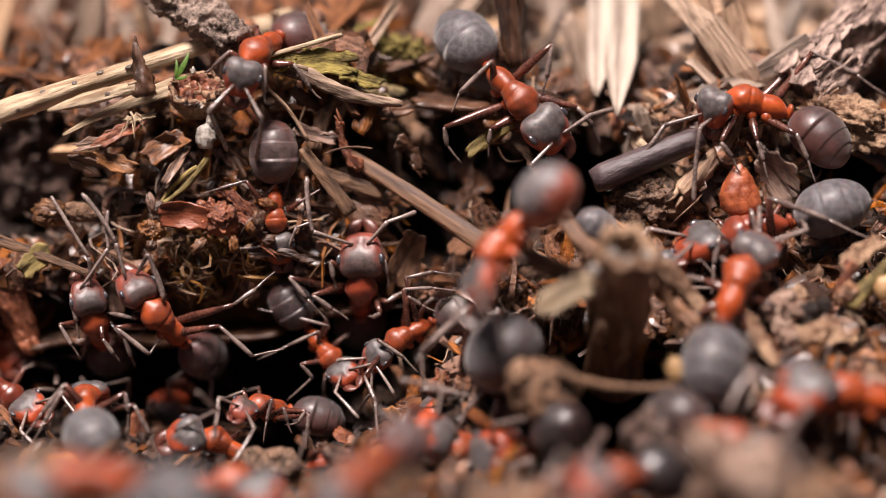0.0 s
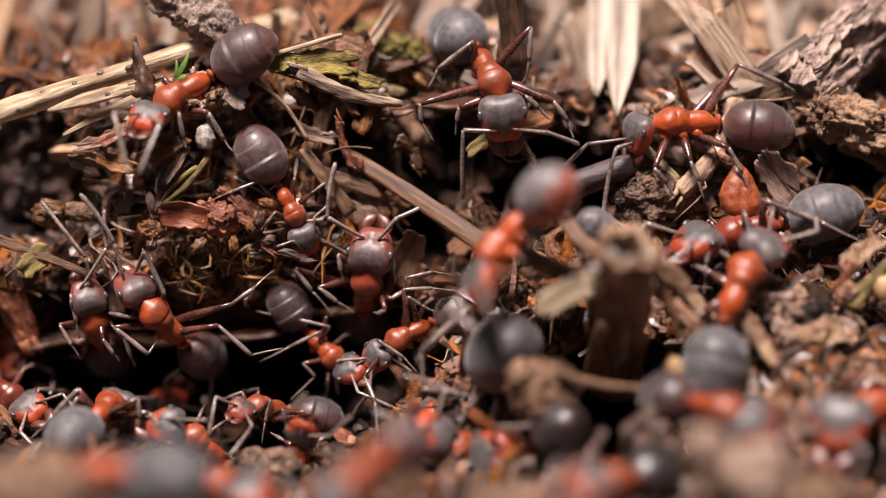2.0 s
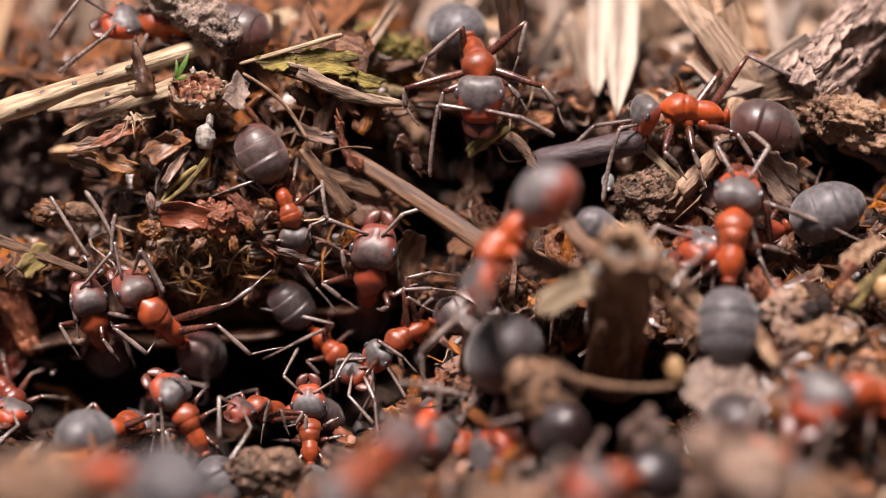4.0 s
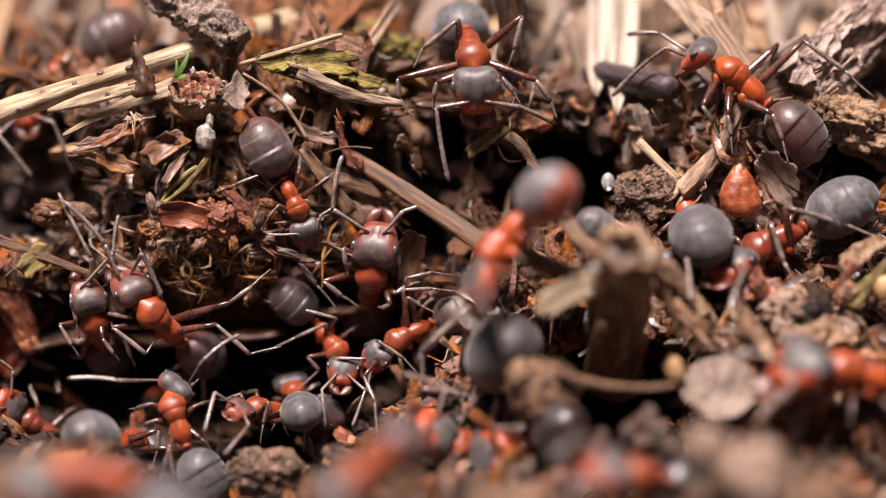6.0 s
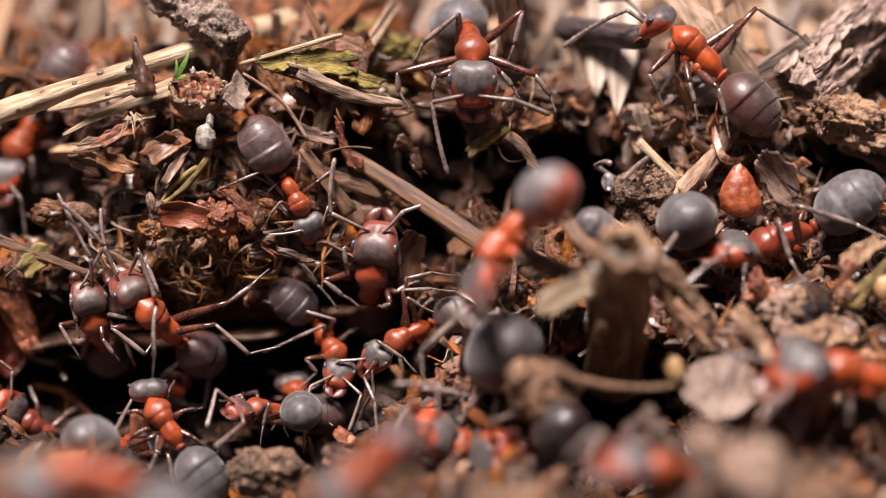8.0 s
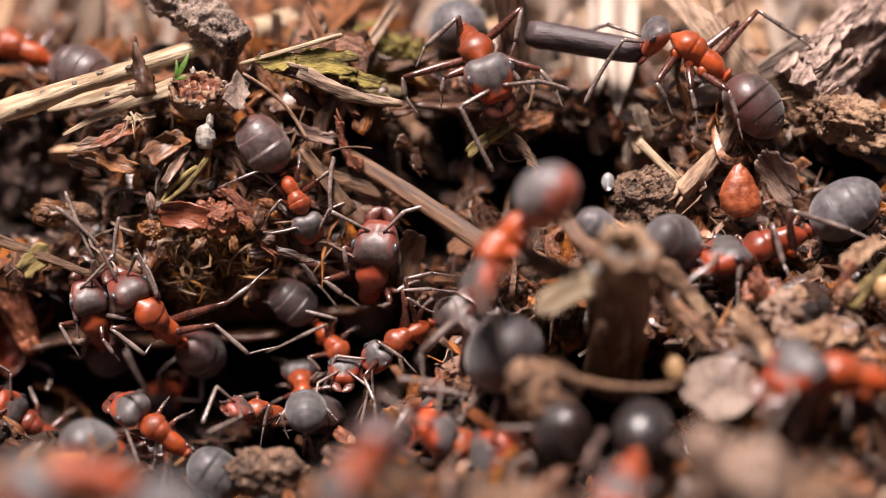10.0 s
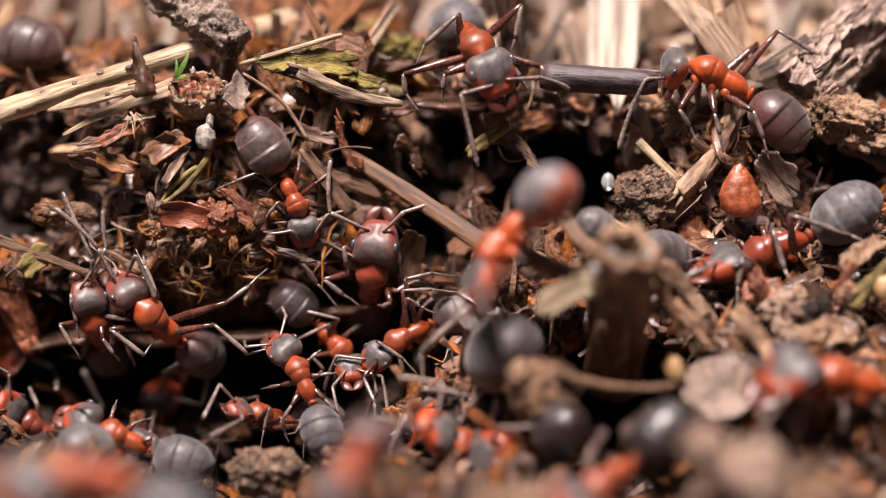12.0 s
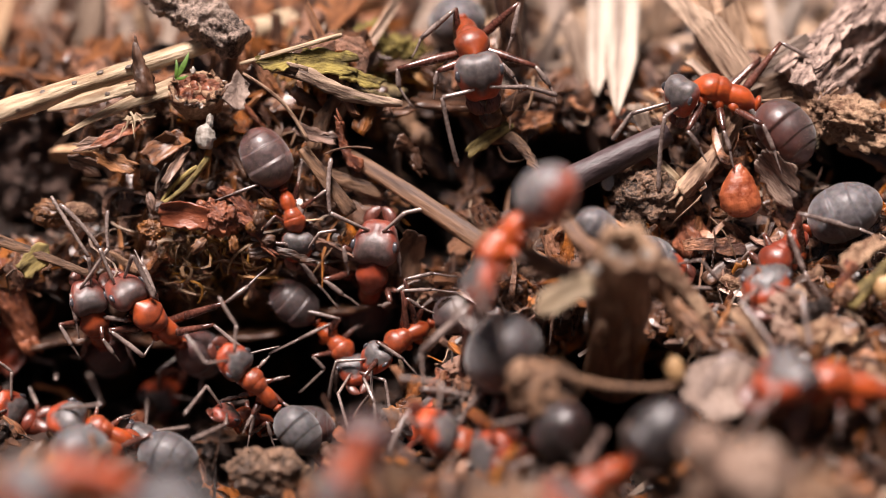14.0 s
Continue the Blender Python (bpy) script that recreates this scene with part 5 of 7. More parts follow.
def gaster_mesh(s):
    """Egg-shaped abdomen along -x: four plates, each swelling and ending in a thin pale rim over the next."""
    bm = bmesh.new()

    def half(x):
        t = min(max(x / 2.62, 0), 1)
        return 1.1 * math.sqrt(max(0.0, 1 - abs((t - 0.44) / (0.56 if t > 0.44 else 0.44)) ** (2.3 if t > 0.44 else 2.05)))

    ends = (0.0, 1.02, 1.72, 2.24, 2.6)
    sides, sections, rim_rows = 28, [], []
    for j, (x0, x1) in enumerate(zip(ends, ends[1:])):
        steps = (12, 9, 8, 6)[j]
        for i in range(steps + 1):
            t = i / steps
            x = x0 + (x1 - x0) * (1 - (1 - t) ** 1.35) if j else x0 + 0.015 + (x1 - x0 - 0.015) * t ** 1.5
            r = half(x) - 0.009 * j
            r *= 1 + (0.012 * math.sin(math.pi * min(1, t * 1.1)) if j < 3 else 0)
            if j < 3 and t == 1:
                rim_rows.append(len(sections) - 1)
            sections.append((mm(-x * 1.1 * s, 0, 0.05 * s * math.sin(math.pi * x / 2.6)), mm(0, max(r, 0.03) * s, 0), mm(0, 0, max(r, 0.03) * 0.93 * s)))
    rings(bm, sections, sides)
    for v in bm.verts:
        q = v.co * (1000 / s)
        v.co *= 1 + 0.025 * noise.noise(q * 1.2 + Vector((s * 60, 0, 0))) + 0.006 * noise.noise(q * 4.0)
    bm.faces.ensure_lookup_table()
    for i in rim_rows:
        for k in range(sides):
            bm.faces[(i + 1) * sides + k].material_index = 1
    return bm


def bristles_mesh(s, seed):
    bm = bmesh.new()
    rnd = random.Random(seed)
    for k in range(150):
        x = 2.5 - 2.3 * rnd.random() ** 1.4
        t = rnd.uniform(-0.3, math.pi + 0.3)
        t0 = x / 2.62
        r = 1.07 * math.sqrt(max(0.0, 1 - abs((t0 - 0.46) / 0.54) ** 2.2))
        n = Vector((-0.5, math.cos(t), math.sin(t))).normalized()
        p = Vector((-x * 1.1, r * math.cos(t), r * 0.92 * math.sin(t) + 0.03))
        q = p + n * rnd.uniform(0.05, 0.15)
        tube(bm, [p * 0.001 * s, q * 0.001 * s], [0.000007 * s, 0.000002 * s], 3)
    return bm


def limb(name, pts, radii, mat, parent, m=None, sides=8):
    bm = bmesh.new()
    path = []
    rad = []
    for i in range(len(pts) - 1):
        for t in (0, 0.33, 0.66):
            path.append(Vector(pts[i]).lerp(Vector(pts[i + 1]), t))
            k = radii[i] + (radii[i + 1] - radii[i]) * t
            rad.append(k)
    path.append(Vector(pts[-1]))
    rad.append(radii[-1])
    tube(bm, path, rad, sides)
    return part(name, bm, mat, parent, m=m)


STANCE = ((2.0, 1.75), (0.15, 2.6), (-2.6, 2.1))


def body_pose(T, H, G, s, up, nod=0):
    """Root pose, head pose and abdomen pose of an ant whose thorax, head and abdomen are at plan points T, H, G."""
    T, H, G = Vector(T), Vector(H), Vector(G)
    fwd = (H - T).normalized() * 0.75 + (T - G).normalized()
    u0 = Vector((up[0], up[1], up[2]))
    r = axes(fwd, u0)
    root = Matrix.Translation(at(*T)) @ (FLANK.to_3x3() @ r).to_4x4()
    inv = r.transposed()
    neck = Vector((1.25 * s, 0, 0.0))
    d = inv @ (H - T) - neck
    d = (d.normalized() + Vector((0.25, 0, 0))).normalized()
    head = Matrix.Translation(neck * 0.001) @ axes(d, (0, 0, 1)).to_4x4() @ pose(0.0008 * s, 0, 0, 0, nod) @ pose(-0.0008 * s, 0, 0)
    joint = Vector((-1.55 * s, 0, -0.15 * s))
    d = joint - inv @ (G - T)
    d = (d.normalized() + Vector((0.15, 0, 0))).normalized()
    gaster = Matrix.Translation(joint * 0.001) @ axes(d, (0, 0, 1)).to_4x4()
    return root, head, gaster


def ant(label, s, row, up=(0, 0.4, 1), seed=0, bristly=False, plump=1.0, belly=None, grey=False, feet=None, feelers=None, reach=1.0, nod=6, ruddy=False, skull=1.0, chest=None):
    """A red wood ant of scale s standing as in row (time, head, thorax, abdomen). feet: plan points (knee, ankle where it bends, foot) by leg number."""
    _, H, T, G = row
    rnd = random.Random(seed)
    root_m, head_m, gaster_m = body_pose(T, H, G, s, up, nod)
    root = new("ant")
    root.matrix_world = root_m
    part("thorax", thorax_mesh(s), chest or THORAX, root, "dark red thorax, shade put into its colour" if chest else "orange-red thorax")
    part("petiole", petiole_mesh(s), THORAX, root)
    for hip in HIPS:
        for k in (-1, 1):
            part("coxa", coxa_mesh(s, hip, k), THORAX, root)
    head = part("head", head_mesh(s * skull), REDHEAD if ruddy else HEAD, root, "reddish-brown head" if ruddy else "dark crown with red cheeks", head_m)
    for k in (-1, 1):
        part("mandible", mandible_mesh(s * skull, k), JAW, head, "pale striped jaw")
        e = part("eye", eye_mesh(s * skull), EYE, head)
        e.matrix_basis = pose(0.66 * s * skull * 0.001, k * 0.8 * s * skull * 0.001, 0.32 * s * skull * 0.001, -k * 42, 0, -k * 4)
    # grey picks the abdomen shell that has sky sheen in its colour
    gaster = part("gaster", gaster_mesh(s * plump), [belly or (SHEENGASTER if grey else GASTER), RIM], root, "dark grey-brown banded abdomen", gaster_m)
    if bristly:
        part("bristles", bristles_mesh(s * plump, seed), HAIR, gaster, "fine pale bristles")
    feeler_obs = []
    for k in (-1, 1):
        a = rnd.uniform(25, 55)
        lift = rnd.uniform(0.0, 0.5)
        ln, fl = 1.45 * s * min(1, reach + 0.2), 2.0 * s * min(1, reach + 0.1)
        d = Vector((math.cos(radians(a)), k * math.sin(radians(a)), lift)).normalized()
        elbow = d * ln
        b = a - rnd.uniform(35, 75)
        d2 = Vector((math.cos(radians(b)), k * math.sin(radians(b)), -0.5 + rnd.uniform(-0.2, 0.3))).normalized()
        base = Vector((1.24 * s, k * 0.28 * s, 0.36 * s)) * skull
        if feelers and feelers[(k + 1) // 2]:
            f = feelers[(k + 1) // 2]
            inv = (root_m @ head_m).inverted()
            elbow = (inv @ at(*f[0])) * 1000 - base
            d2 = (inv @ at(*f[1])) * 1000 - base - elbow
            fl = d2.length
            d2.normalize()
        ob = limb("antenna", [(0, 0, 0), elbow * 0.00055, elbow * 0.001], [0.00006 * s, 0.000078 * s, 0.0001 * s], SHIN, head,
                  Matrix.Translation(base * 0.001))
        bm = bmesh.new()
        path, rad = [], []
        curve = Vector((rnd.uniform(-0.1, 0.1), rnd.uniform(-0.15, 0.15), -0.18)) * fl
        for i in range(23):
            t = i / 22
            path.append((elbow + d2 * fl * t + curve * (t * t - t * 0.3)) * 0.001)
            rad.append((0.00007 if i % 2 else 0.000092) * s * (1 + 0.3 * t) * (0.6 if i == 22 else 1))
        tube(bm, path, rad, 7)
        part("flagellum", bm, SHIN, ob, "beaded grey feeler tip")
        feeler_obs.append(ob)
    legs = []
    inv = root_m.inverted()
    for i in range(3):
        for k in (-1, 1):
            n = i * 2 + (k + 1) // 2
            hip = Vector((HIPS[i][0] * s, k * HIPS[i][1] * s, HIPS[i][2] * s))
            if feet and n in feet:
                spots = [(inv @ at(*q)) * 1000 for q in feet[n]]
                knee, foot = spots[0], spots[-1]
                ankle = spots[1] if len(spots) == 3 else knee.lerp(foot, 0.58) + Vector((0, 0, 0.12 * s))
            else:
                fx = STANCE[i][0] * s * rnd.uniform(0.75, 1.15) * reach
                fy = k * STANCE[i][1] * s * rnd.uniform(0.75, 1.15) * reach
                spot = root_m @ (Vector((fx, fy, -0.8 * s)) * 0.001)
                plan = FLANK.inverted() @ spot * 1000
                foot = (inv @ at(plan.x, plan.y, min(max(g(plan.x, plan.y) + 0.25, plan.z - 0.8 * s), plan.z + 0.5 * s))) * 1000
                foot.z = min(max(foot.z, -1.7 * s), -0.35 * s)
                knee = hip.lerp(foot, 0.42) + Vector((0, 0, (0.62 + 0.25 * rnd.random()) * s * (1 if reach > 0.85 else 0.3)))
                ankle = hip.lerp(foot, 0.78) + Vector((0, 0, 0.15 * s))
            K, A, Ft = (knee - hip) * 0.001, (ankle - hip) * 0.001, (foot - hip) * 0.001
            leg = limb("leg", [(0, 0, 0), K * 0.35, K], [0.00014 * s, 0.00019 * s, 0.00009 * s], LEG, root, Matrix.Translation(hip * 0.001))
            limb("tibia", [K, K.lerp(A, 0.6), A], [0.00007 * s, 0.000115 * s, 0.00009 * s], SHIN, leg)
            limb("tarsus", [A, A.lerp(Ft, 0.5) + mm(0, 0, -0.05 * s), Ft], [0.00006 * s, 0.000048 * s, 0.00003 * s], SHIN, leg, sides=6)
            legs.append(leg)
    tagged(root, label, "ant", "ants on the mound")
    return {"root": root, "head": head, "gaster": gaster, "legs": legs, "feelers": feeler_obs, "s": s, "up": up, "seed": seed, "nod": nod, "home": root_m.copy()}


def go(a, rows, stride=0.0, spans=(), sway=12):
    """Key an ant's body, head and abdomen through rows of (seconds, head, thorax, abdomen); its legs swing while it walks."""
    got = [(t, body_pose(T, H, G, a["s"], a["up"], a["nod"])) for t, H, T, G in rows]
    if got[-1][0] < 14:
        got.append((14.0, got[-1][1]))
    walk(a["root"], [(t, m[0]) for t, m in got])
    walk(a["head"], [(t, m[1]) for t, m in got])
    walk(a["gaster"], [(t, m[2]) for t, m in got])
    rnd = random.Random(a["seed"] + 500)
    for k, f in enumerate(a["feelers"]):
        rest = f.matrix_basis.copy()
        steps = [(0.0, rest)]
        t = rnd.uniform(0.3, 0.8)
        while t < 13.5:
            steps.append((t, rest @ pose(0, 0, 0, 0, rnd.uniform(-0.7, 0.7) * sway, rnd.uniform(-1, 1) * sway)))
            t += rnd.uniform(0.5, 1.0)
        walk(f, steps + [(14.0, rest)])
    home = a["home"].to_quaternion()
    turns = [(t, m[0].to_quaternion()) for t, m in got]

    def held(t):
        """How far the legs stay behind when the body turns on its feet."""
        q = turns[0][1]
        for (t0, q0), (t1, q1) in zip(turns, turns[1:]):
            if t >= t0:
                q = q0.slerp(q1, min(1.0, (t - t0) / (t1 - t0)))
        back = q.inverted() @ home
        axis, angle = back.to_axis_angle()
        if angle > math.pi:
            axis, angle = -axis, 2 * math.pi - angle
        return Matrix.Rotation(min(angle * 0.75, radians(38)), 4, axis)

    for n, leg in enumerate(a["legs"]):
        rest = leg.matrix_basis.copy()
        times = {round(t, 2): 0 for t, _ in got}
        for t0, t1 in spans:
            t, i = t0, 0
            while t + 0.2 < t1:
                t, i = t + 0.2, i + 1
                times[round(t, 2)] = 1 if i % 2 else -1
        sign = 1 if n in (0, 3, 4) else -1
        steps = []
        for t in sorted(times):
            if steps and t < steps[-1][0] + 0.06:
                continue
            q = sign * times[t]
            steps.append((t, rest @ held(t) @ pose(0, 0, 0, 6 * (q > 0) * (1 if n % 2 else -1), 0, q * stride)))
        if steps[-1][0] < 14:
            steps.append((14.0, rest @ held(14.0)))
        walk(leg, steps)


climber_ant = ant("red wood ant with grey abdomen climbing over straw", 0.95, (0, (-7.32, 6.36, 1.41), (-6.68, 7.45, 0.60), (-5.54, 7.89, -1.73)), (0, 0.6, 1), 1, True, skull=0.84)
watcher_ant = ant("red wood ant with dark round abdomen raised on litter edge", 1, (5.5, (1.27, 5.76, 0.88), (1.07, 7.37, 0.00), (0.67, 8.32, -2.66)), (0, 0.4, 1), 2, True, nod=8, grey=True, feet={0: ((-0.19, 6.10, 0.50), (-0.34, 5.06, 0.20)), 1: ((2.22, 6.31, 0.40), (2.96, 5.27, 0.30)), 2: ((-1.64, 6.25, 0.15), (-1.60, 5.58, -0.03), (-1.10, 4.83, -0.20)), 3: ((3.49, 6.22, 0.15), (4.04, 5.50, -0.03), (4.30, 4.79, -0.20)), 4: ((0.59, 8.47, 0.15), (-0.72, 7.39, -0.03), (-1.08, 6.67, -0.20)), 5: ((2.97, 8.60, 0.15), (2.70, 7.39, -0.03), (2.36, 6.56, -0.20))}, feelers=(((-0.19, 5.19, 1.20), (0.02, 2.63, 1.00)), ((2.94, 5.23, 1.20), (4.20, 4.75, 0.80))), skull=0.98)
hauler_ant = ant("red wood ant with bristly dark abdomen hauling a twig", 0.94, (1.5, (7.16, 4.04, 0.58), (8.99, 4.73, 0.20), (12.04, 4.43, 0.20)), (0, 1, 0.45), 3, True, nod=48, feet={4: ((11.02, 6.90, -0.30), (14.04, 5.50, -1.00)), 5: ((10.54, 3.73, 1.20), (11.40, 2.00, 0.90)), 3: ((9.14, 3.25, 1.00), (9.65, 1.86, 0.90)), 1: ((7.79, 2.98, 1.20), (8.60, 1.90, 0.90)), 2: ((10.35, 6.17, -0.80), (10.17, 4.81, -1.20)), 0: ((8.37, 3.30, -0.40), (7.76, 2.04, -0.80))}, feelers=(((5.38, 3.76, 0.20), (4.53, 2.85, 0.40)), ((6.41, 3.73, 1.20), (5.84, 1.16, 1.40))), skull=0.86, belly=BROWNGASTER)
digger_ant = ant("red wood ant with brown banded abdomen working head down", 0.66, (3, (-5.57, 0.34, -0.16), (-5.81, 1.49, 0.00), (-6.82, 3.49, 0.00)), (0, 0.3, 1), 4, True, plump=1.27, feet={0: ((-6.37, 1.32, 0.55), (-6.76, 0.86, 0.38), (-6.98, 0.48, 0.20)), 2: ((-6.97, 2.50, 0.30), (-8.66, 1.87, 0.20)), 3: ((-4.87, 2.02, 0.30), (-4.24, 2.50, 0.20))}, skull=1.00, feelers=(((-5.96, 0.29, 0.30), (-7.22, 0.27, 0.30)), ((-4.70, 0.76, 0.40), (-4.07, 0.86, 0.40))), belly=BROWNGASTER)
upright_ant = ant("red wood ant with dark head raised facing uphill", 0.95, (5.5, (-2.45, 0.49, -0.50), (-2.75, -1.40, -1.00), (-3.05, -2.45, -5.00)), (0, 0.2, 1), 5, False, nod=0, ruddy=True, feet={0: ((-1.73, -0.08, -0.05), (-1.65, -0.61, -0.23), (-1.61, -1.14, -0.40)), 1: ((-3.73, 0.02, -0.05), (-3.63, -0.61, -0.23), (-3.55, -1.08, -0.40)), 2: ((-1.98, -2.08, 0.00), (-2.46, -2.20, -0.60)), 3: ((-4.47, -1.22, -0.05), (-3.78, -1.77, -0.23), (-3.17, -2.20, -0.40)), 4: ((-1.77, -1.66, -0.05), (-1.35, -1.41, -0.23), (-0.89, -1.25, -0.40)), 5: ((-5.35, -0.51, -0.05), (-4.73, -1.35, -0.23), (-3.95, -2.30, -0.40))}, feelers=(((-1.38, 1.24, 0.60), (-0.19, 1.44, 0.60)), ((-4.17, 1.28, 0.60), (-4.31, 3.27, 0.60))), chest=SHADEDTHORAX)
guard_ant = ant("red wood ant with reddish head guarding the hollow", 0.95, (0, (-11.65, -1.03, 0.10), (-10.35, -2.76, 0.10), (-8.85, -4.15, -2.40)), (0, 0.3, 1), 6, False, ruddy=True, feet={2: ((-10.32, -1.67, 0.65), (-10.78, -0.61, 0.47), (-11.11, 0.02, 0.30)), 3: ((-12.12, -2.91, 0.65), (-10.90, -3.92, 0.47), (-10.48, -3.34, 0.30)), 4: ((-7.77, -2.07, 0.65), (-6.96, -1.49, 0.47), (-6.24, -0.84, 0.30)), 5: ((-8.29, -2.85, 0.65), (-7.07, -3.98, 0.47), (-5.90, -3.72, 0.30))}, feelers=(((-10.87, -0.19, 1.20), (-10.31, -1.65, 1.00)), ((-12.08, 0.23, 1.00), (-13.23, 2.32, 1.00))), skull=0.86, plump=0.86)
follower_ant = ant("red wood ant with dark head beside another ant", 0.85, (0, (-13.24, -1.77, 0.03), (-12.95, -3.05, -0.60), (-12.80, -4.10, -3.90)), (0, 0.3, 1), 7, False, ruddy=True, feet={0: ((-12.63, -3.34, 0.40), (-12.04, -4.19, 0.00)), 1: ((-13.81, -1.66, 0.50), (-13.52, -3.34, 0.30)), 2: ((-11.91, -3.36, -0.30), (-11.54, -4.43, -0.80)), 3: ((-14.24, -2.81, 0.40), (-13.53, -4.01, 0.20))}, skull=0.90, feelers=(((-13.11, -0.29, 0.80), (-14.55, 2.01, 0.80)), ((-12.38, 0.02, 0.80), (-12.54, 1.53, 0.80))))
edge_ant = ant("red wood ant with dark head at the hollow's edge", 0.95, (0, (-16.78, -3.94, -3.52), (-17.62, -2.60, -4.20), (-18.45, 0.02, -4.20)), (0.00, 0.31, -1.20), 8, False)
burrower_ant = ant("small red wood ant with banded abdomen at the hollow", 0.72, (0, (-3.83, -4.53, -0.54), (-4.50, -3.76, -1.00), (-5.78, -2.00, -1.00)), (0, 0.3, 1), 9, False, feet={1: ((-5.33, -4.31, -0.45), (-4.89, -4.81, -0.62), (-5.85, -5.68, -0.80)), 2: ((-4.63, -3.07, -0.45), (-5.80, -3.62, -0.62), (-6.96, -4.16, -0.80)), 4: ((-4.25, -2.88, -0.45), (-5.70, -2.52, -0.62), (-7.00, -2.23, -0.80))}, skull=0.92)
greeter_ant = ant("small red wood ant meeting another head to head", 0.75, (0, (-2.58, -4.20, -0.30), (-1.31, -3.19, -0.30), (0.34, -2.52, -0.75)), (0, 0.5, 1), 10, False, skull=0.85, feet={0: ((-2.90, -4.69, 1.00), (-2.49, -5.56, 1.60), (-2.40, -7.01, 2.00)), 1: ((-2.41, -3.38, 0.35), (-1.45, -4.04, 0.17), (-0.93, -4.61, 0.00)), 2: ((-1.30, -1.76, 0.35), (-0.82, -2.08, 0.17), (-0.25, -2.34, 0.00)), 3: ((-1.47, -1.49, 0.35), (-0.40, -1.45, 0.17), (0.72, -1.56, 0.00)), 5: ((-1.39, -1.07, 0.35), (-0.34, -0.84, 0.17), (0.59, -0.97, 0.00))})
sleeper_ant = ant("red wood ant beneath a stem, large dark abdomen painted with grey sheen", 1.18, (0, (-0.34, -6.22, 0.70), (0.88, -5.22, 0.70), (2.14, -3.65, 4.71)), (0, 0.9, 0.5), 11, False, reach=0.7, grey=True, feet={0: ((-0.80, -5.04, 3.35), (0.33, -5.17, 3.17), (1.35, -5.35, 3.00)), 1: ((0.96, -2.06, 3.35), (-0.80, -3.72, 3.17), (-0.74, -5.10, 3.00)), 2: ((1.45, -5.14, 3.35), (0.84, -5.81, 3.17), (0.39, -6.70, 3.00)), 4: ((1.96, -5.37, 3.35), (1.72, -6.52, 3.17), (1.60, -7.76, 3.00))}, plump=1.14)
lookout_ant = ant("red wood ant raised on a stick, reddish abdomen with grey sheen painted on top", 1.05, (0, (1.42, -1.01, 6.10), (2.15, 0.31, 5.60), (3.39, 1.61, 6.29)), (-0.1, 1, 0.15), 12, False, reach=0.5, plump=0.96, belly=REDBELLY, feet={1: ((1.26, -1.46, 6.85), (1.86, -2.35, 6.67), (2.20, -3.74, 6.50))}, skull=0.80)
crosser_ant = ant("red wood ant crossing the near slope, abdomen painted with grey sheen", 1.05, (0, (11.19, -0.22, 3.29), (10.49, -1.40, 4.20), (9.80, -3.19, 5.09)), (0, 0.5, 1), 13, False, reach=0.75, grey=True, skull=0.90)
resident_ant = ant("red wood ant among chips, abdomen painted with dull grey sheen", 1, (0, (9.47, 0.19, 1.51), (11.47, 0.75, 1.20), (14.60, 1.58, 1.20)), (0, 0.9, 0.6), 14, False, grey=True, feet={3: ((11.25, 1.44, 2.20), (11.60, -0.04, 2.40), (12.40, -1.69, 2.60)), 1: ((10.09, 0.47, 2.20), (9.87, -0.56, 2.40), (9.77, -1.69, 2.60)), 5: ((11.88, 1.88, 2.20), (15.73, 0.33, 2.00))}, chest=SHADEDTHORAX)
runner_ant = ant("red wood ant with dark head walking below the hollow", 0.8, (6.5, (-10.03, -5.30, 1.07), (-9.84, -6.21, 1.50), (-8.90, -8.17, 1.65)), (0, 0.6, 1), 15, False, reach=0.9, grey=True, feelers=(((-8.91, -4.27, 2.20), (-7.28, -3.25, 2.00)), ((-11.74, -4.56, 2.20), (-13.41, -3.95, 2.00))), skull=0.98, nod=28)
settler_ant = ant("red wood ant with bright red thorax, abdomen painted with grey sheen", 0.92, (0, (-13.03, -5.48, -0.80), (-13.18, -5.73, 1.20), (-12.60, -6.80, 3.70)), (0, 0.6, 1), 16, False, reach=0.8, grey=True, feet={2: ((-13.92, -5.20, 2.15), (-14.56, -6.29, 1.98), (-15.18, -7.27, 1.80)), 3: ((-11.29, -5.70, 2.15), (-10.73, -6.80, 1.98), (-10.23, -8.02, 1.80)), 4: ((-13.81, -4.93, 2.15), (-14.66, -5.98, 1.98), (-15.45, -6.98, 1.80)), 5: ((-11.62, -5.26, 2.15), (-11.50, -5.98, 1.98), (-11.58, -6.81, 1.80))}, skull=0.85)
peeper_ant = ant("small red wood ant with pale jaws facing out", 0.72, (0, (-7.34, -5.99, 1.00), (-6.51, -5.87, 0.00), (-5.06, -6.23, -0.67)), (0, 0.8, 0.7), 17, False, ruddy=True, skull=0.80, feet={1: ((-6.31, -5.54, 1.15), (-6.51, -6.34, 0.98), (-6.65, -7.19, 0.80)), 3: ((-5.88, -5.86, 1.15), (-5.76, -6.34, 0.98), (-5.58, -6.84, 0.80)), 4: ((-5.08, -5.98, 1.15), (-5.34, -6.41, 0.98), (-5.83, -6.50, 0.80)), 5: ((-4.96, -6.08, 1.15), (-5.01, -6.76, 0.98), (-5.06, -7.44, 0.80))})
front_ant = ant("red wood ant with orange thorax on the rim", 0.85, (0, (-3.53, -8.09, 14.81), (-2.45, -7.15, 14.50), (-1.47, -6.52, 12.90)), (0, 0.6, 1), 18, False, reach=0.5)
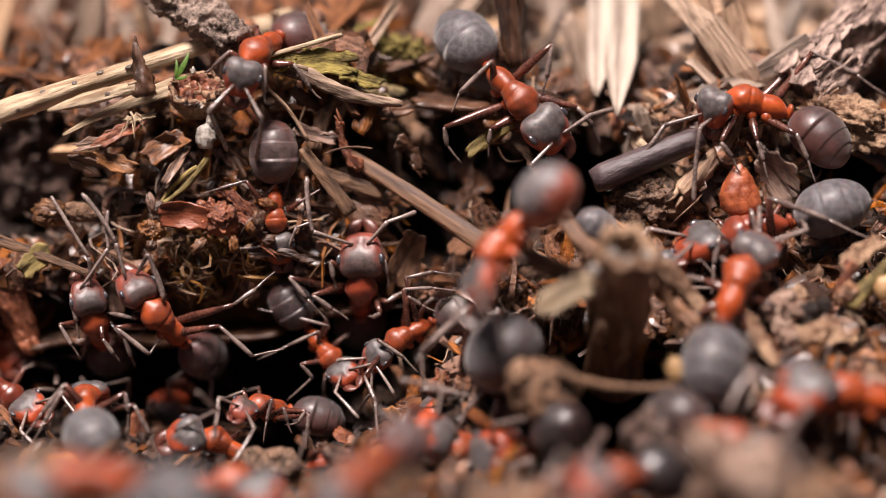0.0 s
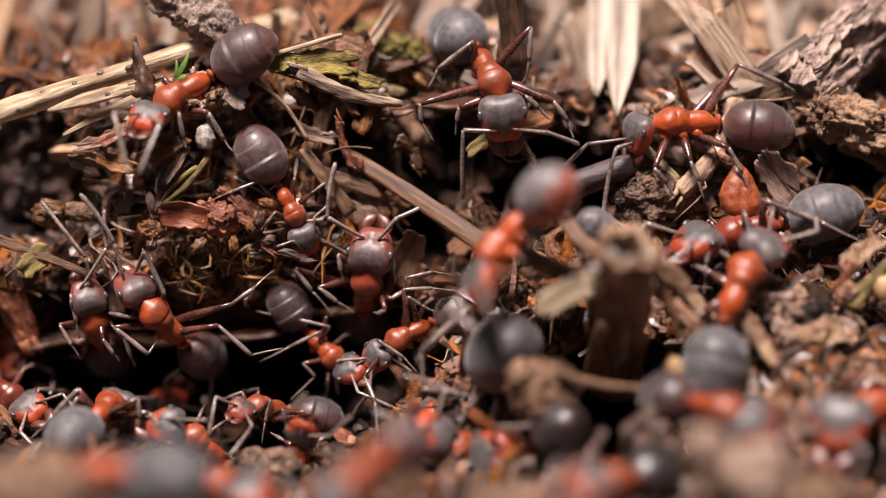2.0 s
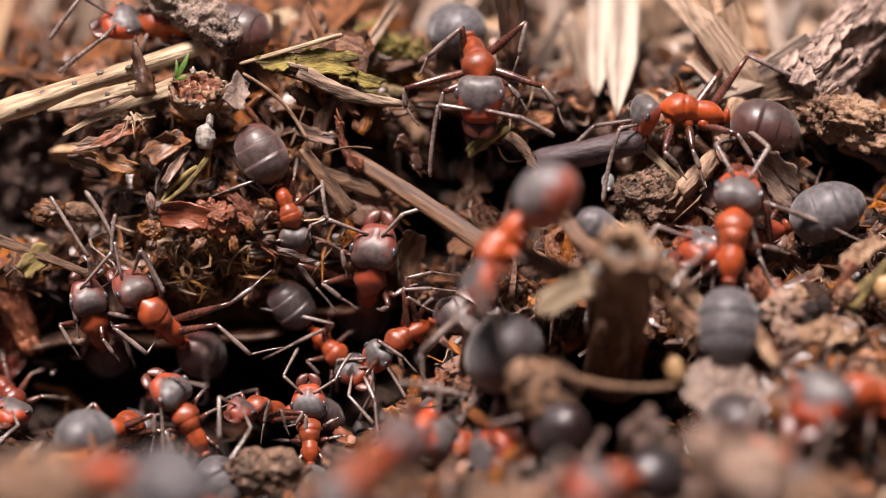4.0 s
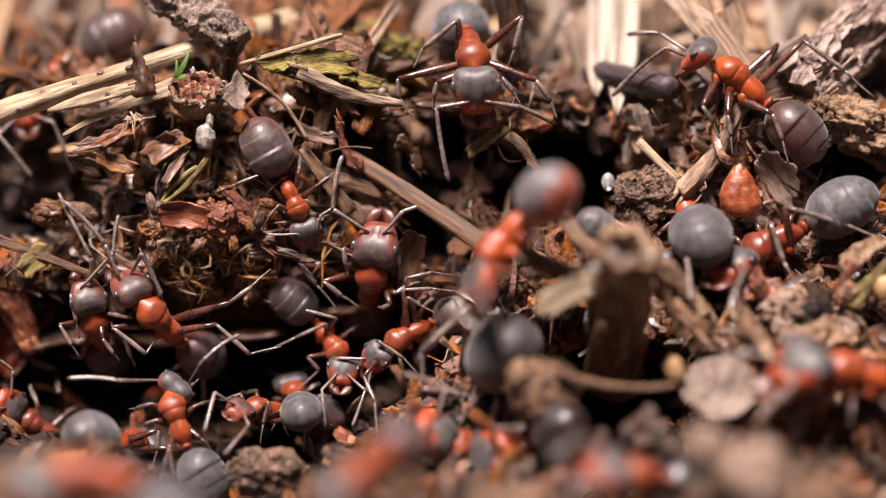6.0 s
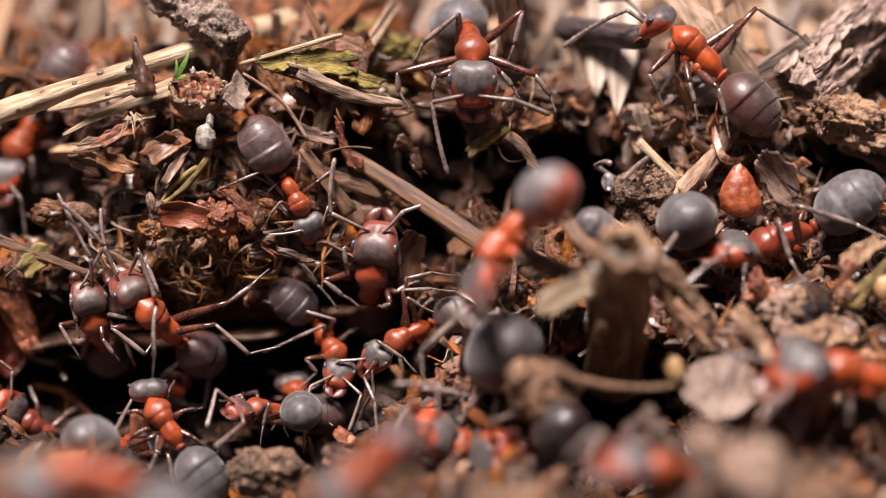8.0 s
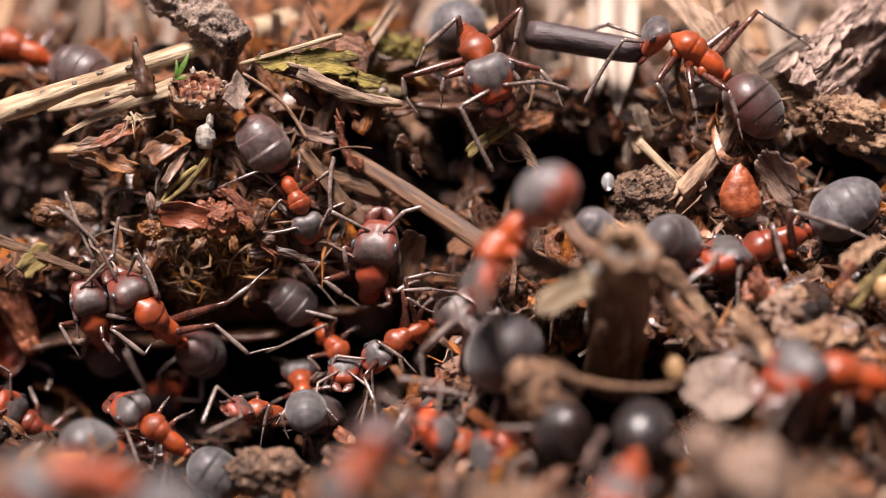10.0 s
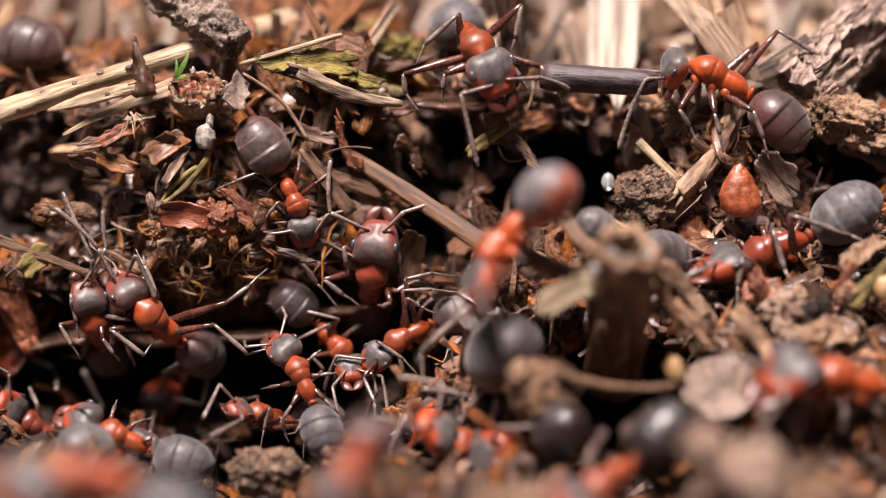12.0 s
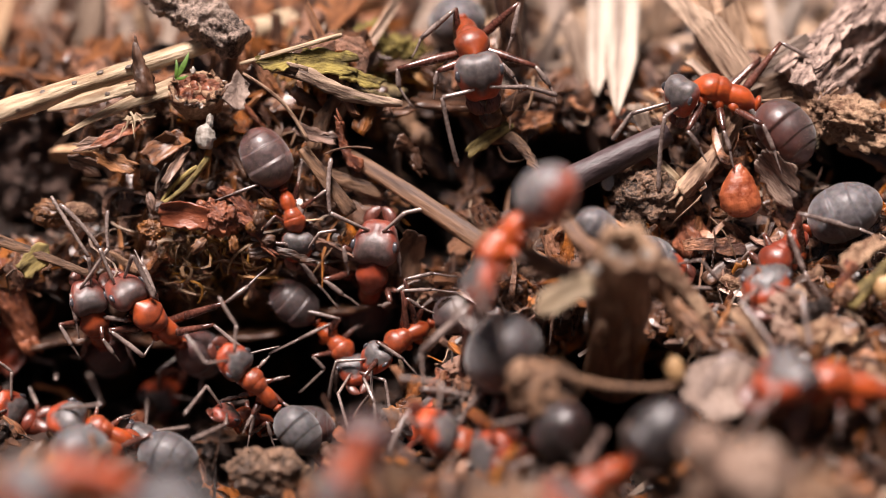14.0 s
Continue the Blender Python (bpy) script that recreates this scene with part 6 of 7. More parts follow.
near_ant = ant("red wood ant on the crumbly rim, abdomen painted with grey sheen", 1.1, (0, (-13.11, -7.95, 15.38), (-11.34, -7.35, 15.00), (-8.93, -7.94, 15.52)), (0, 0.6, 1), 19, False, reach=0.55, grey=True)
bystander_ant = ant("red wood ant with grey head on the near slope", 1.14, (0, (12.98, -4.93, 6.64), (14.65, -5.16, 6.00), (17.19, -5.54, 6.27)), (0, 0.9, 0.6), 20, False, reach=0.65, skull=1.05, nod=38)
newcomer_ant = ant("red wood ant with dark abdomen walking over the rim", 0.95, (8.2, (6.11, -7.19, 11.16), (7.68, -7.47, 10.00), (9.36, -8.05, 7.71)), (0, 0.6, 1), 21, False, reach=0.55, belly=BLACKGASTER)
lowly_ant = ant("red wood ant with dark abdomen below the hollow", 0.71, (0, (-4.41, -8.23, 2.21), (-4.33, -9.30, 1.80), (-4.20, -10.70, 2.31)), (0, 0.5, 1), 22, False, reach=0.75, grey=True)
sunken_ant = ant("red wood ant half hidden among others", 0.9, (0, (-0.18, -6.68, 3.91), (0.94, -7.15, 3.00), (2.19, -6.79, 2.14)), (0, 0.5, 1), 23, False, reach=0.7)
hidden_ant = ant("dark wood ant with abdomen curled under a husk", 1, (0, (1.70, -7.50, 3.60), (2.50, -7.36, 3.60), (4.00, -6.75, 4.50)), (0, 0.3, 1), 24, False, reach=0.5, belly=BLACKGASTER)
tucked_ant = ant("red wood ant tucked behind the stem, abdomen painted with grey sheen", 0.66, (0, (8.0, -0.55, 1.5), (7.1, -0.12, 1.60), (5.95, 0.5, 1.97)), (0, 0.3, 1), 25, False, reach=0.7, grey=True)
lurker_ant = ant("red wood ant with grey head beside the hollow", 0.76, (0, (-15.58, -5.85, -0.19), (-16.52, -5.28, -0.80), (-17.95, -4.24, -1.13)), (0, 0.5, 1), 26, False, chest=SHADEDTHORAX)
deep_ant = ant("red wood ant deep in the hollow, thorax coloured as in shade", 0.85, (0, (-10.72, -5.41, -3.42), (-10.56, -6.52, -4.00), (-9.94, -7.86, -4.38)), (0, 0.5, 1), 27, False, chest=SHADEDTHORAX)
passer_ant = ant("red wood ant crossing the rim, abdomen painted with grey sheen", 1, (0, (-6.52, -8.37, 8.02), (-7.82, -8.18, 7.50), (-9.63, -8.75, 8.11)), (0, 0.6, 1), 28, False, reach=0.55, grey=True)
wanderer_ant = ant("red wood ant with dark abdomen crawling past a clod", 0.9, (2.4, (10.75, -5.93, 9.01), (9.49, -5.41, 8.00), (8.13, -5.32, 5.89)), (0, 0.6, 1), 29, False, reach=0.6)

# ---- the twig that an ant hauls ----
hauled = stick("hauled_twig", "dark purplish smooth twig held by an ant", "twig", (0, 0, 0), (4.4, 0, 0), 0.47, 0.54, DARKTWIG, seed=71, wobble=0.06, n=10, ridge=0.05)


def haul(rows):
    """Key the hauled twig through rows of (seconds, held end, far end)."""
    walk(hauled, [(t, between(a, b, (0, 0.2, 1))) for t, a, b in rows])


def motions():
    go(climber_ant, [(0, (-7.32, 6.36, 1.41), (-6.68, 7.45, 0.60), (-5.54, 7.89, -1.73)),
                (0.5, (-7.35, 6.46, 1.46), (-6.78, 7.43, 0.60), (-5.58, 7.93, -1.69)),
                (1, (-8.31, 7.10, 1.21), (-7.16, 7.77, 0.60), (-5.68, 7.94, -0.27)),
                (1.5, (-9.80, 6.08, 1.49), (-8.61, 6.96, 0.80), (-6.70, 7.58, 0.28)),
                (2, (-10.71, 4.90, 1.54), (-9.66, 5.77, 0.80), (-7.29, 7.23, 0.80)),
                (2.5, (-11.24, 5.59, 1.46), (-9.91, 6.29, 0.80), (-7.50, 7.44, 0.80)),
                (3, (-10.41, 7.70, 0.98), (-8.84, 7.66, 0.60), (-6.85, 7.35, 1.14)),
                (5.3, (-15.57, 7.52, -3.20), (-13.87, 8.06, -3.40), (-11.04, 8.58, -3.40)),
                (6, (-15.89, 5.65, -3.08), (-15.06, 6.64, -3.40), (-12.96, 8.03, -3.59)),
                (6.5, (-16.65, 4.14, -3.15), (-15.71, 5.45, -3.40), (-14.11, 7.31, -3.62)),
                (7, (-16.66, 2.95, -3.09), (-16.04, 4.14, -3.40), (-14.50, 6.79, -3.40)),
                (8, (-16.64, 3.05, -3.11), (-16.04, 4.36, -3.40), (-14.58, 6.79, -3.40)),
                (9.2, (-18.26, 6.29, -3.00), (-16.96, 6.29, -3.00), (-14.96, 6.93, -2.65)),
                (10.3, (-17.22, 8.48, -3.32), (-15.98, 8.03, -3.00), (-14.48, 7.22, -2.58)),
                (11, (-17.22, 9.13, -3.33), (-16.13, 8.50, -3.00), (-14.61, 7.65, -2.58)),
                (11.5, (-18.51, 9.56, -3.27), (-17.17, 8.67, -3.00), (-15.36, 7.35, -2.69)),
                (12.5, (-20.36, 10.49, -3.94), (-19.02, 9.38, -3.70), (-17.21, 8.70, -3.31)),
                (14, (-22.76, 11.68, -4.97), (-21.38, 10.78, -4.70), (-19.57, 9.87, -4.33))], stride=14, spans=((0, 3.2), (3.4, 7.0), (8.2, 10.3), (11, 14)))
    go(watcher_ant, [(0, (3.94, 4.32, 0.50), (2.54, 5.90, 0.30), (1.15, 7.45, -0.85)),
                (0.5, (3.58, 4.31, 0.75), (2.44, 5.90, 0.30), (0.89, 7.65, -0.67)),
                (1, (2.78, 4.44, 0.96), (2.12, 6.03, 0.30), (0.81, 7.73, -1.01)),
                (1.5, (2.28, 4.58, 0.83), (1.78, 6.40, 0.30), (0.77, 7.71, -1.56)),
                (2, (2.17, 4.79, 0.76), (1.70, 6.58, 0.20), (0.73, 7.89, -1.67)),
                (2.5, (1.48, 5.03, 0.87), (1.43, 6.79, 0.10), (0.64, 8.01, -1.87)),
                (3, (1.34, 5.24, 0.92), (1.33, 6.94, 0.10), (0.60, 8.05, -1.92)),
                (5.5, (1.27, 5.76, 0.88), (1.07, 7.37, 0.00), (0.67, 8.32, -2.66)),
                (6.5, (1.17, 5.77, 0.78), (1.03, 7.52, 0.00), (0.67, 8.33, -2.71)),
                (7.5, (1.02, 5.91, 0.80), (1.03, 7.64, 0.00), (0.60, 8.43, -2.70)),
                (11, (1.96, 6.28, 1.01), (1.12, 7.68, 0.00), (0.60, 8.39, -2.70)),
                (12.5, (1.75, 6.28, 0.95), (1.07, 7.85, 0.00), (0.60, 8.39, -2.74)),
                (13, (1.55, 6.08, 0.77), (1.03, 7.89, 0.00), (0.58, 8.44, -2.74)),
                (14, (1.38, 6.09, 0.69), (0.97, 7.89, 0.00), (0.56, 8.44, -2.75))], stride=6, spans=((0, 2.6),))
    go(hauler_ant, [(0, (10.00, 4.83, 0.70), (11.68, 5.44, 0.20), (13.96, 4.00, 0.47)),
                (0.5, (9.06, 4.58, 0.69), (10.74, 5.27, 0.20), (13.47, 4.01, 0.20)),
                (1, (7.76, 4.52, 0.65), (9.58, 4.94, 0.20), (12.63, 4.18, 0.20)),
                (1.5, (7.16, 4.04, 0.58), (8.99, 4.73, 0.20), (12.04, 4.43, 0.20)),
                (3.2, (7.16, 4.04, 0.58), (8.99, 4.73, 0.20), (12.04, 4.43, 0.20)),
                (5.5, (9.39, 6.80, 0.04), (10.74, 6.28, 0.20), (13.05, 4.06, 0.20)),
                (6, (9.59, 7.07, 0.07), (11.10, 6.26, 0.20), (13.37, 4.10, 0.20)),
                (6.5, (9.61, 7.61, -0.10), (10.80, 6.64, 0.20), (12.78, 4.39, 0.20)),
                (7, (9.08, 7.99, -0.12), (10.21, 7.08, 0.20), (12.21, 4.81, 0.20)),
                (7.5, (8.77, 8.24, -0.12), (9.90, 7.38, 0.20), (11.89, 5.17, 0.20)),
                (8, (8.09, 8.28, -0.07), (9.48, 7.38, 0.20), (11.38, 5.33, 0.32)),
                (10.3, (7.90, 7.63, 0.20), (9.58, 7.17, 0.20), (11.58, 5.11, 0.20)),
                (10.5, (8.07, 7.50, 0.20), (9.75, 7.06, 0.20), (11.73, 4.98, 0.20)),
                (11, (8.36, 6.58, 0.20), (10.04, 6.49, 0.20), (12.25, 4.60, 0.20)),
                (11.5, (8.53, 6.54, 0.20), (10.17, 6.41, 0.20), (12.48, 4.56, 0.20)),
                (12.5, (8.81, 6.43, 0.20), (10.53, 6.37, 0.20), (12.88, 4.27, 0.20)),
                (12.8, (9.17, 5.57, 0.64), (10.74, 5.91, 0.20), (13.05, 4.22, 0.20)),
                (13, (9.38, 5.15, 0.65), (10.89, 5.61, 0.20), (13.15, 4.17, 0.60)),
                (13.4, (8.82, 5.15, 0.53), (10.59, 5.78, 0.20), (12.81, 4.17, 0.49)),
                (14, (8.76, 5.22, 0.55), (10.49, 5.82, 0.20), (12.71, 4.17, 0.39))], stride=7, spans=((0, 1.2), (3.2, 6.5), (7.0, 8.2), (12.6, 13.2)))
    go(digger_ant, [(0, (-6.09, 0.02, -0.07), (-6.23, 1.39, 0.00), (-6.29, 3.49, 0.00)),
                (0.7, (-5.56, 0.23, -0.10), (-5.98, 1.49, 0.00), (-6.61, 3.56, 0.00)),
                (1.5, (-5.04, 0.48, -0.12), (-5.66, 1.60, 0.00), (-6.78, 3.56, 0.00)),
                (3, (-5.57, 0.34, -0.16), (-5.81, 1.49, 0.00), (-6.82, 3.49, 0.00)),
                (5.5, (-5.36, 0.76, -0.19), (-5.66, 1.75, 0.00), (-6.61, 3.71, 0.00)),
                (6.5, (-5.04, 0.86, -0.17), (-5.52, 1.87, 0.00), (-6.61, 3.77, 0.00)),
                (8, (-5.04, 0.97, -0.18), (-5.52, 1.96, 0.00), (-6.65, 3.85, 0.00)),
                (11, (-5.14, 0.86, -0.14), (-5.56, 2.02, 0.00), (-6.65, 3.77, 0.00)),
                (14, (-5.46, 0.23, -0.16), (-5.66, 1.39, 0.00), (-6.61, 3.35, 0.00))])
    go(upright_ant, [(0, (-3.05, 0.08, -0.50), (-3.08, -1.80, -1.00), (-3.30, -2.80, -5.00)),
                (1.5, (-2.69, 0.23, -0.50), (-2.95, -1.65, -1.00), (-3.20, -2.70, -5.00)),
                (5.5, (-2.45, 0.49, -0.50), (-2.75, -1.40, -1.00), (-3.05, -2.45, -5.00)),
                (14, (-2.45, 0.61, -0.50), (-2.72, -1.32, -1.00), (-3.05, -2.45, -5.00))])
    go(guard_ant, [(0, (-11.65, -1.03, 0.10), (-10.35, -2.76, 0.10), (-8.85, -4.15, -2.40)),
                (6.5, (-11.82, -1.14, 0.10), (-10.50, -2.71, 0.10), (-8.85, -4.15, -2.40)),
                (14, (-12.03, -1.28, 0.10), (-10.60, -2.76, 0.10), (-8.85, -4.15, -2.40))])
    go(follower_ant, [(0, (-13.24, -1.77, 0.03), (-12.95, -3.05, -0.60), (-12.80, -4.10, -3.90)),
                (14, (-13.24, -1.77, 0.03), (-12.95, -3.05, -0.60), (-12.80, -4.10, -3.90))])
    go(edge_ant, [(0, (-16.78, -3.94, -3.52), (-17.62, -2.60, -4.20), (-18.45, 0.02, -4.20)),
                (14, (-16.82, -3.78, -3.53), (-17.66, -2.43, -4.20), (-18.45, 0.24, -4.20))])
    go(burrower_ant, [(0, (-3.83, -4.53, -0.54), (-4.50, -3.76, -1.00), (-5.78, -2.00, -1.00)),
                (3, (-3.47, -4.42, -0.58), (-4.40, -3.76, -1.00), (-5.82, -2.00, -1.00)),
                (5.5, (-3.74, -4.42, -0.55), (-4.23, -3.48, -1.00), (-5.86, -1.85, -1.00)),
                (8, (-3.94, -4.53, -0.55), (-4.29, -3.55, -1.00), (-5.86, -1.85, -1.00)),
                (11, (-3.62, -4.32, -0.53), (-4.16, -3.48, -1.00), (-5.86, -1.89, -1.00)),
                (14, (-3.43, -4.42, -0.59), (-4.08, -3.48, -1.00), (-5.78, -1.93, -1.00))])
    go(greeter_ant, [(0, (-2.58, -4.20, -0.30), (-1.31, -3.19, -0.30), (0.34, -2.52, -0.75)),
                (14, (-2.57, -4.19, -0.12), (-1.35, -3.25, -0.30), (0.34, -2.52, -0.70))])
    go(sleeper_ant, [(0, (-0.34, -6.22, 0.70), (0.88, -5.22, 0.70), (2.14, -3.65, 4.71)),
                (14, (-0.34, -6.22, 0.70), (0.88, -5.22, 0.70), (2.14, -3.65, 4.71))])
    go(lookout_ant, [(0, (1.42, -1.01, 6.10), (2.15, 0.31, 5.60), (3.39, 1.61, 6.29)),
                (14, (1.42, -1.01, 6.10), (2.15, 0.31, 5.60), (3.39, 1.61, 6.29))], sway=4)
    go(crosser_ant, [(0, (11.19, -0.22, 3.29), (10.49, -1.40, 4.20), (9.80, -3.19, 5.09)),
                (1.5, (11.59, -0.18, 3.35), (10.61, -1.36, 4.20), (9.68, -3.64, 4.84)),
                (3, (11.06, 0.43, 3.15), (10.57, -0.99, 4.00), (10.16, -3.41, 4.64)),
                (4.2, (10.65, 2.08, 2.18), (10.48, 0.43, 2.80), (10.33, -1.82, 3.36)),
                (5.3, (10.12, 3.16, 0.77), (10.48, 1.58, 1.40), (10.66, -0.81, 2.08)),
                (6, (8.72, 2.49, -2.20), (8.93, 1.84, -0.50), (9.49, 0.33, 2.48)),
                (6.5, (7.79, 2.36, -1.19), (8.59, 1.61, -0.60), (9.55, 0.89, 1.75)),
                (8, (7.38, 1.94, -1.42), (8.08, 1.40, -0.80), (8.87, 1.02, 1.67)),
                (10.3, (7.38, -0.83, -1.45), (7.97, -0.61, -0.80), (8.69, -0.23, 0.87)),
                (14, (6.97, -1.05, -1.66), (7.46, -0.83, -1.00), (8.27, -0.61, 0.39))], stride=10, spans=((0, 3.2), (3.2, 7.5), (8.2, 10)))
    go(resident_ant, [(0, (9.47, 0.19, 1.51), (11.47, 0.75, 1.20), (14.60, 1.58, 1.20)),
                (3, (9.44, 0.23, 1.85), (11.16, 0.65, 1.20), (14.45, 1.44, 1.20)),
                (5.5, (10.47, -0.29, 1.93), (11.99, 0.33, 1.20), (14.53, 1.52, 1.20)),
                (6.5, (10.88, -0.60, 1.97), (12.20, 0.23, 1.20), (14.81, 1.52, 1.20)),
                (7.5, (10.48, 0.02, 1.79), (12.31, 0.33, 1.20), (15.16, 1.85, 1.20)),
                (8.2, (10.68, 0.02, 1.83), (12.45, 0.40, 1.20), (15.16, 1.94, 1.20)),
                (11, (10.18, -0.39, 1.66), (12.10, 0.12, 1.20), (14.70, 1.27, 1.20)),
                (12, (10.29, -0.50, 1.60), (12.24, 0.06, 1.20), (14.64, 1.23, 1.36)),
                (12.5, (11.08, -0.91, 1.96), (12.62, 0.02, 1.20), (14.50, 1.11, 0.84)),
                (13, (11.48, -1.26, 2.47), (12.62, -0.23, 1.20), (14.46, 1.11, 0.69)),
                (14, (11.94, -1.42, 2.63), (12.62, -0.08, 1.20), (14.26, 1.03, 0.59))], stride=5, spans=((5.5, 8.2), (11.5, 14)))
    go(runner_ant, [(0, (-9.30, -6.92, 1.81), (-7.97, -7.25, 1.50), (-6.50, -8.47, 1.85)),
                (1.5, (-10.02, -6.81, 1.79), (-8.70, -7.29, 1.50), (-7.13, -8.68, 1.73)),
                (3, (-9.60, -5.98, 1.89), (-8.91, -6.87, 1.50), (-7.75, -8.69, 1.68)),
                (5.5, (-10.09, -5.40, 1.08), (-9.74, -6.31, 1.50), (-8.78, -8.27, 1.75)),
                (6.5, (-10.03, -5.30, 1.07), (-9.84, -6.21, 1.50), (-8.90, -8.17, 1.65)),
                (8, (-10.80, -5.50, 1.09), (-10.22, -6.38, 1.50), (-8.99, -8.06, 1.75)),
                (10.5, (-11.73, -6.09, 1.71), (-10.25, -6.87, 1.60), (-8.28, -8.11, 1.60)),
                (11, (-12.40, -6.30, 1.80), (-10.91, -6.78, 1.60), (-8.80, -7.90, 1.60)),
                (11.5, (-13.05, -6.31, 1.60), (-11.45, -7.03, 1.60), (-9.11, -7.90, 1.60)),
                (12.5, (-13.38, -6.19, 1.80), (-11.95, -6.83, 1.60), (-9.86, -7.54, 1.73)),
                (14, (-13.64, -6.29, 1.87), (-12.28, -6.78, 1.60), (-10.23, -7.54, 1.76))], stride=10, spans=((0, 3.2), (3.2, 7.5), (8, 11), (11.5, 12.6)))
    go(settler_ant, [(0, (-13.03, -5.48, -0.80), (-13.18, -5.73, 1.20), (-12.60, -6.80, 3.70)),
                (1.5, (-12.36, -5.74, -0.80), (-12.66, -5.89, 1.20), (-13.28, -6.74, 3.60)),
                (3, (-11.72, -6.13, -1.00), (-12.12, -6.13, 1.00), (-13.05, -6.70, 3.30)),
                (5.5, (-11.1, -7.3, -1.6), (-11.75, -7.2, 0.20), (-12.92, -6.74, 3.0)),
                (8, (-11.0, -7.5, -1.4), (-11.75, -7.4, 0.40), (-12.89, -6.89, 3.2)),
                (14, (-11.1, -6.9, -0.6), (-11.9, -7.3, 1.2), (-13.04, -7.27, 3.6))])
    go(peeper_ant, [(0, (-7.34, -5.99, 1.00), (-6.51, -5.87, 0.00), (-5.06, -6.23, -0.67)),
                (6.5, (-7.49, -5.99, 0.98), (-6.61, -5.98, 0.00), (-5.06, -6.22, -0.62)),
                (12.5, (-7.49, -5.99, 0.94), (-6.57, -6.25, 0.00), (-5.17, -6.44, -0.71)),
                (14, (-8.02, -6.14, 0.89), (-7.03, -6.40, 0.00), (-5.37, -6.64, -0.54))])
    go(front_ant, [(0, (-3.53, -8.09, 14.81), (-2.45, -7.15, 14.50), (-1.47, -6.52, 12.90)),
                (8, (-3.53, -8.00, 14.80), (-2.41, -7.07, 14.50), (-1.56, -6.58, 12.81)),
                (10.5, (-3.55, -8.04, 14.35), (-2.74, -7.00, 14.00), (-2.40, -6.33, 8.83)),
                (14, (-3.65, -8.04, 14.37), (-2.97, -6.97, 14.00), (-2.59, -6.33, 8.82))])
    go(near_ant, [(0, (-13.11, -7.95, 15.38), (-11.34, -7.35, 15.00), (-8.93, -7.94, 15.52)),
                (3, (-13.24, -8.03, 14.43), (-11.65, -7.33, 14.00), (-9.08, -7.25, 15.02)),
                (5.5, (-13.11, -7.95, 15.38), (-11.34, -7.35, 15.00), (-9.11, -8.30, 15.54)),
                (14, (-13.10, -7.76, 15.44), (-11.44, -7.35, 15.00), (-8.94, -8.31, 15.42))])
    go(bystander_ant, [(0, (12.98, -4.93, 6.64), (14.65, -5.16, 6.00), (17.19, -5.54, 6.27)),
                (1.5, (14.16, -5.91, 6.69), (15.64, -5.55, 6.00), (17.97, -5.53, 6.34)),
                (3, (13.96, -5.87, 6.69), (15.49, -5.59, 6.00), (17.98, -5.54, 6.29)),
                (5.3, (12.98, -4.14, 6.59), (14.75, -4.40, 6.00), (17.19, -4.94, 6.29)),
                (7.5, (12.78, -4.14, 6.59), (14.55, -4.36, 6.00), (17.20, -4.95, 6.21)),
                (14, (12.35, -4.53, 6.57), (14.15, -4.76, 6.00), (17.03, -5.15, 6.08))], stride=8, spans=((0, 3), (3.2, 5.3)))
    go(newcomer_ant, [(0, (5.01, -7.71, 11.56), (6.16, -7.68, 10.00), (7.48, -7.73, 7.49)),
                (3, (4.82, -7.80, 11.58), (5.95, -7.83, 10.00), (7.20, -7.83, 7.47)),
                (5.5, (5.34, -7.68, 11.43), (6.66, -7.71, 10.00), (8.08, -8.06, 7.54)),
                (6.5, (5.65, -7.22, 11.28), (7.08, -7.68, 10.00), (8.74, -8.21, 7.69)),
                (8.2, (6.11, -7.19, 11.16), (7.68, -7.47, 10.00), (9.36, -8.05, 7.71)),
                (9.3, (5.73, -7.79, 10.52), (6.88, -7.48, 9.00), (8.04, -6.81, 6.56)),
                (10.5, (5.91, -8.35, 10.67), (6.23, -7.60, 9.00), (6.62, -6.19, 6.73)),
                (11.2, (5.25, -8.45, 10.59), (5.90, -7.71, 9.00), (6.77, -5.84, 7.23)),
                (12, (4.41, -8.47, 10.34), (5.63, -7.91, 9.00), (7.68, -6.26, 8.15)),
                (14, (4.12, -8.37, 10.36), (5.37, -7.91, 9.00), (7.52, -6.11, 9.00))], stride=8, spans=((3.2, 8), (8.2, 12)))
    go(wanderer_ant, [(0, (10.52, -6.92, 9.38), (9.68, -6.38, 8.00), (8.39, -5.86, 5.94)),
                (0.6, (10.45, -6.16, 9.11), (9.33, -5.53, 8.00), (8.10, -5.26, 5.83)),
                (1.8, (10.54, -6.01, 9.11), (9.37, -5.49, 8.00), (8.05, -5.26, 5.88)),
                (2.4, (10.75, -5.93, 9.01), (9.49, -5.41, 8.00), (8.13, -5.32, 5.89)),
                (3.2, (10.67, -5.97, 9.06), (9.45, -5.45, 8.00), (8.09, -5.40, 5.89)),
                (3.9, (11.82, -7.66, 9.76), (10.99, -6.77, 8.60), (10.03, -5.93, 6.48)),
                (4.6, (12.16, -10.69, 10.12), (11.91, -9.45, 9.00), (11.47, -8.27, 6.87)),
                (5.1, (12.35, -13.17, 10.15), (12.20, -11.97, 9.00), (12.06, -10.63, 6.93)),
                (14, (12.35, -13.17, 10.15), (12.20, -11.97, 9.00), (12.06, -10.63, 6.93))], stride=8, spans=((0, 0.8), (3.2, 5)))
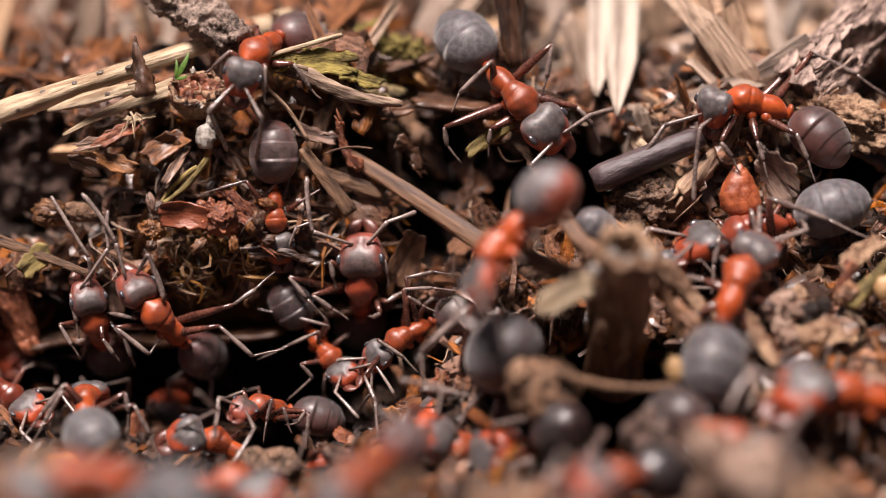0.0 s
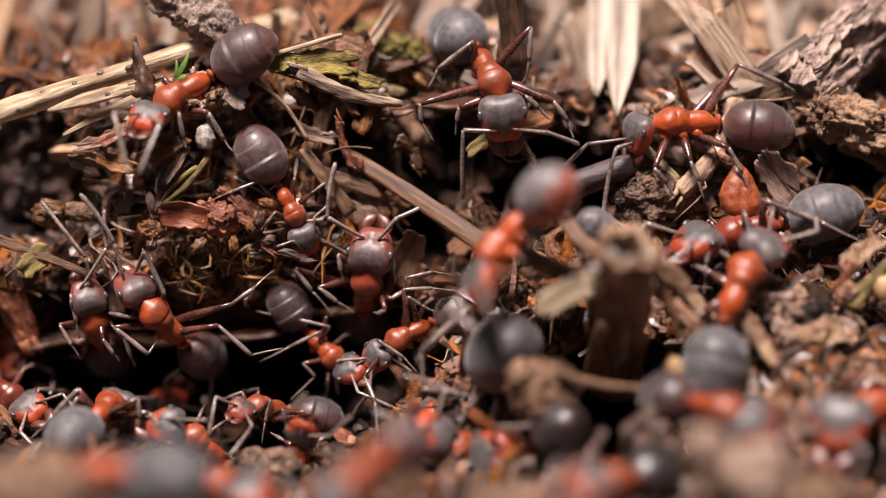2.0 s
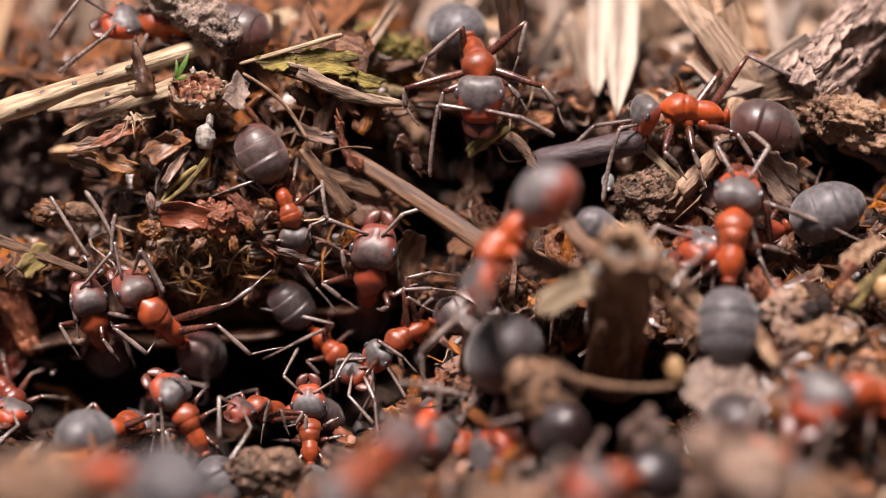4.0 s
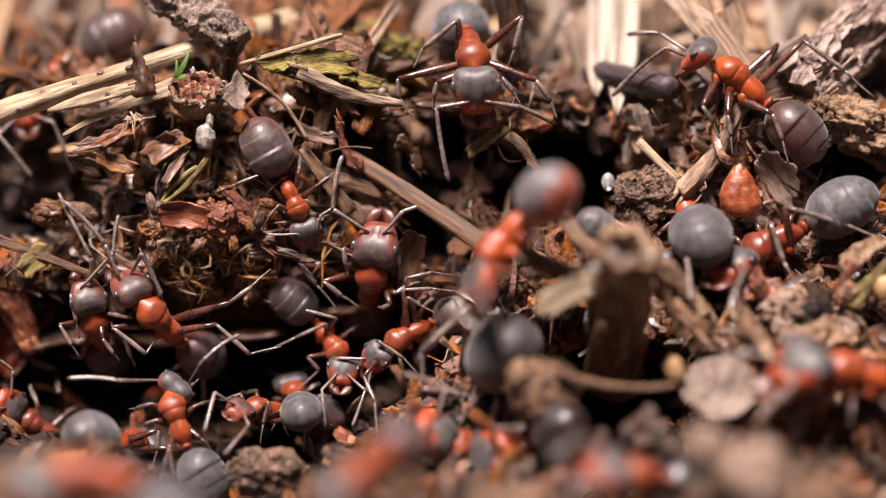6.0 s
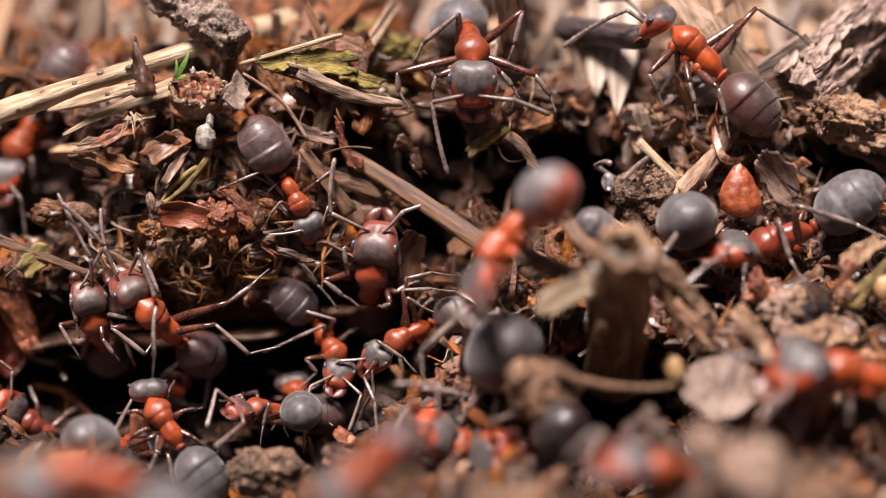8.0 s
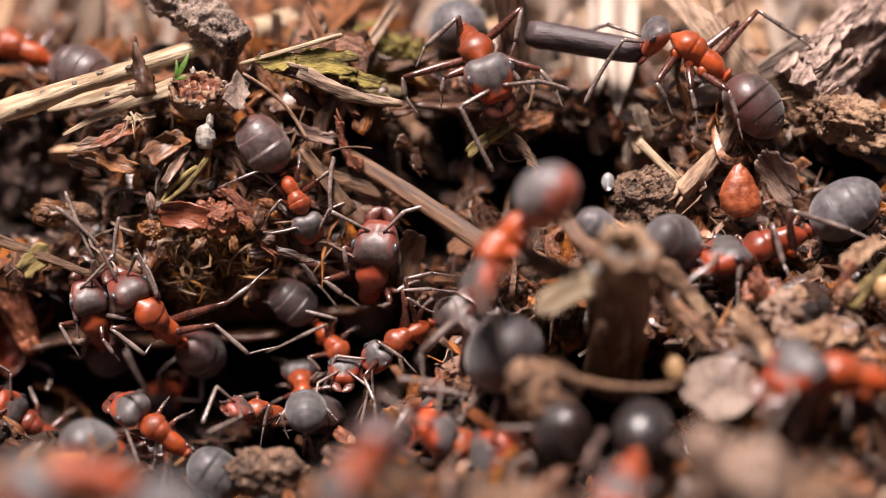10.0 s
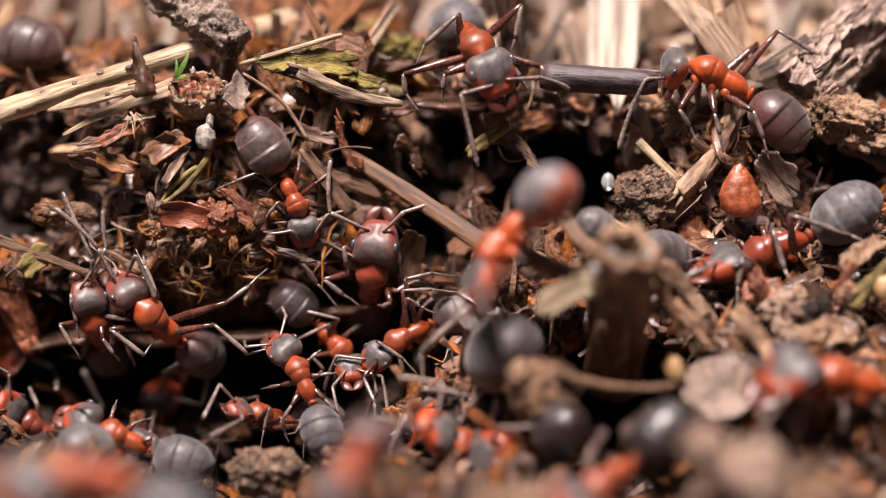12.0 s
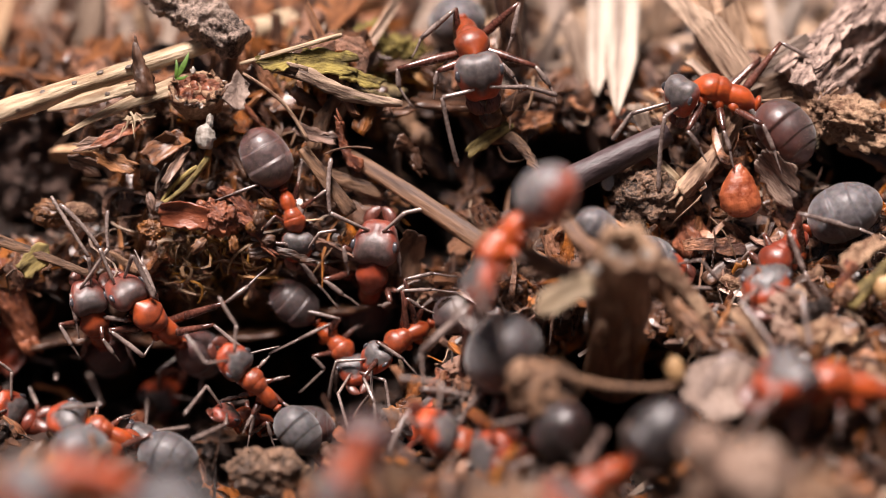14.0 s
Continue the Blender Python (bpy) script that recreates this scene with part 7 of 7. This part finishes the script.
    go(lowly_ant, [(0, (-4.41, -8.23, 2.21), (-4.33, -9.30, 1.80), (-4.20, -10.70, 2.31)),
                (1.5, (-5.34, -6.83, 2.23), (-5.47, -7.81, 1.80), (-5.24, -9.47, 2.23)),
                (3, (-4.52, -6.79, 2.20), (-4.58, -7.89, 1.80), (-4.62, -9.68, 2.19)),
                (5.5, (-5.83, -5.07, -2.80), (-5.57, -5.50, -1.00), (-5.11, -6.19, 1.70)),
                (8, (-5.79, -5.03, -2.80), (-5.52, -5.46, -1.00), (-5.15, -6.14, 1.70)),
                (11, (-5.4, -3.9, -1.2), (-5.2, -4.75, 0.2), (-4.95, -6.15, 1.70)),
                (11.8, (-5.53, -3.85, 0.56), (-5.19, -4.67, 1.00), (-4.65, -6.41, 1.63)),
                (12.5, (-6.10, -4.13, 1.63), (-5.24, -5.07, 1.40), (-4.22, -6.70, 1.96)),
                (14, (-7.51, -4.29, 1.66), (-6.73, -5.13, 1.40), (-5.18, -6.84, 1.40))], stride=8, spans=((0, 5.5), (11.5, 14)))
    go(sunken_ant, [(0, (-0.18, -6.68, 3.91), (0.94, -7.15, 3.00), (2.19, -6.79, 2.14)),
                (14, (-0.08, -6.58, 3.91), (1.04, -7.04, 3.00), (2.19, -6.79, 2.11))])
    go(hidden_ant, [(0, (1.70, -7.50, 3.60), (2.50, -7.36, 3.60), (4.00, -6.75, 4.50)),
                (14, (1.70, -7.50, 3.60), (2.50, -7.36, 3.60), (4.00, -6.75, 4.50))])
    go(tucked_ant, [(0, (8.0, -0.55, 1.5), (7.1, -0.12, 1.60), (5.95, 0.5, 1.97)),
                (14, (8.0, -0.55, 1.5), (7.1, -0.12, 1.60), (5.95, 0.5, 1.97))])
    go(lurker_ant, [(0, (-15.58, -5.85, -0.19), (-16.52, -5.28, -0.80), (-17.95, -4.24, -1.13)),
                (3.2, (-15.58, -5.85, -0.19), (-16.52, -5.28, -0.80), (-17.95, -4.24, -1.13)),
                (4.2, (-15.89, -6.09, -0.12), (-16.20, -5.49, -0.80), (-16.96, -4.46, -1.62)),
                (5.3, (-16.15, -5.93, -0.48), (-15.20, -6.70, -1.00), (-13.64, -7.40, -0.63)),
                (14, (-16.15, -6.02, -0.47), (-15.20, -6.78, -1.00), (-13.64, -7.50, -0.63))])
    go(deep_ant, [(0, (-10.62, -6.21, -3.42), (-10.66, -7.32, -4.00), (-10.04, -8.66, -4.38)),
                (14, (-10.94, -5.75, -3.39), (-10.98, -6.86, -4.00), (-10.36, -8.16, -4.36))])
    go(passer_ant, [(0, (-6.52, -8.37, 8.02), (-7.82, -8.18, 7.50), (-9.63, -8.75, 8.11)),
                (1.5, (-6.90, -8.22, 8.00), (-8.33, -8.18, 7.50), (-10.18, -8.32, 8.12)),
                (3, (-6.72, -8.77, 7.93), (-8.22, -8.12, 7.50), (-9.73, -7.58, 8.19)),
                (4.2, (-6.13, -10.14, 7.97), (-7.53, -9.59, 7.50), (-9.05, -8.56, 8.14)),
                (5.5, (-5.15, -11.11, 7.99), (-6.55, -10.77, 7.50), (-8.27, -10.12, 8.14)),
                (14, (-5.15, -11.11, 7.99), (-6.55, -10.77, 7.50), (-8.27, -10.12, 8.14))])
    haul([(0, (9.62, 4.18, 0.30), (5.36, 2.43, 0.60)), (0.5, (8.63, 3.76, 0.30), (4.33, 2.12, 0.20)), (1.0, (7.59, 3.64, 0.20), (3.50, 2.02, -0.20)),
          (1.5, (7.06, 3.17, 0.20), (3.08, 1.71, -0.40)), (3.2, (7.06, 3.17, 0.20), (3.08, 1.71, -0.40)),
          (5.3, (8.53, 5.95, 0.20), (5.18, 6.46, -2.20)), (6.0, (8.65, 5.96, 0.00), (5.85, 6.71, -2.80)), (6.5, (8.89, 7.09, -0.30), (7.55, 7.88, -4.00)),
          (7.0, (8.47, 7.73, -0.40), (7.00, 8.49, -4.00)), (7.5, (8.16, 8.01, -0.40), (6.23, 8.62, -3.80)), (8.2, (7.42, 7.80, -0.40), (4.35, 8.35, -3.00)),
          (10.3, (7.49, 7.07, 0.00), (3.19, 7.73, -0.40)), (11, (7.90, 6.20, 0.20), (3.61, 6.35, -0.20)), (12.6, (8.11, 6.12, 0.20), (3.75, 6.45, -0.20)),
          (12.8, (8.64, 4.81, 0.20), (4.55, 2.97, 0.00)), (13.0, (8.85, 4.33, 0.20), (4.64, 2.33, 0.20)), (14, (8.43, 4.33, 0.20), (4.54, 2.44, 0.20))])


motions()
